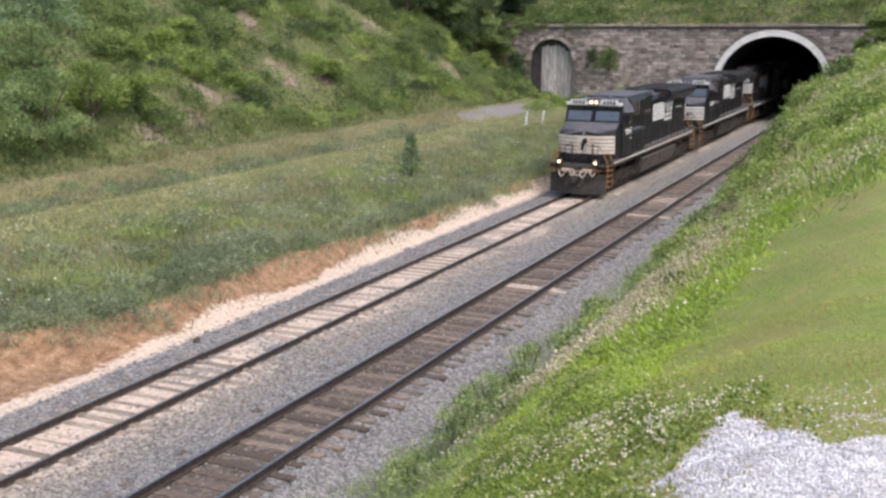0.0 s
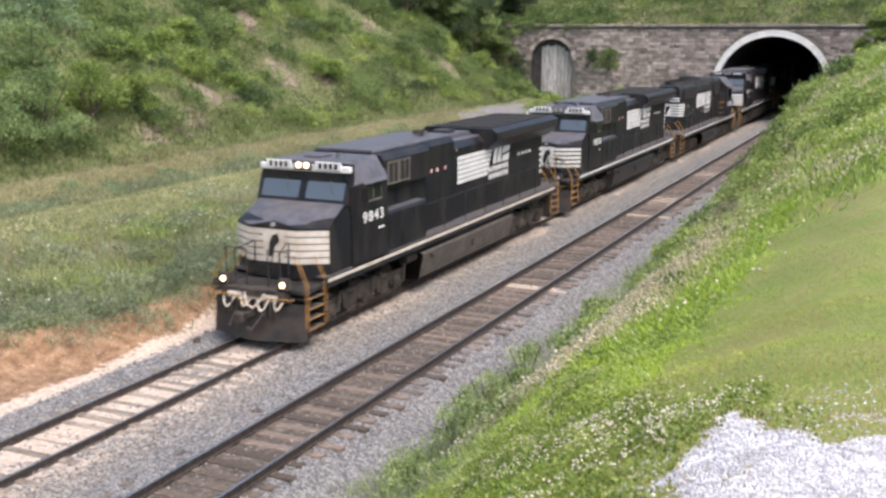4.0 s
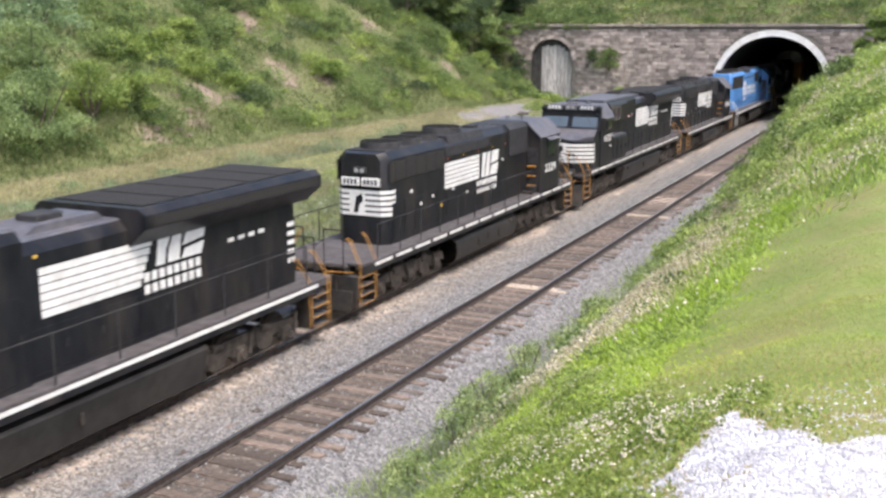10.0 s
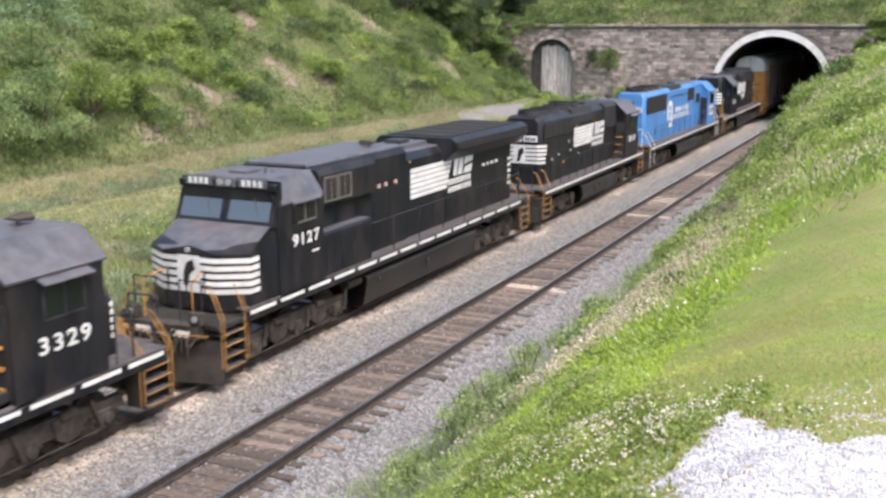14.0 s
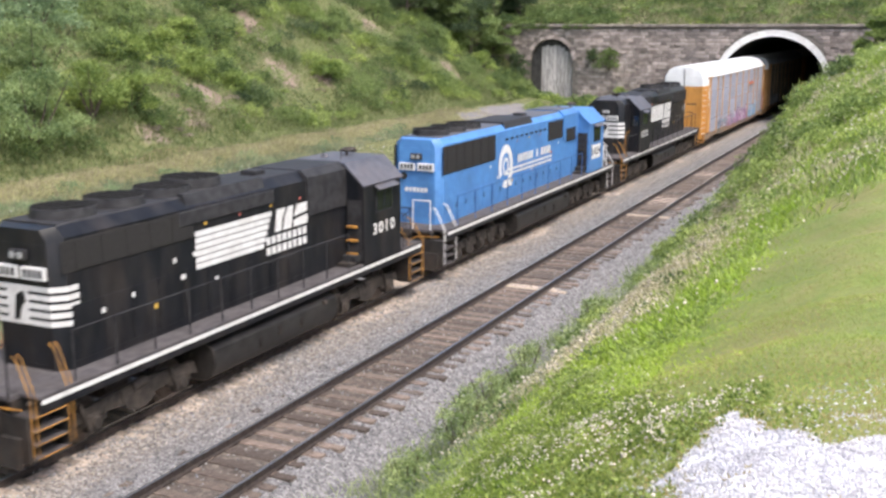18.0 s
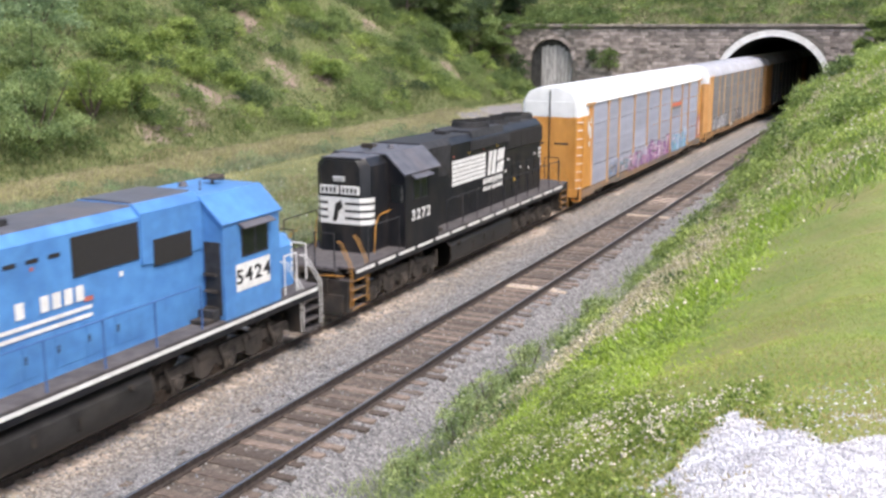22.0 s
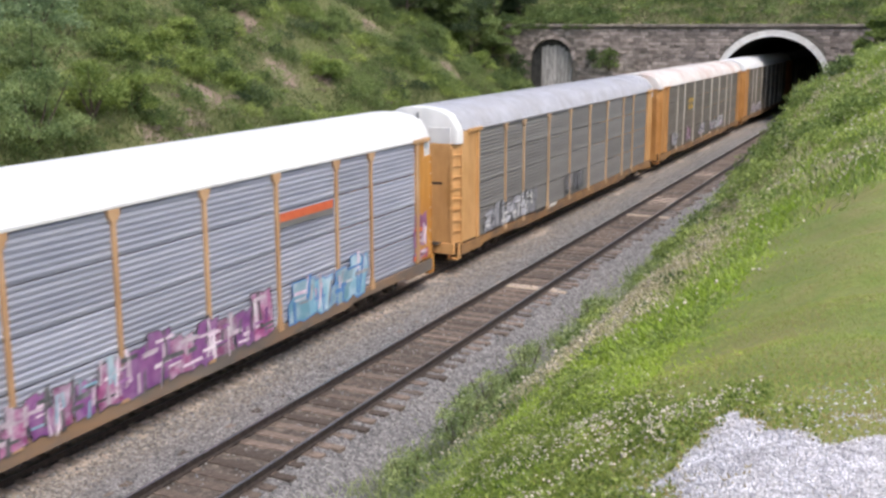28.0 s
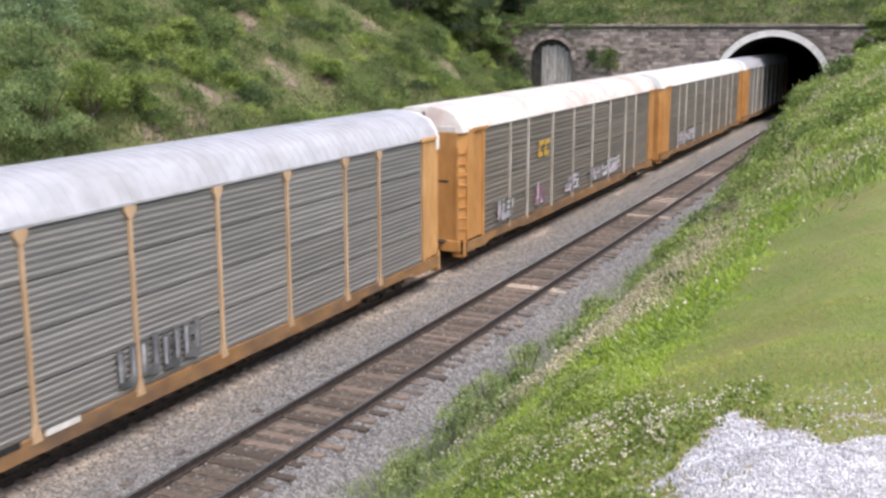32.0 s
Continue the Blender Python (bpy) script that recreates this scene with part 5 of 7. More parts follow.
def end_rail(thing, y, sy, z, material):
    for sx in (-1, 1):
        part("end_railing", Shape().tube([(sx * .35, y, z), (sx * .35, y, z + 1.0), (sx * 1.0, y, z + 1.0), (sx * 1.0, y, z)], .02, 6), material, thing)


def side_sill(thing, y0, y1, z0, z1, stripe, solid=True):
    part("frame_sill", Shape().box(-1.02, 1.02, y0, y1, z0, z1 - .07, .02), GRIME, thing)
    part("walkway", Shape().box(-1.53, 1.53, y0, y1, z1 - .07, z1, .01), DECK, thing)
    for sx in (-1, 1):
        part("side_skirt", Shape().box(min(sx * 1.48, sx * 1.53), max(sx * 1.48, sx * 1.53), y0, y1, z1 - .33, z1 - .08), BLACK, thing)
        for q in np.arange(y0 + .8, y1 - .5, 1.6):
            part("sill_bracket", Shape().prism("y", q - .03, q + .03, [(sx * 1.0, z1 - .07), (sx * 1.48, z1 - .07), (sx * 1.48, z1 - .2), (sx * 1.0, z0 + .02)]), GRIME, thing)
        if solid:
            decal("sill_stripe", thing, sx * 1.531, y0 + .05, y1 - .05, z1 - .18, z1 - .085, stripe)
        else:
            y = y0 + .1
            while y < y1 - .8:
                decal("sill_stripe", thing, sx * 1.531, y, y + 1.1, z1 - .18, z1 - .085, stripe)
                y += 1.32


def fuel_tank(thing, y0, y1, material, z1=1.16, slab=False):
    """Slung tank with rounded flanks, end flanges, straps and fittings."""
    half = [(1.18, z1), (1.36, z1 - .04), (1.47, z1 - .14), (1.5, z1 - .3), (1.49, .62), (1.43, .44), (1.3, .32), (1.12, .27)]
    if slab:
        half = [(1.42, z1 + .06), (1.5, z1), (1.5, z1 - .1), (1.36, .36), (1.26, .3)]
    prof = half + [(-x, z) for x, z in half[::-1]]
    t = part("fuel_tank", Shape().prism("y", y0, y1, prof), material, thing)
    for q in (y0, y1 - .05):
        part("end_flange", Shape().prism("y", q, q + .05, [(x * 1.012, z + (.012 if z > .7 else -.012)) for x, z in prof]), GRIME, t)
    for sx in (-1, 1):
        for q in np.linspace(y0, y1, 4)[1:-1]:
            if not slab:
                part("strap", Shape().box(min(sx * 1.49, sx * 1.515), max(sx * 1.49, sx * 1.515), q - .04, q + .04, .6, z1 - .28), GRIME, t)
        part("filler", Shape().cyl((sx * 1.40, y0 + .7, z1 - .18), (sx * 1.55, y0 + .7, z1 - .12), .07, 10), GRIME, t)
        part("gauge", Shape().box(min(sx * 1.48, sx * 1.52), max(sx * 1.48, sx * 1.52), (y0 + y1) / 2, (y0 + y1) / 2 + .12, .7, .95, .01), GRIME, t)


def doors(thing, x, y0, y1, z0, z1, n, material):
    """Raised engine-room doors with their latches along a hood side."""
    w = (y1 - y0) / n
    for k in range(n):
        d = part("hood_door", Shape().box(min(x, x * 1.012), max(x, x * 1.012), y0 + k * w + .02, y0 + (k + 1) * w - .02, z0, z1, .006), material, thing)
        part("latch", Shape().box(min(x * 1.012, x * 1.03), max(x * 1.012, x * 1.03), y0 + (k + 1) * w - .12, y0 + (k + 1) * w - .07, (z0 + z1) / 2 - .08, (z0 + z1) / 2 + .08, .005), ROOFBLACK, d)


def fan(thing, y, z, r=.68):
    f = part("roof_fan", Shape().cyl((0, y, z - .02), (0, y, z + .2), r, 28, r * .96), ROOFBLACK, thing)
    s = Shape()
    for k in range(7):
        o = r * .9 * (k - 3) / 3.5
        w = math.sqrt(max(0, (r * .93) ** 2 - o * o))
        s.box(-w, w, y + o - .02, y + o + .02, z + .205, z + .23)
    part("fan_guard", s, GRILLE, f)["kind"] = "stuff"


def horn(thing, y, z, x=0.0):
    s = Shape().cyl((x, y, z), (x, y, z + .12), .04, 8)
    for k in (-1, 0, 1):
        s.cyl((x + .13 * k, y - .25, z + .14), (x + .13 * k, y + .18, z + .14), .085, 10, .03)
    part("horn", s, GRIME, thing)


# ---------------------------------------------------------------- wide-nosed six-axle locomotives
def wide_cab_loco(number, trim, nose_white, tank, lit, solid, label):
    Lc = 22.3
    h = Lc / 2
    ZD = 1.72
    T = empty("locomotive")
    tagged(T, label, "locomotive", "locomotives of the train")
    P = lambda n, s, m, lb="": part(n, s, m, T, lb)
    side_sill(T, 2.05 - h, 20.9 - h, 1.3, ZD, nose_white, solid)
    # nose: angled front, sloping top
    s = Shape()
    plan = [(-1.50, 3.45), (-1.50, 2.25), (-.78, 1.80), (.78, 1.80), (1.50, 2.25), (1.50, 3.45)]
    n = len(plan)
    v = [(x, d - h, ZD - .1) for x, d in plan] + [(x, d - h, 3.02) for x, d in plan] + [(-1.42, 3.25 - h, 3.52), (1.42, 3.25 - h, 3.52), (0, 1.86 - h, 3.18), (-1.42, 3.45 - h, 3.52), (1.42, 3.45 - h, 3.52)]
    f = [(i, i + 1, n + i + 1, n + i) for i in range(n - 1)] + [(7, 8, 14, 12), (8, 9, 14), (9, 10, 13, 14), (12, 14, 13), (6, 7, 12, 15), (10, 11, 16, 13), (12, 13, 16, 15), (5, 0, 6, 15, 16, 11), tuple(range(n))[::-1]]
    s.add(v, f)
    nose = P("nose", s, BLACK, "black wide nose with a sloping top")
    e = .012
    # Paler plate over the black nose: sky reflection given as colour.
    top = Shape().add([(x, d - h, z + e) for x, d, z in ((-1.46, 2.27, 3.02), (-.77, 1.83, 3.02), (.77, 1.83, 3.02), (1.46, 2.27, 3.02), (1.42, 3.25, 3.52), (-1.42, 3.25, 3.52), (0, 1.88, 3.18))] + [(x, d - h, z - .03) for x, d, z in ((-1.46, 2.27, 3.02), (-.77, 1.83, 3.02), (.77, 1.83, 3.02), (1.46, 2.27, 3.02), (1.42, 3.25, 3.52), (-1.42, 3.25, 3.52), (0, 1.88, 3.18))],
                      [(0, 1, 6, 5), (1, 2, 6), (2, 3, 4, 6), (5, 6, 4), (0, 7, 8, 1), (1, 8, 9, 2), (2, 9, 10, 3), (3, 10, 11, 4), (4, 11, 12, 5), (5, 12, 7, 0)])
    part("nose_top", top, ROOFGREY, nose, "sloping nose top in a dusty grey painted for sky reflection")
    part("nose_lamp", Shape().cyl((.0, 1.76 - h, 3.09), (.0, 1.82 - h, 3.09), .07, 12), LENS, nose)
    # white bands round the nose
    for k in range(5):
        z0 = 2.04 + .19 * k
        b = Shape()
        e = .006
        pl = [(-1.50 - e, 2.62), (-1.50 - e, 2.25 - e), (-.78, 1.80 - e), (.78, 1.80 - e), (1.50 + e, 2.25 - e), (1.50 + e, 2.62)]
        if trim == "white":
            pl = pl[1:5]
        vv = [(x, d - h, z) for z in (z0, z0 + (.16 if lit else .125)) for x, d in pl]
        m = len(pl)
        b.add(vv, [(i, i + 1, m + i + 1, m + i) for i in range(m - 1)])
        part("nose_stripe", b, nose_white, nose, "white warning stripe")
    part("nose_emblem", Shape().box(-.34, .34, 1.79 - h, 1.80 - h, 2.12, 2.96), nose_white, nose)
    part("emblem_mark", Shape().prism("y", 1.78 - h, 1.788 - h, [(-.16, 2.2), (-.02, 2.2), (.05, 2.5), (.2, 2.62), (.14, 2.86), (-.04, 2.78), (-.14, 2.55)]), BLACK, nose)
    part("nose_door", Shape().box(.42, 1.0 - .25, 1.785 - h, 1.80 - h, 1.85, 2.0, .004), BLACK, nose)
    for x in (-.55, 0, .55):
        part("grab_iron", Shape().tube([(x, 1.77 - h, 1.75), (x, 1.68 - h, 1.8), (x, 1.68 - h, 2.55), (x, 1.77 - h, 2.6)], .018), BLACK, nose)
    # cab
    s = Shape().prism("y", 3.45 - h, 5.6 - h, [(-1.53, ZD - .1), (1.53, ZD - .1), (1.53, 3.98), (1.12, 4.58), (-1.12, 4.58), (-1.53, 3.98)])
    cab = P("cab", s, BLACK, "black steel cab")
    # Roof skin lighter than the cab, with sky light in its colour.
    part("cab_roof", Shape().prism("y", 3.62 - h, 5.62 - h, [(-1.55, 3.99), (-1.13, 4.6), (1.13, 4.6), (1.55, 3.99), (1.55, 4.03), (1.14, 4.65), (-1.14, 4.65), (-1.55, 4.03)]), ROOFGREY, cab, "dusty grey-black faceted cab roof, paled by painted sky light")
    # windscreen wall, leaning back
    s = Shape()
    s.add([(x, d - h, z) for x in (-1.5, 1.5) for d, z in ((3.22, 3.50), (3.60, 4.42), (3.60, 4.60), (3.70, 4.60), (3.70, 3.4))], [(0, 1, 2, 3, 4), (9, 8, 7, 6, 5), (0, 5, 6, 1), (1, 6, 7, 2), (2, 7, 8, 3), (3, 8, 9, 4), (4, 9, 5, 0)])
    wind = part("windscreen_frame", s, BLACK, cab)
    for x0, x1 in ((-1.36, -.12), (.12, 1.36)):
        def wp(x, t, o):
            d, z = 3.22 + .38 * t, 3.50 + .92 * t
            return (x, d - h - .92 * o, z + .38 * o)
        g = Shape()
        vv = [wp(x, t, o) for o in (-.004, .012) for x, t in ((x0, .12), (x1, .12), (x1, .84), (x0, .84))]
        g.add(vv, [(0, 1, 2, 3), (7, 6, 5, 4), (0, 4, 5, 1), (1, 5, 6, 2), (2, 6, 7, 3), (3, 7, 4, 0)])
        part("windscreen_pane", g, GLASS, cab, "slanting windscreen glass")
        part("wiper", Shape().tube([wp((x0 + x1) / 2, .9, .03), wp((x0 + x1) / 2 + .3, .3, .03)], .012), BLACK, cab)
    band = WHITE if trim == "white" else BLACK
    part("visor_band", Shape().box(-1.5, 1.5, 3.42 - h, 3.60 - h, 4.36, 4.55, .03), band, cab, "band with number boxes above the windscreen")
    for x0, x1 in ((-1.25, -.4), (.4, 1.25)):
        nb = part("number_box", Shape().box(x0, x1, 3.38 - h, 3.44 - h, 4.42, 4.66, .015), band if trim == "white" else ROOFGREY, cab)
        for k in range(4):
            q = x0 + .12 + .17 * k
            part("digit_bar", Shape().box(q, q + .1, 3.374 - h, 3.38 - h, 4.46, 4.62), BLACK if trim == "white" else WHITE, nb)
    hl = part("headlight_housing", Shape().box(-.3, .3, 3.36 - h, 3.6 - h, 4.40, 4.68, .03), ROOFGREY, cab)
    for x in (-.13, .13):
        part("headlight", Shape().cyl((x, 3.33 - h, 4.54), (x, 3.37 - h, 4.54), .085, 14), LAMP if lit else LENS, hl, "lit headlight" if lit else "")
    for sx in (-1, 1):
        X = sx * 1.53
        w = part("side_window", Shape().box(min(X, X + sx * .012), max(X, X + sx * .012), 4.15 - h, 5.25 - h, 3.42, 3.98, .004), FRAMEGREY, cab)
        for a, b in ((4.2, 4.65), (4.72, 5.2)):
            part("pane", Shape().box(min(X + sx * .012, X + sx * .02), max(X + sx * .012, X + sx * .02), a - h, b - h, 3.48, 3.93), DARKGLASS, w)
        part("sunshade", Shape().prism("y", 4.05 - h, 5.35 - h, [(X, 4.02), (X + sx * .13, 3.97), (X + sx * .13, 4.0), (X, 4.06)]), ROOFGREY, cab)
        part("mirror", Shape().box(min(X + sx * .02, X + sx * .2), max(X + sx * .02, X + sx * .2), 4.05 - h, 4.08 - h, 3.45, 3.9, .01), BLACK, cab)
        lettering(T, number, X + sx * .004, 4.72 - h, 2.98, .43, WHITE, sx)
        decal("stencil_bar", T, X + sx * .002, 5.0 - h, 5.35 - h, 2.55, 2.61, WHITE)
    # equipment hood behind the cab
    P("equipment_hood", Shape().prism("y", 5.6 - h, 11.3 - h, [(-1.12, ZD), (1.12, ZD), (1.12, 4.5), (.98, 4.70), (-.98, 4.70), (-1.12, 4.5)]), BLACK)
    P("brake_grid_box", Shape().prism("y", 5.75 - h, 8.9 - h, [(-1.34, 3.62), (1.34, 3.62), (1.34, 4.45), (1.2, 4.62), (-1.2, 4.62), (-1.34, 4.45)]), BLACK)
    bb = P("battery_box", Shape().prism("y", 5.62 - h, 8.3 - h, [(-1.5, ZD), (1.5, ZD), (1.5, 2.86), (1.44, 2.93), (-1.44, 2.93), (-1.5, 2.86)]), BLACK)
    # Lid greyer than its box: the lit top is coloured in.
    part("box_lid", Shape().box(-1.46, 1.46, 5.64 - h, 8.28 - h, 2.93, 2.955, .006), ROOFGREY, bb)
    for sx in (-1, 1):
        for k in range(3):
            d0 = 5.75 + .84 * k
            bd = part("box_door", Shape().box(min(sx * 1.5, sx * 1.515), max(sx * 1.5, sx * 1.515), d0 - h, d0 + .76 - h, 1.82, 2.8, .006), BLACK, bb)
            part("latch", Shape().box(min(sx * 1.515, sx * 1.535), max(sx * 1.515, sx * 1.535), d0 + .62 - h, d0 + .68 - h, 2.2, 2.4, .005), ROOFBLACK, bd)
        for d0 in (6.0, 6.75, 7.5):
            part("rail_post", Shape().cyl((sx * 1.1, d0 - h, 2.95), (sx * 1.1, d0 - h, 3.6), .02, 6), GRIME, bb)
    P("roof_panel", Shape().prism("y", 5.66 - h, 11.25 - h, [(-1.0, 4.70), (1.0, 4.70), (.96, 4.76), (-.96, 4.76)]), ROOFGREY)
    for sx in (-1, 1):
        X = sx * 1.34
        for a in (6.0, 6.75):
            g = P("intake_grille", Shape().box(min(X, X + sx * .02), max(X, X + sx * .02), a - h, a + .62 - h, 3.74, 4.36, .01), GRIME)
            for q0, q1, r0, r1 in ((a - .03, a + .65, 3.71, 3.74), (a - .03, a + .65, 4.36, 4.39), (a - .03, a, 3.74, 4.36), (a + .62, a + .65, 3.74, 4.36), (a + .3, a + .32, 3.74, 4.36)):
                part("grille_frame", Shape().box(min(X, X + sx * .04), max(X, X + sx * .04), q0 - h, q1 - h, r0, r1), FRAMEGREY, g, "worn pale frame")
            for k in range(5):
                part("louvre", Shape().box(min(X + sx * .02, X + sx * .035), max(X + sx * .02, X + sx * .035), a + .04 - h, a + .58 - h, 3.80 + .11 * k, 3.86 + .11 * k), GRILLE, g)
        doors(T, sx * 1.12, 5.8 - h, 11.2 - h, 1.85, 3.5, 5, BLACK)
        doors(T, sx * 1.05, 11.4 - h, 20.4 - h, 1.85, 2.75, 9, BLACK)
        for a in (9.3, 9.75, 10.4):
            decal("warning_label", T, sx * 1.136, a - h, a + .13 - h, 3.62, 3.74, RED)
            decal("warning_label", T, sx * 1.136, a + .14 - h, a + .22 - h, 3.62, 3.74, WHITE)
        for k in range(3):
            a = 11.6 + 2.7 * k
            decal("lift_mark", T, sx * 1.066, a - h, a + .1 - h, 4.12, 4.18, RED if k % 2 else AMBER)
        herald(T, sx * 1.066, 11.7 - h, 2.92, 5.0, 1.0, 1 if sx > 0 else -1, "slant")
        for k in range(4):
            decal("stencil_bar", T, sx * 1.066, 17.6 + .42 * k - h, 17.85 + .42 * k - h, 3.32, 3.42, WHITE)
        railing(T, sx * 1.47, [y - h for y in np.linspace(6.2, 20.4, 9)], ZD, 1.02, ROOFBLACK)
        # white bands on the tail's corners
        for k in range(5):
            decal("tail_stripe", T, sx * 1.066, 20.15 - h, 20.48 - h, 2.3 + .24 * k, 2.42 + .24 * k, WHITE)
    # engine hood, exhaust and radiator
    P("engine_hood", Shape().prism("y", 11.3 - h, 20.5 - h, [(-1.05, ZD), (1.05, ZD), (1.05, 4.2), (.85, 4.42), (-.85, 4.42), (-1.05, 4.2)]), BLACK)
    P("roof_panel", Shape().prism("y", 11.32 - h, 14.2 - h, [(-.86, 4.42), (.86, 4.42), (.82, 4.46), (-.82, 4.46)]), ROOFGREY)
    ex = P("exhaust_housing", Shape().prism("x", -.55, .55, [(11.9 - h, 4.44), (14.1 - h, 4.44), (13.9 - h, 4.62), (12.2 - h, 4.60)]), ROOFGREY)
    part("exhaust_duct", Shape().box(-.3, .3, 12.5 - h, 13.2 - h, 4.58, 4.74, .02), ROOFBLACK, ex)
    rad = P("radiator_housing", Shape().prism("y", 14.2 - h, 21.15 - h, [(-1.06, 3.84), (-1.53, 4.25), (-1.53, 4.54), (-1.34, 4.68), (1.34, 4.68), (1.53, 4.54), (1.53, 4.25), (1.06, 3.84)]), BLACK, "black overhanging radiator housing")
    for k in range(5):
        part("radiator_panel", Shape().box(-1.22, 1.22, 14.5 + 1.3 * k - h, 15.68 + 1.3 * k - h, 4.68, 4.71, .01), GRILLE, rad)
    for sx in (-1, 1):
        part("radiator_screen", Shape().box(min(sx * 1.53, sx * 1.54), max(sx * 1.53, sx * 1.54), 14.5 - h, 20.9 - h, 4.29, 4.5, .003), GRILLE, rad)
    P("tail_wall", Shape().box(-.95, .95, 20.5 - h, 20.56 - h, 1.8, 4.1, .01), BLACK)
    for k in range(5):
        P("tail_stripe", Shape().box(-.93, .93, 20.56 - h, 20.566 - h, 2.3 + .24 * k, 2.42 + .24 * k), nose_white)
    # front platform, plough, lamps
    P("front_platform", Shape().box(-1.5, 1.5, .95 - h, 2.1 - h, 1.42, 1.55, .02), PILOT)
    front_gear(T, .72 - h, 1, 1.55, CREAM if lit else GRIME)
    for x in (-.72, .72):
        P("platform_post", Shape().tube([(x, .98 - h, 1.55), (x, .98 - h, 2.5), (x * .75, 1.6 - h, 2.62)], .022, 6), YELLOW if not lit else ROOFBLACK)
    P("anticlimber", Shape().prism("x", -1.0, 1.0, [(.72 - h, 1.22), (.72 - h, 1.52), (1.1 - h, 1.55), (1.1 - h, 1.2)]), GRIME)
    pl = P("plough", Shape().add([(x, d - h, z) for x, d0, d1 in ((-1.48, 1.0, 1.12), (-.2, .62, .9), (.2, .62, .9), (1.48, 1.0, 1.12)) for d, z in ((d0, .12), (d1, 1.12), (d1 + .08, 1.12), (d0 + .1, .12))], [(0, 4, 5, 1), (4, 8, 9, 5), (8, 12, 13, 9), (3, 2, 6, 7), (7, 6, 10, 11), (11, 10, 14, 15), (1, 5, 6, 2), (5, 9, 10, 6), (9, 13, 14, 10), (0, 3, 7, 4), (4, 7, 11, 8), (8, 11, 15, 12), (0, 1, 2, 3), (15, 14, 13, 12)]), PILOT, "dirty steel plough")
    for x in (-.95, .95):
        dl = P("ditch_light", Shape().box(x - .16, x + .16, .74 - h, .95 - h, 1.55, 1.86, .03), GRIME)
        part("lens", Shape().cyl((x, .71 - h, 1.71), (x, .745 - h, 1.71), .08, 14), LAMP if lit else LENS, dl, "lit ditch light" if lit else "")
    for x, w, dz in ((-.75, .34, .26), (-.2, .3, .2), (.35, .34, .28), (.85, .25, .2)):
        P("cable_loop", Shape().tube([(x - w / 2, .68 - h, 1.25), (x - w / 4, .60 - h, 1.25 - dz * .75), (x, .58 - h, 1.25 - dz), (x + w / 4, .60 - h, 1.25 - dz * .75), (x + w / 2, .68 - h, 1.25)], .028, 6), CREAM if lit else GRIME, "hanging coupling hose")
    P("pilot_board", Shape().box(-.8, .8, .70 - h, .74 - h, 1.24, 1.40, .01), nose_white)
    for sy, y in ((1, .98 - h), (-1, h - .75)):
        steps(T, y, sy, ZD - .15, YELLOW)
    front_gear(T, h - .72, -1, 1.6, GRIME)
    P("rear_platform", Shape().box(-1.5, 1.5, 20.9 - h, 21.6 - h, 1.5, ZD, .02), DECK)
    end_rail(T, .98 - h, 1, 1.55, ROOFBLACK)
    end_rail(T, h - .75, -1, ZD, ROOFBLACK)
    coupler(T, .05 - h, 1)
    coupler(T, h - .05, -1)
    fuel_tank(T, 8.0 - h, 16.1 - h, tank, slab=True)
    for sx in (-1, 1):
        P("air_reservoir", Shape().cyl((sx * 1.2, 7.2 - h, 1.12), (sx * 1.2, 7.95 - h, 1.12), .16, 12), GRIME)
    truck(T, 4.75 - h, (-2.0, 0.0, 2.0), .52)
    truck(T, 17.75 - h, (-2.0, 0.0, 2.0), .52)
    horn(T, 10.2 - h, 4.76, .4)
    P("antenna", Shape().cyl((.5, 4.6 - h, 4.64), (.5, 4.6 - h, 4.78), .14, 12, .1).box(-.5, .1, 4.2 - h, 4.9 - h, 4.64, 4.72, .02), ROOFGREY)
    return T, Lc


# ---------------------------------------------------------------- hood units with conventional cabs
def hood_end(s, y, sy, prof, cut=.25):
    """Closes a hood with its two upright corners cut back; the end wall is at y, the hood behind it towards sy."""
    n = len(prof)
    v = [(x, y + sy * cut, z) for x, z in prof] + [(x * .74, y, z - (.05 if z > 3 else 0)) for x, z in prof]
    return s.add(v, [tuple(range(n, 2 * n))] + [(i, (i + 1) % n, n + (i + 1) % n, n + i) for i in range(n)])


def end_band(thing, name, y, sy, z0, z1, material, run, cut=.25):
    """A painted band round the cut corners of a hood's end."""
    e = .007
    plan = [(-.93 - e, cut + run), (-.93 - e, cut), (-.69 - e, -e), (.69 + e, -e), (.93 + e, cut), (.93 + e, cut + run)]
    m = len(plan)
    v = [(x, y + sy * d, z) for z in (z0, z1) for x, d in plan]
    return part(name, Shape().add(v, [(i, i + 1, m + i + 1, m + i) for i in range(m - 1)]), material, thing)


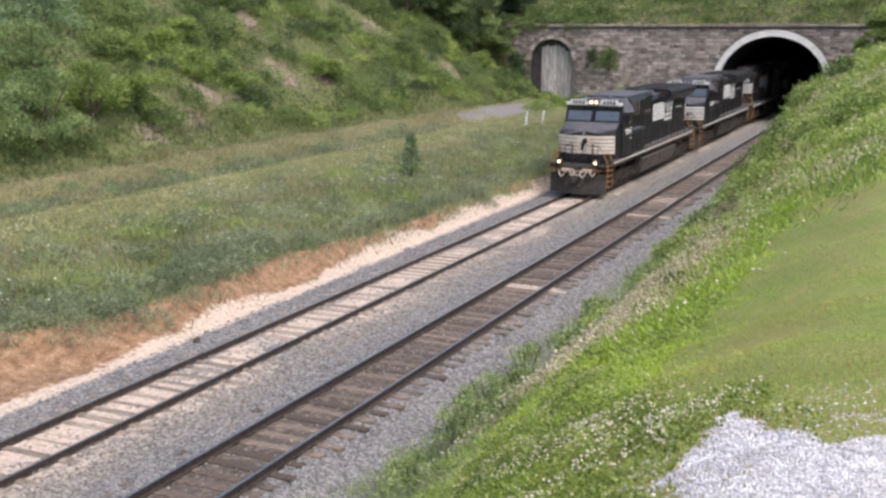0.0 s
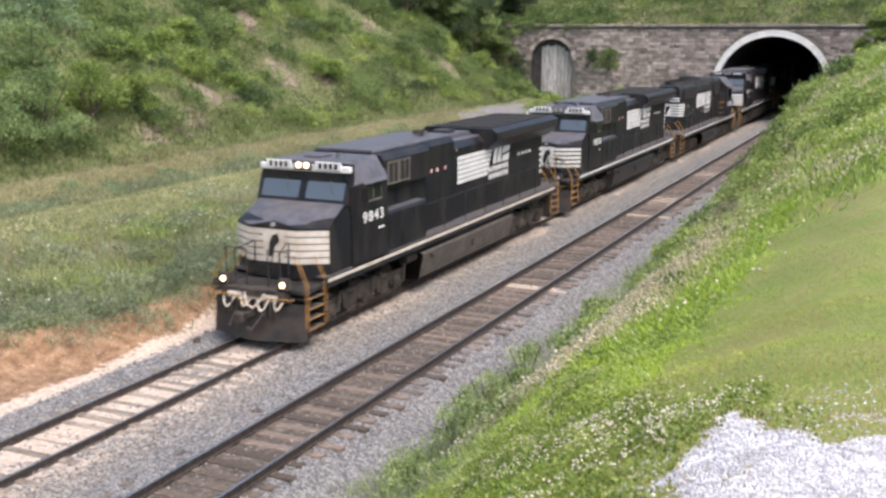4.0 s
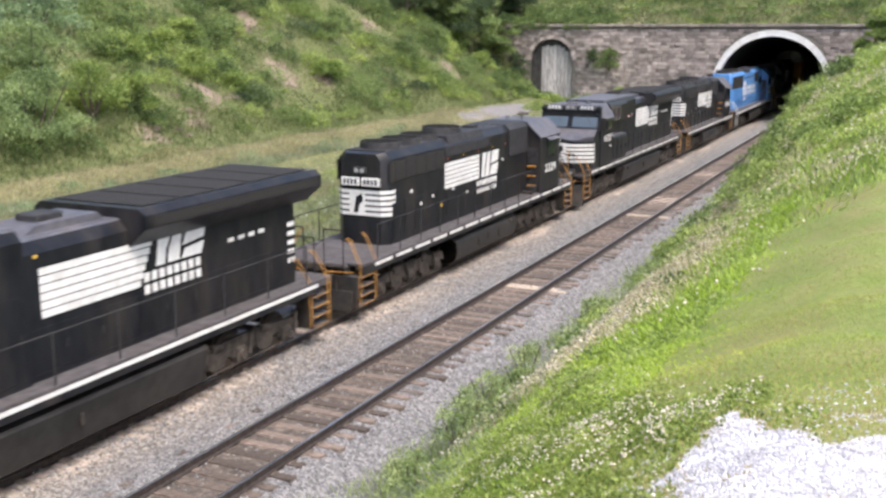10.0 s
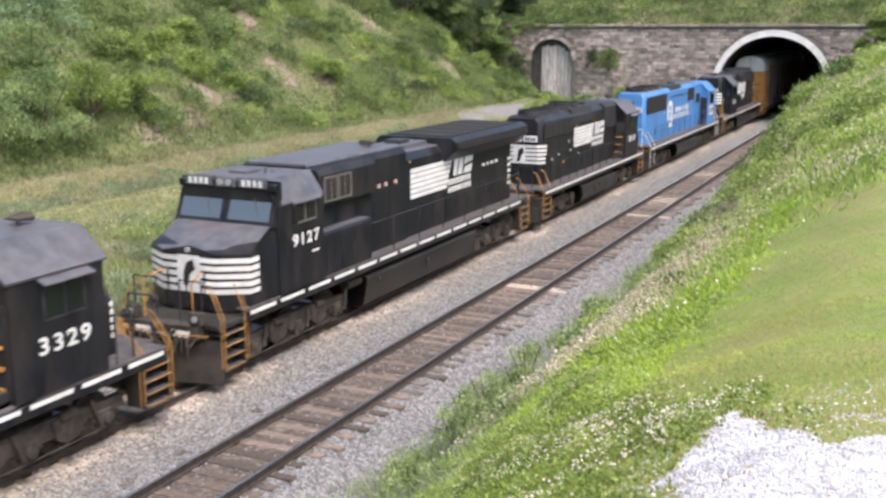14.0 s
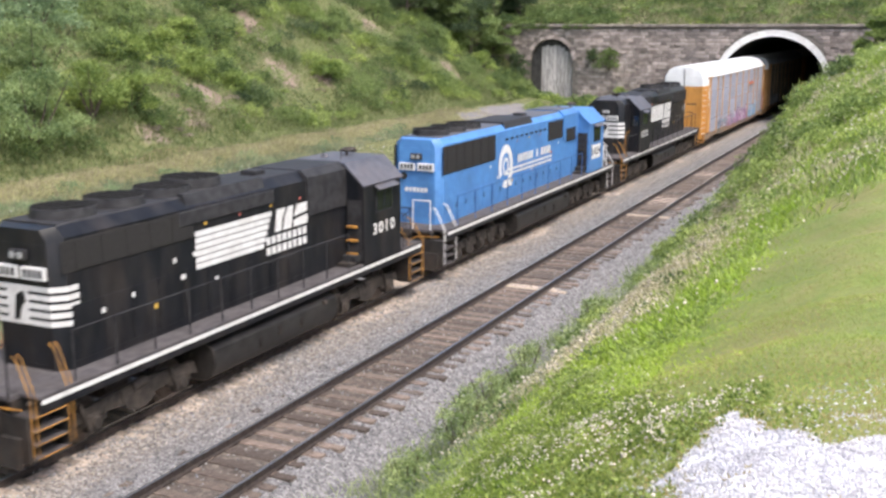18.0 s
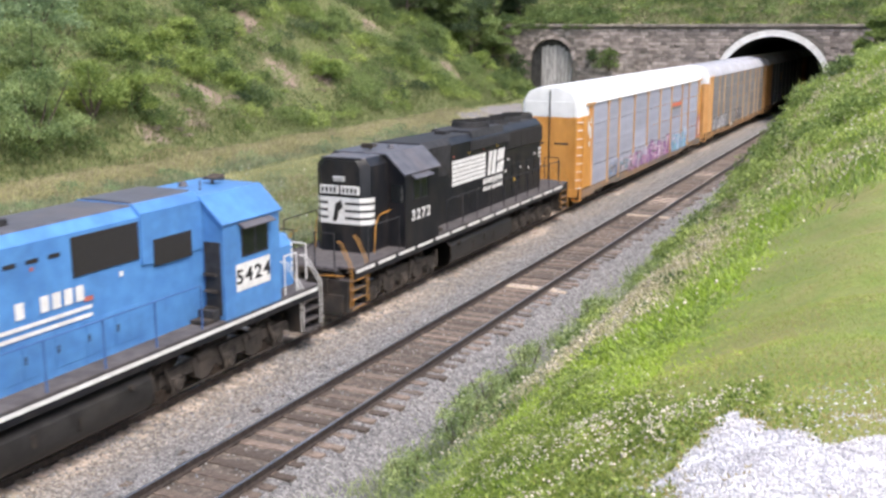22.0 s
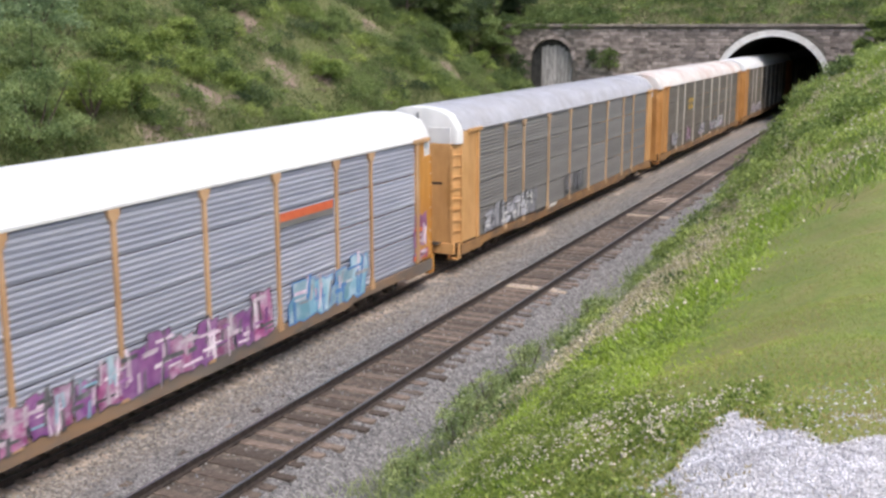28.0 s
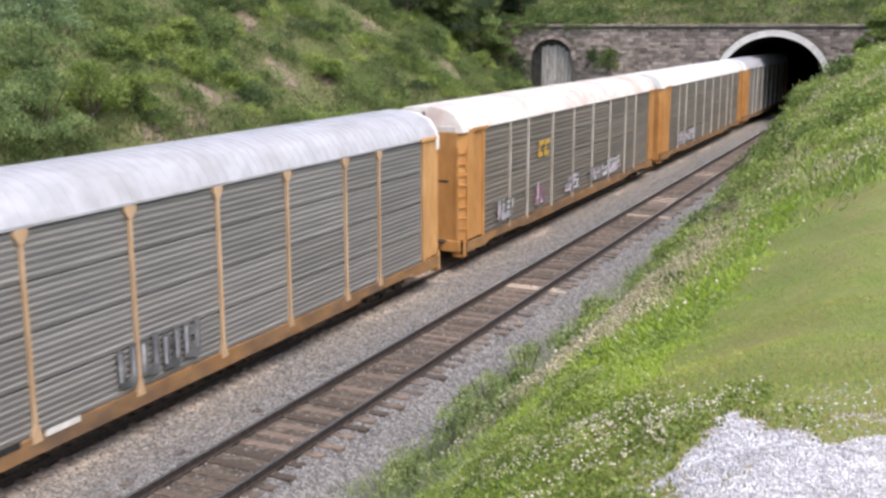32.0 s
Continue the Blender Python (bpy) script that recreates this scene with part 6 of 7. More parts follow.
def hood_loco(number, Lc, six, high_nose, paint, white, tank, rail_mat, kind, label, fans, herald_style, lay, logo_at):
    h = Lc / 2
    ZD = 1.64
    T = empty("locomotive")
    tagged(T, label, "locomotive", "locomotives of the train")
    P = lambda n, s, m, lb="": part(n, s, m, T, lb)
    blue = paint is BLUE
    y_n, y_c, y_h, y_t = lay[0], lay[1], lay[2], Lc - lay[3]
    top = 4.55 if kind != "long" else 4.62
    side_sill(T, .95 - h, Lc - .95 - h, 1.22, ZD, WHITE, not six or blue)
    hood = lambda zt: [(-.93, ZD), (.93, ZD), (.93, zt - .22), (.72, zt), (-.72, zt), (-.93, zt - .22)]
    # short hood
    zt = 4.5 if high_nose else 2.95
    s = Shape().prism("y", y_n + .25 - h, y_c - h, hood(zt))
    hood_end(s, y_n - h, 1, hood(zt))
    nose = P("short_hood", s, paint, "tall short hood" if high_nose else "low short hood")
    for k in range(4 if high_nose else 5):
        z0 = 2.5 + .225 * k if high_nose else 2.0 + .17 * k
        end_band(nose, "nose_stripe", y_n - h, 1, z0, z0 + (.15 if high_nose else .11), white, .22 if high_nose else .1)
    if high_nose:
        part("nose_emblem", Shape().box(-.42, .16, y_n - .018 - h, y_n - .009 - h, 2.5, 3.32), white, nose)
        part("emblem_mark", Shape().prism("y", y_n - .024 - h, y_n - .018 - h, [(-.26, 2.58), (-.12, 2.58), (-.04, 2.9), (.1, 3.02), (.05, 3.24), (-.16, 3.12)]), BLACK, nose)
        for x0 in (-.68, .04):
            nb = part("number_box", Shape().box(x0, x0 + .64, y_n - .06 - h, y_n - h, 3.42, 3.68, .01), white, nose)
            for k in range(4):
                part("digit_bar", Shape().box(x0 + .07 + .14 * k, x0 + .15 + .14 * k, y_n - .064 - h, y_n - .06 - h, 3.47, 3.63), ROOFBLACK, nb)
        part("nose_roof", Shape().prism("y", y_n + .08 - h, y_c - .05 - h, [(-.7, zt), (.7, zt), (.66, zt + .03), (-.66, zt + .03)]), ROOFGREY, nose)
        for sx in (-1, 1):
            part("grab_rail", Shape().tube([(sx * 1.05, y_n + .2 - h, ZD), (sx * 1.05, y_n + .3 - h, ZD + .85), (sx * 1.0, y_n + .6 - h, ZD + 1.1), (sx * 1.0, y_c - h, ZD + 1.15)], .02, 6), YELLOW, nose)
        part("headlight", Shape().box(-.2, .2, y_n - .1 - h, y_n - h, 3.8, 3.98, .03), LENS, nose)
    # cab
    s = Shape().prism("y", y_c - h, y_h - h, [(-1.53, ZD - .05), (1.53, ZD - .05), (1.53, 3.9), (.9, 4.5), (-.9, 4.5), (-1.53, 3.9)])
    cab = P("cab", s, paint, "blue steel cab" if blue else "black steel cab")
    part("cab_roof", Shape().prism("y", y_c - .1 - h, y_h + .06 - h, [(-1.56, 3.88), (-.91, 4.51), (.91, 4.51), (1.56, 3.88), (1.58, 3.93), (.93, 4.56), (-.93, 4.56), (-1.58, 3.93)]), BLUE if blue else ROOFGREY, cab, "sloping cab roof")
    for sx in (-1, 1):
        X = sx * 1.53
        w = part("side_window", Shape().box(min(X, X + sx * .015), max(X, X + sx * .015), y_c + .5 - h, y_c + 1.6 - h, 3.02, 3.74, .004), ROOFBLACK, cab)
        for a, b in ((.56, 1.02), (1.08, 1.54)):
            part("pane", Shape().box(min(X + sx * .015, X + sx * .022), max(X + sx * .015, X + sx * .022), y_c + a - h, y_c + b - h, 3.08, 3.68), DARKGLASS, w)
        part("sunshade", Shape().prism("y", y_c + .4 - h, y_c + 1.7 - h, [(X, 3.83), (X + sx * .2, 3.74), (X + sx * .2, 3.77), (X, 3.87)]), ROOFGREY, cab)
        if blue:
            decal("number_panel", T, X + sx * .002, y_c + .45 - h, y_c + 1.85 - h, 2.22, 2.88, WHITE)
            lettering(T, number, X + sx * .012, y_c + 1.15 - h, 2.55, .48, ROOFBLACK, sx)
        else:
            lettering(T, number, X + sx * .004, y_c + 1.1 - h, 2.55, .46, WHITE, sx)
        for x0 in (.5, 1.05):
            part("front_pane", Shape().box(min(sx * x0, sx * (x0 + .4)), max(sx * x0, sx * (x0 + .4)), y_c - .015 - h, y_c - h, 3.05, 3.6), DARKGLASS, cab)
        part("cab_door", Shape().box(min(sx * .98, sx * 1.45), max(sx * .98, sx * 1.45), y_h - h, y_h + .02 - h, 1.75, 3.5, .006), ROOFBLACK, cab)
        st = part("cab_steps", Shape().box(min(sx * .95, sx * 1.4), max(sx * .95, sx * 1.4), y_h + .02 - h, y_h + .3 - h, ZD, ZD + .28, .01), ROOFBLACK, T)
        part("step", Shape().box(min(sx * .95, sx * 1.4), max(sx * .95, sx * 1.4), y_h + .02 - h, y_h + .6 - h, ZD, ZD + .1, .01), GRIME, st)
        for zz in (2.1, 2.5, 2.9):
            part("step_edge", Shape().box(min(sx * 1.0, sx * 1.35), max(sx * 1.0, sx * 1.35), y_h + .03 - h, y_h + .12 - h, zz - .2, zz - .14), YELLOW if not blue else GRIME, st)
    # long hood in its lengths
    lh = Shape().prism("y", y_h - h, y_t - .25 - h, hood(top))
    P("long_hood", hood_end(lh, y_t - h, -1, hood(top)), paint)
    P("roof_strip", Shape().prism("y", y_h + .1 - h, y_t - .3 - h, [(-.73, top), (.73, top), (.68, top + .035), (-.68, top + .035)]), ROOFBLACK if not blue else ROOFGREY)
    P("inertial_housing", Shape().prism("y", y_h + .02 - h, y_h + 2.1 - h, [(-.98, 3.35), (.98, 3.35), (.98, top - .15), (.76, top + .05), (-.76, top + .05), (-.98, top - .15)]), paint if blue else ROOFBLACK)
    if blue:
        P("roof_plate", Shape().prism("y", y_h + .1 - h, y_h + 2.05 - h, [(-.72, top + .05), (.72, top + .05), (.68, top + .085), (-.68, top + .085)]), ROOFGREY)
        for k in range(9):
            a = y_h + 4.4 + .55 * k
            for sx in (-1, 1):
                P("vent_slot", Shape().box(min(sx * .93, sx * .945), max(sx * .93, sx * .945), a - h, a + .3 - h, 4.0, 4.09, .004), GRILLE)
    for sx in (-1, 1):
        X = sx * .93
        doors(T, X, y_h + 2.2 - h, y_t - .3 - h, 1.8, 2.95 if not blue else 2.55, int((y_t - y_h - 2.5) / .8), paint)
        g = P("radiator_grille", Shape().box(min(X, X + sx * .02), max(X, X + sx * .02), y_t - (4.9 if blue else 4.2) - h, y_t - .12 - h, 3.36 if blue else 3.62, top - .28, .01), GRILLE)
        for k in range(6 if blue else 5):
            part("shutter", Shape().box(min(X + sx * .02, X + sx * .032), max(X + sx * .02, X + sx * .032), y_t - (4.85 if blue else 4.15) + .74 * k - h, y_t - (4.85 if blue else 4.15) + .70 + .74 * k - h, 3.4 if blue else 3.66, top - .32), GRILLE, g)
        if blue:
            P("intake_grille", Shape().box(min(X * 1.06, X * 1.08), max(X * 1.06, X * 1.08), y_h + .45 - h, y_h + 1.75 - h, 3.25, 3.85, .01), GRILLE)
            P("intake_grille", Shape().box(min(X, X * 1.03), max(X, X * 1.03), y_h + 2.15 - h, y_h + 4.1 - h, 3.5, 4.32, .01), GRILLE)
        # brake housing swell with its vents
        ym = (y_h + y_t) / 2
        if not blue:
            P("vent_panel", Shape().box(min(X, X + sx * .05), max(X, X + sx * .05), ym - 1.9 - h, ym + 1.9 - h, 3.95, 4.3, .02), ROOFBLACK)
        if herald_style == "ring":
            rc = logo_at
            seg = 40
            s = Shape()
            for k in range(5, seg + 1):
                a0, a1 = 2 * math.pi * k / seg - 1.3, 2 * math.pi * (k + 1) / seg - 1.3
                for rr0, rr1 in ((.55, .86),):
                    vv = [(X + o, rc - h + r * math.cos(t) * .85, 2.98 + r * math.sin(t)) for o in (0, sx * .012) for r, t in ((rr0, a0), (rr1, a0), (rr1, a1), (rr0, a1))]
                    s.add(vv, [(0, 1, 2, 3), (7, 6, 5, 4), (0, 4, 5, 1), (2, 6, 7, 3), (1, 5, 6, 2), (3, 7, 4, 0)])
            P("logo_ring", s, WHITE)
            s = Shape()
            for k in range(24):
                a0, a1 = 2 * math.pi * k / 24, 2 * math.pi * (k + 1) / 24
                vv = [(X + o, rc - h + r * math.cos(t) * .85, 2.98 + r * math.sin(t)) for o in (0, sx * .012) for r, t in ((.22, a0), (.36, a0), (.36, a1), (.22, a1))]
                s.add(vv, [(0, 1, 2, 3), (7, 6, 5, 4), (0, 4, 5, 1), (2, 6, 7, 3), (1, 5, 6, 2), (3, 7, 4, 0)])
            P("logo_ring", s, WHITE)
            for k in range(2):
                decal("logo_bar", T, X * 1.022, rc - 5.4 - h, rc - .1 - h, 2.62 + .17 * k, 2.70 + .17 * k, WHITE)
            decal("logo_bar", T, X * 1.022, rc - .62 - h, rc + .1 - h, 2.16, 2.32, WHITE)
            for k in range(13):
                if k in (4, 6):
                    continue
                decal("letter_bar", T, X * 1.022, rc - 5.2 + .31 * k - h, rc - 4.98 + .31 * k - h, 3.0, 3.32, WHITE)
            decal("warning_label", T, X * 1.022, y_h + 3.6 - h, y_h + 3.85 - h, 2.95, 3.05, RED)
        else:
            herald(T, X * 1.022, logo_at - h, 2.85, 4.9, .92, (1 if sx > 0 else -1), herald_style)
        for k in range(5):
            a = y_h + 2.4 + 1.35 * k
            decal("lift_mark", T, X * 1.022, a - h, a + .09 - h, 3.86, 3.94, AMBER if k % 2 else RED)
        for a, z, w in ((2.7, 3.25, .1), (6.1, 2.45, .12), (6.9, 3.2, .1), (7.3, 2.75, .16), (7.6, 3.18, .1), (8.3, 2.3, .13), (9.0, 2.72, .1), (9.9, 2.6, .12), (10.6, 3.1, .14)):
            if a < y_t - y_h - .6:
                decal("stencil_bar", T, X * 1.022, y_h + a - h, y_h + a + w - h, z, z + .11, WHITE if (a * 10) % 3 < 2 else AMBER)
        railing(T, sx * 1.46, [y - h for y in np.linspace(y_h + .8, Lc - 1.95, 10)], ZD, 1.02, DARKBLUE if blue else ROOFBLACK)
        railing(T, sx * 1.46, [y - h for y in np.linspace(1.9, y_c - .3, 2)], ZD, 1.02, rail_mat if blue else ROOFBLACK)
    # roof fans and bulges
    for d in fans:
        fan(T, Lc - d - h, top + .02)
    P("brake_housing", Shape().prism("y", (y_h + y_t) / 2 - 1.6 - h, (y_h + y_t) / 2 + 1.5 - h, [(-.9, top - .22), (.9, top - .22), (.78, top + .10), (-.78, top + .10)]), ROOFBLACK)
    if not blue:
        fan(T, (y_h + y_t) / 2 + .2 - h, top + .11, .74)
    P("exhaust_duct", Shape().box(-.22, .22, (y_h + y_t) / 2 - 2.6 - h, (y_h + y_t) / 2 - 2.1 - h, top, top + .16, .02), ROOFBLACK)
    horn(T, y_c + .6 - h, 4.57)
    P("antenna", Shape().cyl((.35, y_c + 1.3 - h, 4.57), (.35, y_c + 1.3 - h, 4.68), .12, 12, .08).cyl((-.4, y_c + 1.6 - h, 4.56), (-.4, y_c + 1.6 - h, 4.8), .02, 6), ROOFGREY)
    # tail end of the long hood
    tail = P("tail_wall", Shape().box(-.64, .64, y_t - h, y_t + .006 - h, 1.75, top - .34, .003), paint)
    if not blue:
        for k in range(5):
            end_band(tail, "tail_stripe", y_t + .008 - h, -1, 2.55 + .175 * k, 2.665 + .175 * k, white, .3)
        part("tail_emblem", Shape().box(-.14, .42, y_t + .02 - h, y_t + .03 - h, 2.56, 3.36), white, tail)
        part("emblem_mark", Shape().prism("y", y_t + .03 - h, y_t + .036 - h, [(.26, 2.64), (.12, 2.64), (.04, 2.92), (-.08, 3.04), (-.02, 3.26), (.18, 3.14)]), BLACK, tail)
    for x0 in (-.67, .05):
        nb = part("number_box", Shape().box(x0, x0 + .62, y_t + .004 - h, y_t + .09 - h, 3.5, 3.76, .01), WHITE, tail)
        for k in range(4):
            part("digit_bar", Shape().box(x0 + .07 + .13 * k, x0 + .15 + .13 * k, y_t + .09 - h, y_t + .094 - h, 3.55, 3.71), ROOFBLACK, nb)
    hl = part("headlight_housing", Shape().box(-.22, .22, y_t + .004 - h, y_t + .12 - h, 3.88, 4.1, .03), ROOFBLACK, tail)
    for x in (-.1, .1):
        part("headlight", Shape().cyl((x, y_t + .12 - h, 3.99), (x, y_t + .135 - h, 3.99), .075, 12), LENS, hl)
    if blue:
        part("class_light", Shape().cyl((.5, y_t + .004 - h, 3.3), (.5, y_t + .06 - h, 3.3), .13, 14), ROOFBLACK, tail)
        for k in range(6):
            part("stencil_bar", Shape().box(-.4 + .15 * k, -.29 + .15 * k, y_t + .004 - h, y_t + .014 - h, 2.75, 2.9), WHITE, tail)
    # ends
    for sy, y in ((1, .72 - h), (-1, h - .72)):
        steps(T, y, sy, ZD - .1, rail_mat)
        end_rail(T, y, sy, ZD, rail_mat if blue else ROOFBLACK)
        front_gear(T, y, sy, ZD, GRIME)
        P("plough_plate", Shape().prism("x", -1.3, 1.3, [(y + sy * .06, .9), (y - sy * .08, .86), (y - sy * .16, .28), (y - sy * .08, .28)]), PILOT)
        P("pilot", Shape().box(-1.45, 1.45, min(y - sy * .02, y + sy * .06), max(y - sy * .02, y + sy * .06), .35, 1.3, .02), PILOT)
        P("end_platform", Shape().box(-1.0, 1.0, min(y, y + sy * .3), max(y, y + sy * .3), ZD - .12, ZD, .02), DECK)
        coupler(T, -sy * h + sy * .05, sy)
    if six:
        truck(T, 4.55 - h, (-2.0, 0.05, 2.0), .51)
        truck(T, Lc - 4.55 - h, (-2.0, -.05, 2.0), .51)
        fuel_tank(T, 7.6 - h, Lc - 7.6 - h, tank)
    else:
        truck(T, 4.0 - h, (-1.37, 1.37), .51)
        truck(T, Lc - 4.0 - h, (-1.37, 1.37), .51)
        fuel_tank(T, 6.2 - h, Lc - 6.2 - h, tank)
    for sx in (-1, 1):
        P("air_reservoir", Shape().cyl((sx * 1.25, Lc / 2 - 2.6 - h, 1.33), (sx * 1.25, Lc / 2 + 2.6 - h, 1.33), .15, 12), GRIME)
    return T, Lc

# ---------------------------------------------------------------- covered car carriers
ORANGE = mat("orange_rack_paint", (0.552, 0.248, 0.051), (0.662, 0.322, 0.078), 3, 0.5, 0, 0.05, 20, (0.30, 0.13, 0.05), 0.9, 0.5, 0, (1, 1, 0.4))
SALMON = mat("faded_orange_paint", (0.510, 0.306, 0.153), (0.595, 0.383, 0.221), 3, 0.55, 0, 0.05, 20, (0.33, 0.17, 0.09), 0.9, 0.5, 0, (1, 1, 0.4))
PANEL_SILVER = mat("silver_blue_panel", (0.353, 0.370, 0.454), (0.454, 0.470, 0.554), 3, 0.5, 0.15, 0.08, 20, (0.42, 0.42, 0.47), 0.8, 0.5, 0.10, (1, .4, 1.5))
PANEL_GREY = mat("dull_galvanised_panel", (0.234, 0.226, 0.223), (0.312, 0.303, 0.295), 3, 0.55, 0.25, 0.08, 20, (0.20, 0.185, 0.17), 0.8, 0.55, 0.10, (1, .4, 1.5))
PANEL_BROWN = mat("rusty_galvanised_panel", (0.167, 0.150, 0.129), (0.231, 0.211, 0.184), 3, 0.6, 0.2, 0.08, 20, (0.17, 0.12, 0.085), 0.8, 0.6, 0.12, (1, .4, 1.5))
ROOF_WHITE = mat("white_roof_sheet", (0.72, 0.72, 0.73), (0.84, 0.84, 0.85), 2, 0.45, 0, 0.05, 20, (0.55, 0.54, 0.53), 0.5, 0.3)
ROOF_ZINC = mat("zinc_roof_sheet", (0.45, 0.45, 0.49), (0.55, 0.55, 0.60), 2, 0.5, 0.15, 0.05, 20, (0.33, 0.31, 0.30), 0.6, 0.4)
ROOF_RUST = mat("rust_streaked_white_roof", (0.66, 0.62, 0.60), (0.80, 0.77, 0.75), 2, 0.5, 0, 0.05, 20, (0.45, 0.20, 0.13), 0.45, 0.6)
PINK = mat("magenta_graffiti", (0.170, 0.021, 0.111), (0.408, 0.136, 0.281), 4, 0.6, 0, 0.02, 20, (0.55, 0.52, 0.60), 2.2, 0.8, 0.4)
TEAL = mat("pale_blue_graffiti", (0.187, 0.391, 0.493), (0.468, 0.578, 0.646), 2.2, 0.6, 0, 0.02, 20, (0.14, 0.30, 0.45), 1.8, 0.6, 0.3)
CHARCOAL = mat("charcoal_graffiti", (0.06, 0.065, 0.07), (0.14, 0.14, 0.15), 3, 0.6, 0, 0.02, 20, (0.3, 0.3, 0.3), 1.8, 0.4, 0.3)
CHROME = mat("silver_graffiti", (0.357, 0.357, 0.408), (0.578, 0.578, 0.612), 2.5, 0.5, 0, 0.02, 20, (0.10, 0.10, 0.14), 2.2, 0.8, 0.4)
GREYSILL = mat("grimy_grey_sill", (0.124, 0.112, 0.105), (0.211, 0.174, 0.143), 1.2, 0.65, 0, 0.1, 20, (0.44, 0.23, 0.09), 0.5, 0.7, 0, (1, .4, 1))
BONE = mat("chalky_post_paint", (0.52, 0.48, 0.43), (0.68, 0.64, 0.58), 3, 0.6, 0, 0.05, 20, (0.35, 0.28, 0.22), 0.9, 0.5, 0, (1, 1, 0.4))
TAN = mat("tan_post_paint", (0.504, 0.333, 0.198), (0.603, 0.423, 0.270), 3, 0.6, 0, 0.05, 20, (0.33, 0.22, 0.14), 0.9, 0.5, 0, (1, 1, 0.4))
OCHRE = mat("dull_ochre_rack_paint", (0.48, 0.23, 0.07), (0.60, 0.31, 0.11), 3, 0.55, 0, 0.05, 20, (0.22, 0.11, 0.05), 0.9, 0.5, 0, (1, 1, 0.4))
PEACH = mat("peach_orange_rack_paint", (0.589, 0.322, 0.120), (0.699, 0.405, 0.175), 3, 0.55, 0, 0.05, 20, (0.38, 0.19, 0.08), 0.9, 0.45, 0, (1, 1, 0.4))
SIGNRED = mat("orange_red_stripe", (0.60, 0.12, 0.05), (0.72, 0.18, 0.08), 4, 0.5)


SILL = mat("dirty_orange_sill", (0.210, 0.112, 0.049), (0.392, 0.217, 0.091), 2, 0.65, 0, 0.1, 20, (0.10, 0.08, 0.07), 0.7, 0.85, 0, (1, .5, 1))


def corrugated(n=7):
    """A unit panel with n rolled ribs along y, outside towards plus x."""
    prof = []
    for k in range(n):
        z = k / n
        for dz, dx in ((.0, .0), (.30 / n, .0), (.42 / n, .02), (.80 / n, .02), (.92 / n, .0)):
            prof.append((dx, z + dz))
    prof += [(0, 1), (-.02, 1), (-.02, 0)]
    s = Shape()
    m = len(prof)
    v = [(x, y, z) for y in (0, 1) for x, z in prof]
    s.add(v, [tuple(range(m)), tuple(range(2 * m - 1, m - 1, -1))] + [(i, (i + 1) % m, m + (i + 1) % m, m + i) for i in range(m)])
    return s


def spray(rnd, thing, x, y0, y1, z0, z1, n, fills, inks, label=""):
    """Angular overlapping letter bodies with a dark edge, and slanting strokes of other colours on them."""
    w = (y1 - y0) / n
    for k in range(n):
        yc, hw, top = y0 + w * (k + .5) + rnd.uniform(-.1, .1) * w, w * rnd.uniform(.5, .66), z1 - (z1 - z0) * rnd.uniform(0, .34)
        zc, hh, lean = (z0 + top) / 2, (top - z0) / 2, rnd.uniform(-.15, .3) * w
        ring = [(-.9, -1), (-.2, -.86), (.15, -1), (.95, -.9), (.8, -.25), (1.02, .1), (.85, .95), (.3, .8), (.05, 1), (-.8, .92), (-.7, .3), (-1.02, 0)]
        ring = [(a * rnd.uniform(.82, 1.08), b * rnd.uniform(.85, 1.04)) for a, b in ring]
        pts = [(yc + hw * a + lean * b, zc + hh * b) for a, b in ring]
        body = part("graffiti_letter", flat(x, pts, .004 + .0015 * (k % 3)), fills[rnd.randrange(len(fills))], thing, label)
        part("graffiti_edge", flat(x - .002, [(yc + hw * a * 1.09 + lean * b, zc + hh * b * 1.07) for a, b in ring], .004), inks[-1], body)
        for m in range(8):
            a, b = yc + rnd.uniform(-.75, .75) * hw, zc + rnd.uniform(-.7, .7) * hh
            steep = rnd.random() < .55
            ln, th = (hh * rnd.uniform(.35, .85), rnd.uniform(.02, .06)) if steep else (hw * rnd.uniform(.3, .7), rnd.uniform(.02, .055))
            tilt = rnd.uniform(-.3, .5)
            if steep:
                q = [(a - th, b - ln), (a + th, b - ln * .92), (a + th + tilt * ln, b + ln), (a - th + tilt * ln, b + ln * .94)]
            else:
                q = [(a - ln, b - th), (a + ln, b - th + tilt * .25 * ln), (a + ln * .95, b + th + tilt * .25 * ln), (a - ln * .96, b + th)]
            part("graffiti_stroke", flat(x + .006, [(p, max(z0 - .04, min(top + .06, z))) for p, z in q], .003 + .001 * m), inks[rnd.randrange(len(inks))], body)


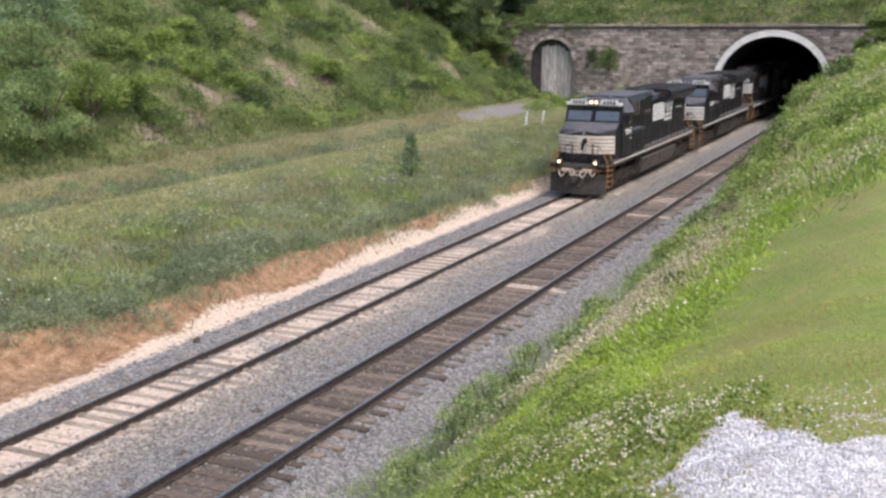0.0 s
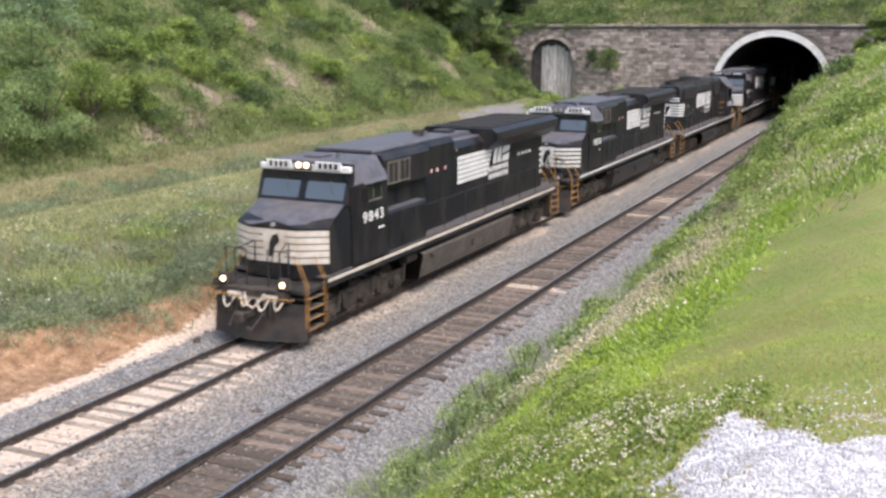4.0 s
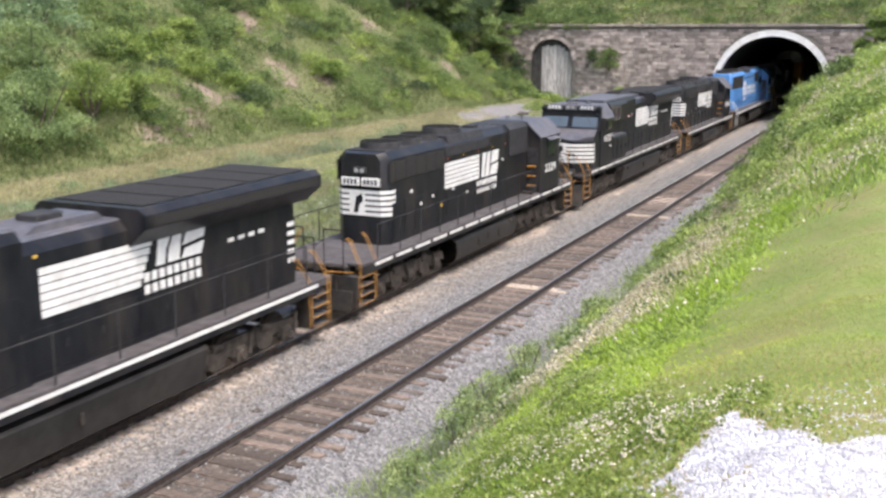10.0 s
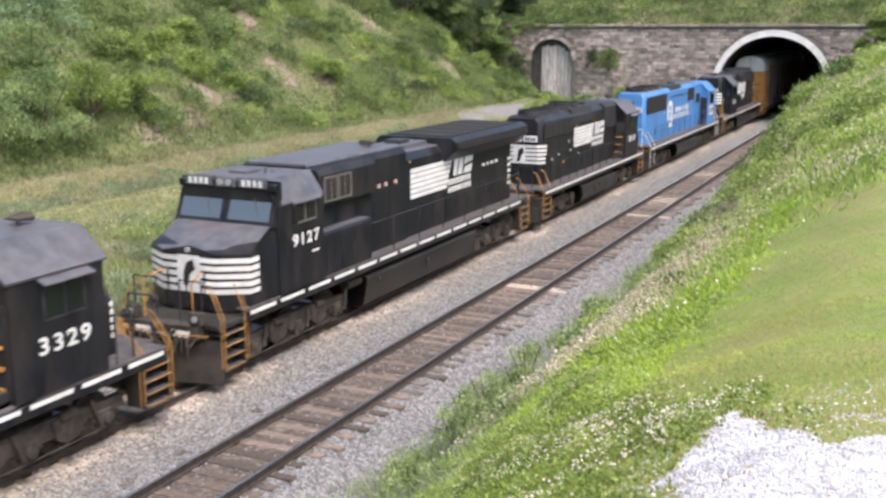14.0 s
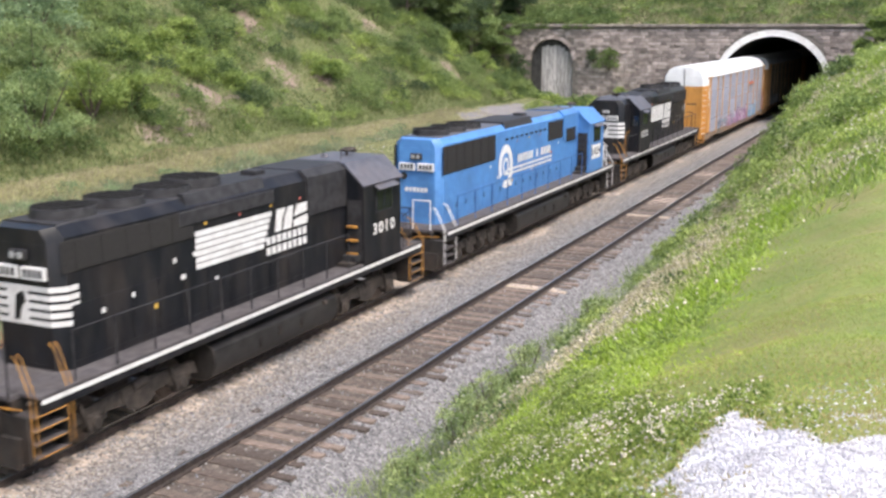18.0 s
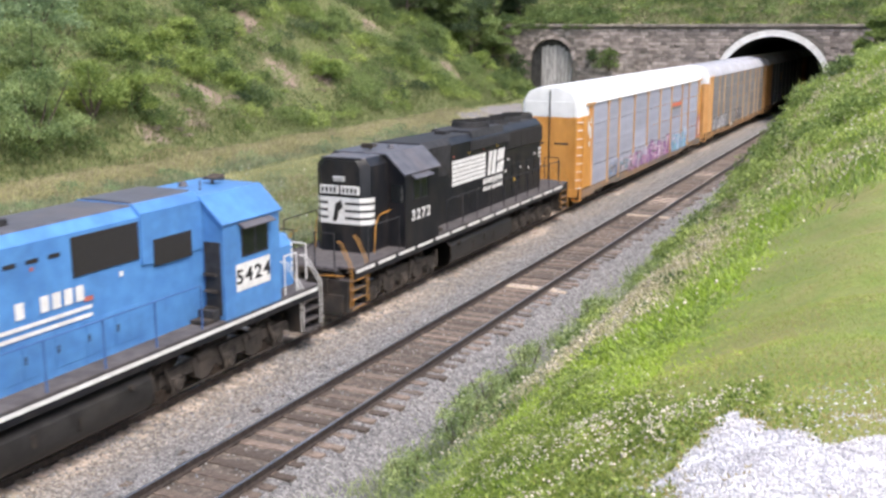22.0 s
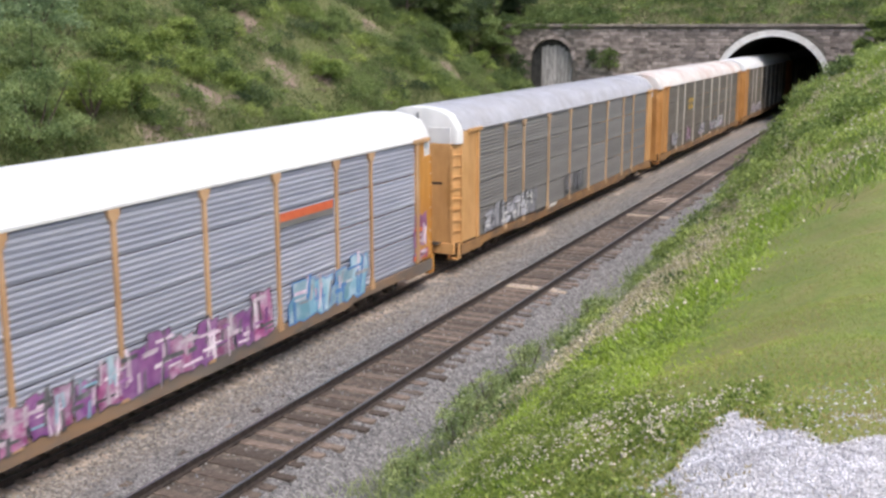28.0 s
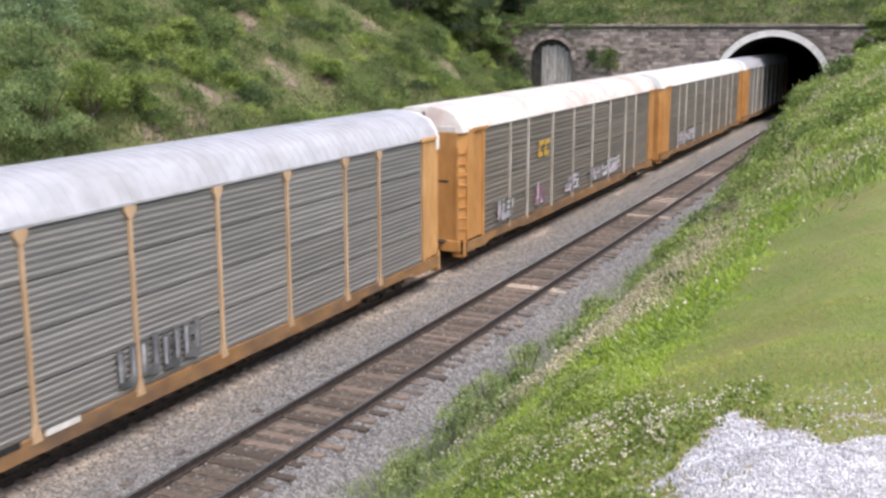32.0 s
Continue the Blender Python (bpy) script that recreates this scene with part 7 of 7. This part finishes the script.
def car_carrier(panel, post_mat, end_mat, roof_mat, end_roof, posts, ribs, label, seed, rows=4, thin=False):
    Lc, h = 28.9, 14.45
    rnd = random.Random(seed)
    T = empty("car_carrier")
    tagged(T, label, "rail car", "car carriers of the train")
    P = lambda n, s, m, lb="": part(n, s, m, T, lb)
    ZB, ZT = 0.90, 4.86
    ZH = 4.30 if seed == 1 else 4.46 if seed == 2 else 4.80          # lower edge of the roof's ends
    a0, a1 = 2.7, Lc - 2.35
    # underframe and sills
    P("underframe", Shape().box(-1.2, 1.2, 1.3 - h, Lc - 1.3 - h, .78, 1.0, .02), GRIME)
    for sx in (-1, 1):
        X = sx * 1.47
        sill = Shape().prism("x", min(X, X + sx * .08), max(X, X + sx * .08), [(1.2 - h, .56), (2.9 - h, .56), (3.2 - h, .66), (6.4 - h, .66), (6.8 - h, .56), (Lc - 6.8 - h, .56), (Lc - 6.4 - h, .66), (Lc - 3.2 - h, .66), (Lc - 2.9 - h, .56), (Lc - 1.2 - h, .56), (Lc - 1.2 - h, .92), (1.2 - h, .92)])
        P("side_sill", sill, SILL if seed > 1 else GREYSILL, "scuffed side sill")
    P("inner_deck", Shape().box(-1.4, 1.4, 1.5 - h, Lc - 1.5 - h, 1.0, 1.04), GRIME)
    P("middle_deck", Shape().box(-1.4, 1.4, 1.5 - h, Lc - 1.5 - h, 2.9, 2.96), GRIME)
    # side panels between the posts
    me = corrugated(ribs).mesh("side_panel", False)
    me.materials.append(panel)
    edges = [a0] + posts + [a1]
    for sx in (-1, 1):
        for a, b in zip(edges, edges[1:]):
            for k in range(rows):
                hh = (ZT - ZB - .06) / rows
                ob = part("side_panel", me, panel, T)
                ob.matrix_basis = pose(sx * 1.48, (a if sx > 0 else b) - h, ZB + .04 + hh * k, 0, 0, 0 if sx > 0 else 180) @ Matrix.Diagonal((1, b - a, hh - .035, 1))
        for p in posts + ([] if thin else []):
            w = .035 if thin else .06 if seed == 1 else .05
            X = sx * 1.49
            s = Shape().box(min(X, X + sx * .075), max(X, X + sx * .075), p - w - h, p + w - h, ZB - .1, ZT - .02, .012)
            if not thin:
                s.prism("x", min(X, X + sx * .08), max(X, X + sx * .08), [(p - w - h, ZT - .3), (p + w - h, ZT - .3), (p + .17 - h, ZT - .12), (p + .17 - h, ZT - .02), (p - .17 - h, ZT - .02), (p - .17 - h, ZT - .12)])
                s.prism("x", min(X, X + sx * .08), max(X, X + sx * .08), [(p - .13 - h, ZB - .1), (p + .13 - h, ZB - .1), (p + w - h, ZB + .25), (p - w - h, ZB + .25)])
            P("side_post", s, post_mat)
        P("top_rail", Shape().box(min(sx * 1.46, sx * 1.56), max(sx * 1.46, sx * 1.56), 2.0 - h, Lc - 2.0 - h, ZT - .02, ZT + .07, .015), roof_mat)
    # roof: curved shell with ribs
    prof = [(-1.54, ZT + .05), (-1.45, 5.12), (-1.2, 5.45), (-.8, 5.62), (-.3, 5.70), (.3, 5.70), (.8, 5.62), (1.2, 5.45), (1.45, 5.12), (1.54, ZT + .05)]
    inner = [(x * .97, z - .04) for x, z in prof]
    roof = P("roof", Shape().ring((2.2 if seed == 1 else 1.32) - h, Lc - (1.85 if seed == 1 else 1.32) - h, prof, inner), roof_mat, "curved sheet metal roof")
    rs = Shape()
    y = 2.6
    while y < Lc - 2.4:
        rs.ring(y - h, y + .05 - h, [(x * 1.004, z + .009) for x, z in prof], prof)
        y += .32
    if seed != 1:
        part("roof_ribs", rs, roof_mat, roof)["kind"] = "stuff"
    # ends: doors, corner posts, ladders, rounded hoods
    for sy in (1, -1):
        Y = lambda d: sy * ((d - .32 if .7 < d < 1.7 else d - .35 if sy < 0 and 1.7 < d < 3.3 else d) - h)
        lo = lambda a, b: (min(Y(a), Y(b)), max(Y(a), Y(b)))
        for sx in (-1, 1):
            door = P("end_door", Shape().box(min(sx * .012, sx * 1.26), max(sx * .012, sx * 1.26), *lo(1.22, 1.30), 1.0, ZH, .02), end_mat, "orange folding end door")
            part("door_slot", Shape().box(min(sx * .25, sx * .92), max(sx * .25, sx * .92), *lo(1.212, 1.222), 3.05, 3.13), ROOFBLACK, door)
            part("door_seam", Shape().box(min(sx * .02, sx * .032), max(sx * .02, sx * .032), *lo(1.19, 1.22), 1.05, 5.5), GRIME, door)
            w = P("end_wall", Shape().add([(sx * x, Y(d), z) for z in (1.0, ZH + .04) for x, d in ((1.26, 1.22), (1.52, 1.62), (1.52, 2.7), (1.44, 2.7), (1.44, 1.66), (1.22, 1.3))], [(0, 1, 7, 6), (1, 2, 8, 7), (2, 3, 9, 8), (3, 4, 10, 9), (4, 5, 11, 10), (5, 0, 6, 11), (0, 5, 4, 3, 2, 1), (6, 7, 8, 9, 10, 11)]), end_mat)
            part("upper_wall", Shape().add([(sx * x, Y(d), z) for z in (ZH + .04, ZT + .02) for x, d in (((1.525, 2.1), (1.525, 2.7), (1.44, 2.7), (1.44, 2.1)) if seed == 1 else ((1.525, 1.64), (1.525, 2.7), (1.44, 2.7), (1.44, 1.64)))], [(0, 1, 5, 4), (1, 2, 6, 5), (2, 3, 7, 6), (3, 0, 4, 7), (0, 3, 2, 1), (4, 5, 6, 7)]), end_mat, w)
            part("end_post", Shape().box(min(sx * 1.5, sx * 1.575), max(sx * 1.5, sx * 1.575), *lo(2.5, 2.7), .95, ZT + .02, .015), end_mat if seed > 1 else post_mat, w)
            part("lintel", Shape().box(min(sx * 1.44, sx * 1.60), max(sx * 1.44, sx * 1.60), *lo(1.75, 2.9), ZT - .06, ZT + .07, .015), end_mat if seed > 1 else post_mat, w)
            part("corner_post", Shape().box(min(sx * 1.2, sx * 1.3), max(sx * 1.2, sx * 1.3), *lo(1.18, 1.26), .7, 4.32, .015), end_mat, w)
            lad = part("ladder", Shape().tube([(sx * 1.32, Y(1.2), .95), (sx * 1.32, Y(1.2), 4.3)], .022).tube([(sx * 1.52, Y(1.53), .95), (sx * 1.52, Y(1.53), 4.3)], .022), end_mat, w)
            for k in range(9):
                z = 1.05 + .38 * k
                part("rung", Shape().tube([(sx * 1.32, Y(1.2), z), (sx * 1.52, Y(1.53), z)], .02), WHITE if seed == 1 else end_mat, lad)
            part("foot_step", Shape().box(min(sx * 1.1, sx * 1.5), max(sx * 1.1, sx * 1.5), *lo(1.25, 1.6), .42, .47, .01).box(min(sx * 1.1, sx * 1.13), max(sx * 1.1, sx * 1.13), *lo(1.3, 1.5), .42, 1.0).box(min(sx * 1.47, sx * 1.5), max(sx * 1.47, sx * 1.5), *lo(1.3, 1.5), .42, 1.0), end_mat, w)
        # rounded end of the roof
        s = Shape()
        rings = []
        for d, k, zz in ((1.24, .82, -.2), (1.26, .86, -.04), (1.5, .93, -.01), (2.25, .985, 0)) if seed == 1 else ((1.24, .92, -.14), (1.27, .95, -.03), (1.45, .98, 0), (1.66, .99, 0)):
            rings.append([(-1.545 * k, Y(d), ZH)] + [(x * k, Y(d), max(ZH, z + zz)) for x, z in prof] + [(1.545 * k, Y(d), ZH)])
        m = len(prof) + 2
        vv = [p for r in rings for p in r]
        ff = [tuple(range(m))]
        for r in range(len(rings) - 1):
            ff += [(r * m + i, r * m + i + 1, (r + 1) * m + i + 1, (r + 1) * m + i) for i in range(m - 1)]
        s.add(vv, ff)
        s.box(-1.24, 1.24, *lo(1.225, 1.3), ZH + .01, 5.02, .02)
        P("end_hood", s, end_roof, "rounded sheet metal roof end")
        P("brake_platform", Shape().box(-.9, .9, *lo(.8, 1.22), .98, 1.02, .01), GRIME)
        P("end_sill", Shape().box(-1.4, 1.4, *lo(1.15, 1.3), .62, 1.0, .02), end_mat)
        coupler(T, Y(.05), sy)
        truck(T, Y(4.3), (-.89, .89), .42, 1.05)
    return T, Lc

# ---------------------------------------------------------------- the train put together
train = []


def couple(built, s0, turned=False):
    T, Lc = built
    train.append((T, s0 + Lc / 2, turned))
    return T


couple(wide_cab_loco("9843", "white", CREAM, DUSTTANK, True, True, "black wide-nosed diesel locomotive with lit headlights leading the train"), -61.4)
couple(wide_cab_loco("9836", "white", WHITE, DARKTANK, False, True, "black wide-nosed diesel locomotive with white nose stripes and cab visor"), -39.1)
couple(hood_loco("3329", 20.98, True, False, BLACK, WHITE, DARKTANK, YELLOW, "six", "black six-axle hood diesel running with its long hood first", (4.9, 6.3, 7.7), "square", (1.6, 2.7, 5.1, 3.6), 8.3), -16.7, True)
couple(wide_cab_loco("9127", "black", WHITE, DARKTANK, False, False, "black wide-nosed diesel locomotive with an all-black cab top"), 4.3)
couple(hood_loco("3010", 18.03, False, False, BLACK, WHITE, DARKTANK, YELLOW, "four", "black four-axle hood diesel running with its long hood first", (3.4, 4.9, 6.5), "slant", (1.3, 2.4, 4.7, 2.2), 6.7), 26.75, True)
couple(hood_loco("5424", 21.85, True, False, BLUE, WHITE, DARKTANK, WHITE, "long", "bright blue six-axle hood diesel with a white ring emblem", (2.9, 4.3, 5.7), "ring", (1.0, 2.75, 5.05, 1.75), 14.1), 44.85, True)
couple(hood_loco("3272", 20.98, True, True, BLACK, WHITE, DARKTANK, YELLOW, "six", "black hood diesel with a tall short hood, coupled to car carriers", (3.4, 4.8, 6.2), "square", (2.8, 4.15, 6.6, 2.65), 8.9), 66.75)

POSTS = [5.3, 7.25, 10.2, 13.05, 15.95, 18.8, 21.7, 23.65]
c1 = couple(car_carrier(PANEL_SILVER, SALMON, ORANGE, ROOF_WHITE, ROOF_WHITE, POSTS, 7, "silver-blue panelled car carrier with white roof and graffiti", 1), 87.7)
c2 = couple(car_carrier(PANEL_GREY, TAN, PEACH, ROOF_ZINC, ROOF_WHITE, POSTS, 7, "grey corrugated car carrier with tan posts and zinc roof", 2), 116.6)
c3 = couple(car_carrier(PANEL_BROWN, BONE, OCHRE, ROOF_RUST, ROOF_RUST, POSTS, 5, "brown-grey car carrier with thin posts and streaked white roof", 3, 4, True), 145.5)
c4 = couple(car_carrier(PANEL_BROWN, BONE, OCHRE, ROOF_WHITE, ROOF_WHITE, POSTS, 5, "dull brown-grey car carrier with orange ends", 4, 4, True), 174.4)
couple(car_carrier(PANEL_GREY, BONE, OCHRE, ROOF_ZINC, ROOF_WHITE, POSTS, 5, "grey car carrier following in the tunnel mouth", 5, 4, True), 203.3)

# what is sprayed and painted on the carriers' near sides
H = 14.45
rg = random.Random(21)
VIOLET = mat("violet_graffiti", (0.22, 0.07, 0.26), (0.36, 0.15, 0.36), 3, 0.6, 0, 0.02, 20, (0.5, 0.4, 0.55), 1.6, 0.5, 0.3)
PALE = mat("pinkish_white_graffiti", (0.60, 0.48, 0.58), (0.78, 0.70, 0.76), 3, 0.6, 0, 0.02, 20, (0.45, 0.2, 0.38), 1.8, 0.5, 0.3)
spray(rg, c1, 1.567, 9.2 - H, 12.9 - H, .82, 1.95, 6, (PINK, VIOLET, PINK), (PALE, CHARCOAL, TEAL, PALE, CHARCOAL), "magenta sprayed lettering")
spray(rg, c1, 1.567, 12.9 - H, 18.4 - H, .82, 2.2, 7, (PINK, PINK, VIOLET), (PALE, PALE, VIOLET, CHARCOAL), "magenta and white sprayed lettering")
spray(rg, c1, 1.567, 19.2 - H, 23.3 - H, .82, 2.3, 4, (TEAL,), (PALE, CHROME, BLUE), "pale blue sprayed lettering")
spray(rg, c1, 1.567, 5.5 - H, 7.0 - H, 1.05, 1.75, 2, (CHROME,), (CHARCOAL, BLUE), "grey-blue sprayed lettering")
spray(rg, c1, 1.567, 7.5 - H, 9.0 - H, 1.05, 1.8, 2, (CHARCOAL, VIOLET), (TEAL, PALE), "dark sprayed lettering")
for k, (dy, z0, z1) in enumerate(((2.05, 3.4, 4.2), (2.35, 3.15, 3.9), (2.2, 2.85, 3.15), (2.5, 3.9, 4.25))):
    part("paint_patch", flat(1.522, [(dy - H + .16 * math.cos(t) * rg.uniform(.6, 1.2), (z0 + z1) / 2 + (z1 - z0) / 2 * math.sin(t) * rg.uniform(.7, 1)) for t in [i * .6283 for i in range(10)]], .004 + .001 * k), WHITE, c1, "white paint patch")
spray(rg, c1, 1.53, 26.45 - H, 27.3 - H, 1.5, 2.6, 1, (PINK,), (SIGNRED, PALE, VIOLET), "magenta sprayed tag on the orange end")
spray(rg, c1, 1.53, 26.4 - H, 27.35 - H, 1.05, 1.5, 2, (SIGNRED,), (PALE, PINK), "red sprayed tag on the orange end")
decal("sign_stripe", c1, 1.53, 18.92 - H, 21.5 - H, 3.58, 3.80, SIGNRED, 0, "orange-red stripe")
decal("sign_plate", c1, 1.528, 18.92 - H, 21.5 - H, 3.42, 3.62, PANEL_GREY)
spray(rg, c2, 1.567, 3.4 - H, 8.6 - H, 1.0, 2.0, 6, (CHROME,), (CHARCOAL, WHITE, CHROME, CHARCOAL), "silver and black sprayed lettering")
for k in range(4):
    # four tall bent marks: two uprights joined below or above, with a pale core
    q, z = 12.4 - H + .7 * k, 1.06 + .05 * (k % 2)
    up = .14 if k in (0, 1) else .62
    mark = part("graffiti_mark", flat(1.567, [(q, z + .1), (q + .5, z), (q + .56, z + .2), (q + .56, z + .92), (q + .36, z + .95), (q + .36, z + .22 + up * .3), (q + .2, z + .2), (q + .2, z + .86), (q - .02, z + .9)], .006), CHARCOAL, c2, "charcoal sprayed mark")
    part("graffiti_stroke", flat(1.573, [(q + .05, z + .2), (q + .11, z + .18), (q + .12, z + .78), (q + .05, z + .8)], .003), CHROME, mark)
    part("graffiti_stroke", flat(1.573, [(q + .43, z + .24), (q + .49, z + .22), (q + .5, z + .84), (q + .43, z + .86)], .003), CHROME, mark)
    if k > 1:
        part("graffiti_bar", flat(1.5675, [(q + .1, z + up - .08), (q + .45, z + up - .04), (q + .45, z + up + .12), (q + .1, z + up + .1)], .007), CHARCOAL, mark)
decal("sign_plate", c2, 1.552, 10.4 - H, 11.3 - H, .84, .97, WHITE)
decal("sign_plate", c2, 1.552, 8.6 - H, 9.8 - H, .84, .97, ROOFBLACK)
for k, (a, b) in enumerate(((4.9, 6.4), (9.0, 10.2), (12.9, 14.6), (16.6, 21.4))):
    spray(rg, c3, 1.567, a - H - .9, b - H - .9, 1.15, 2.1, 2, (CHROME,) if k != 1 else (PINK,), (PALE, CHARCOAL, PANEL_BROWN), "pale sprayed lettering")
for k in range(2):
    # two slanting amber marks on the bare panels
    q = 8.3 + .72 * k - H
    part("emblem_mark", flat(1.568, [(q, 3.15), (q + .56, 3.15), (q + .62, 3.32), (q + .24, 3.34), (q + .28, 3.62), (q + .66, 3.64), (q + .72, 3.82), (q + .14, 3.82)], .006), AMBER, c3, "amber emblem mark")
spray(rg, c4, 1.567, 5 - H, 10 - H, 1.1, 1.9, 5, (CHROME,), (CHARCOAL, PALE), "pale sprayed lettering")


def travel(t):
    """Metres that the train has gone since the middle of the clip."""
    u = (t - 16) / 16
    return 6.9932 * (t - 16) + 1.8016 * u * u + 0.3811 * u ** 3 - 0.8178 * u ** 4


def motions():
    turned = {T: r for T, s, r in train}
    for T, s, r in train:
        walk(T, [(float(t), pose(TX, s - travel(t), TZ, 0, 0, 180 if r else 0)) for t in range(0, 33)])
    for ob, y, rad in spinners:
        sign = -1 if turned[ob.parent] else 1
        n = 320 if rad > 0.5 else 480
        rows = []
        for k in range(n + 1):
            t = 32.0 * k / n
            rows.append((t, pose(0, y, rad, sign * math.degrees(travel(t) / rad))))
        walk(ob, rows)


motions()
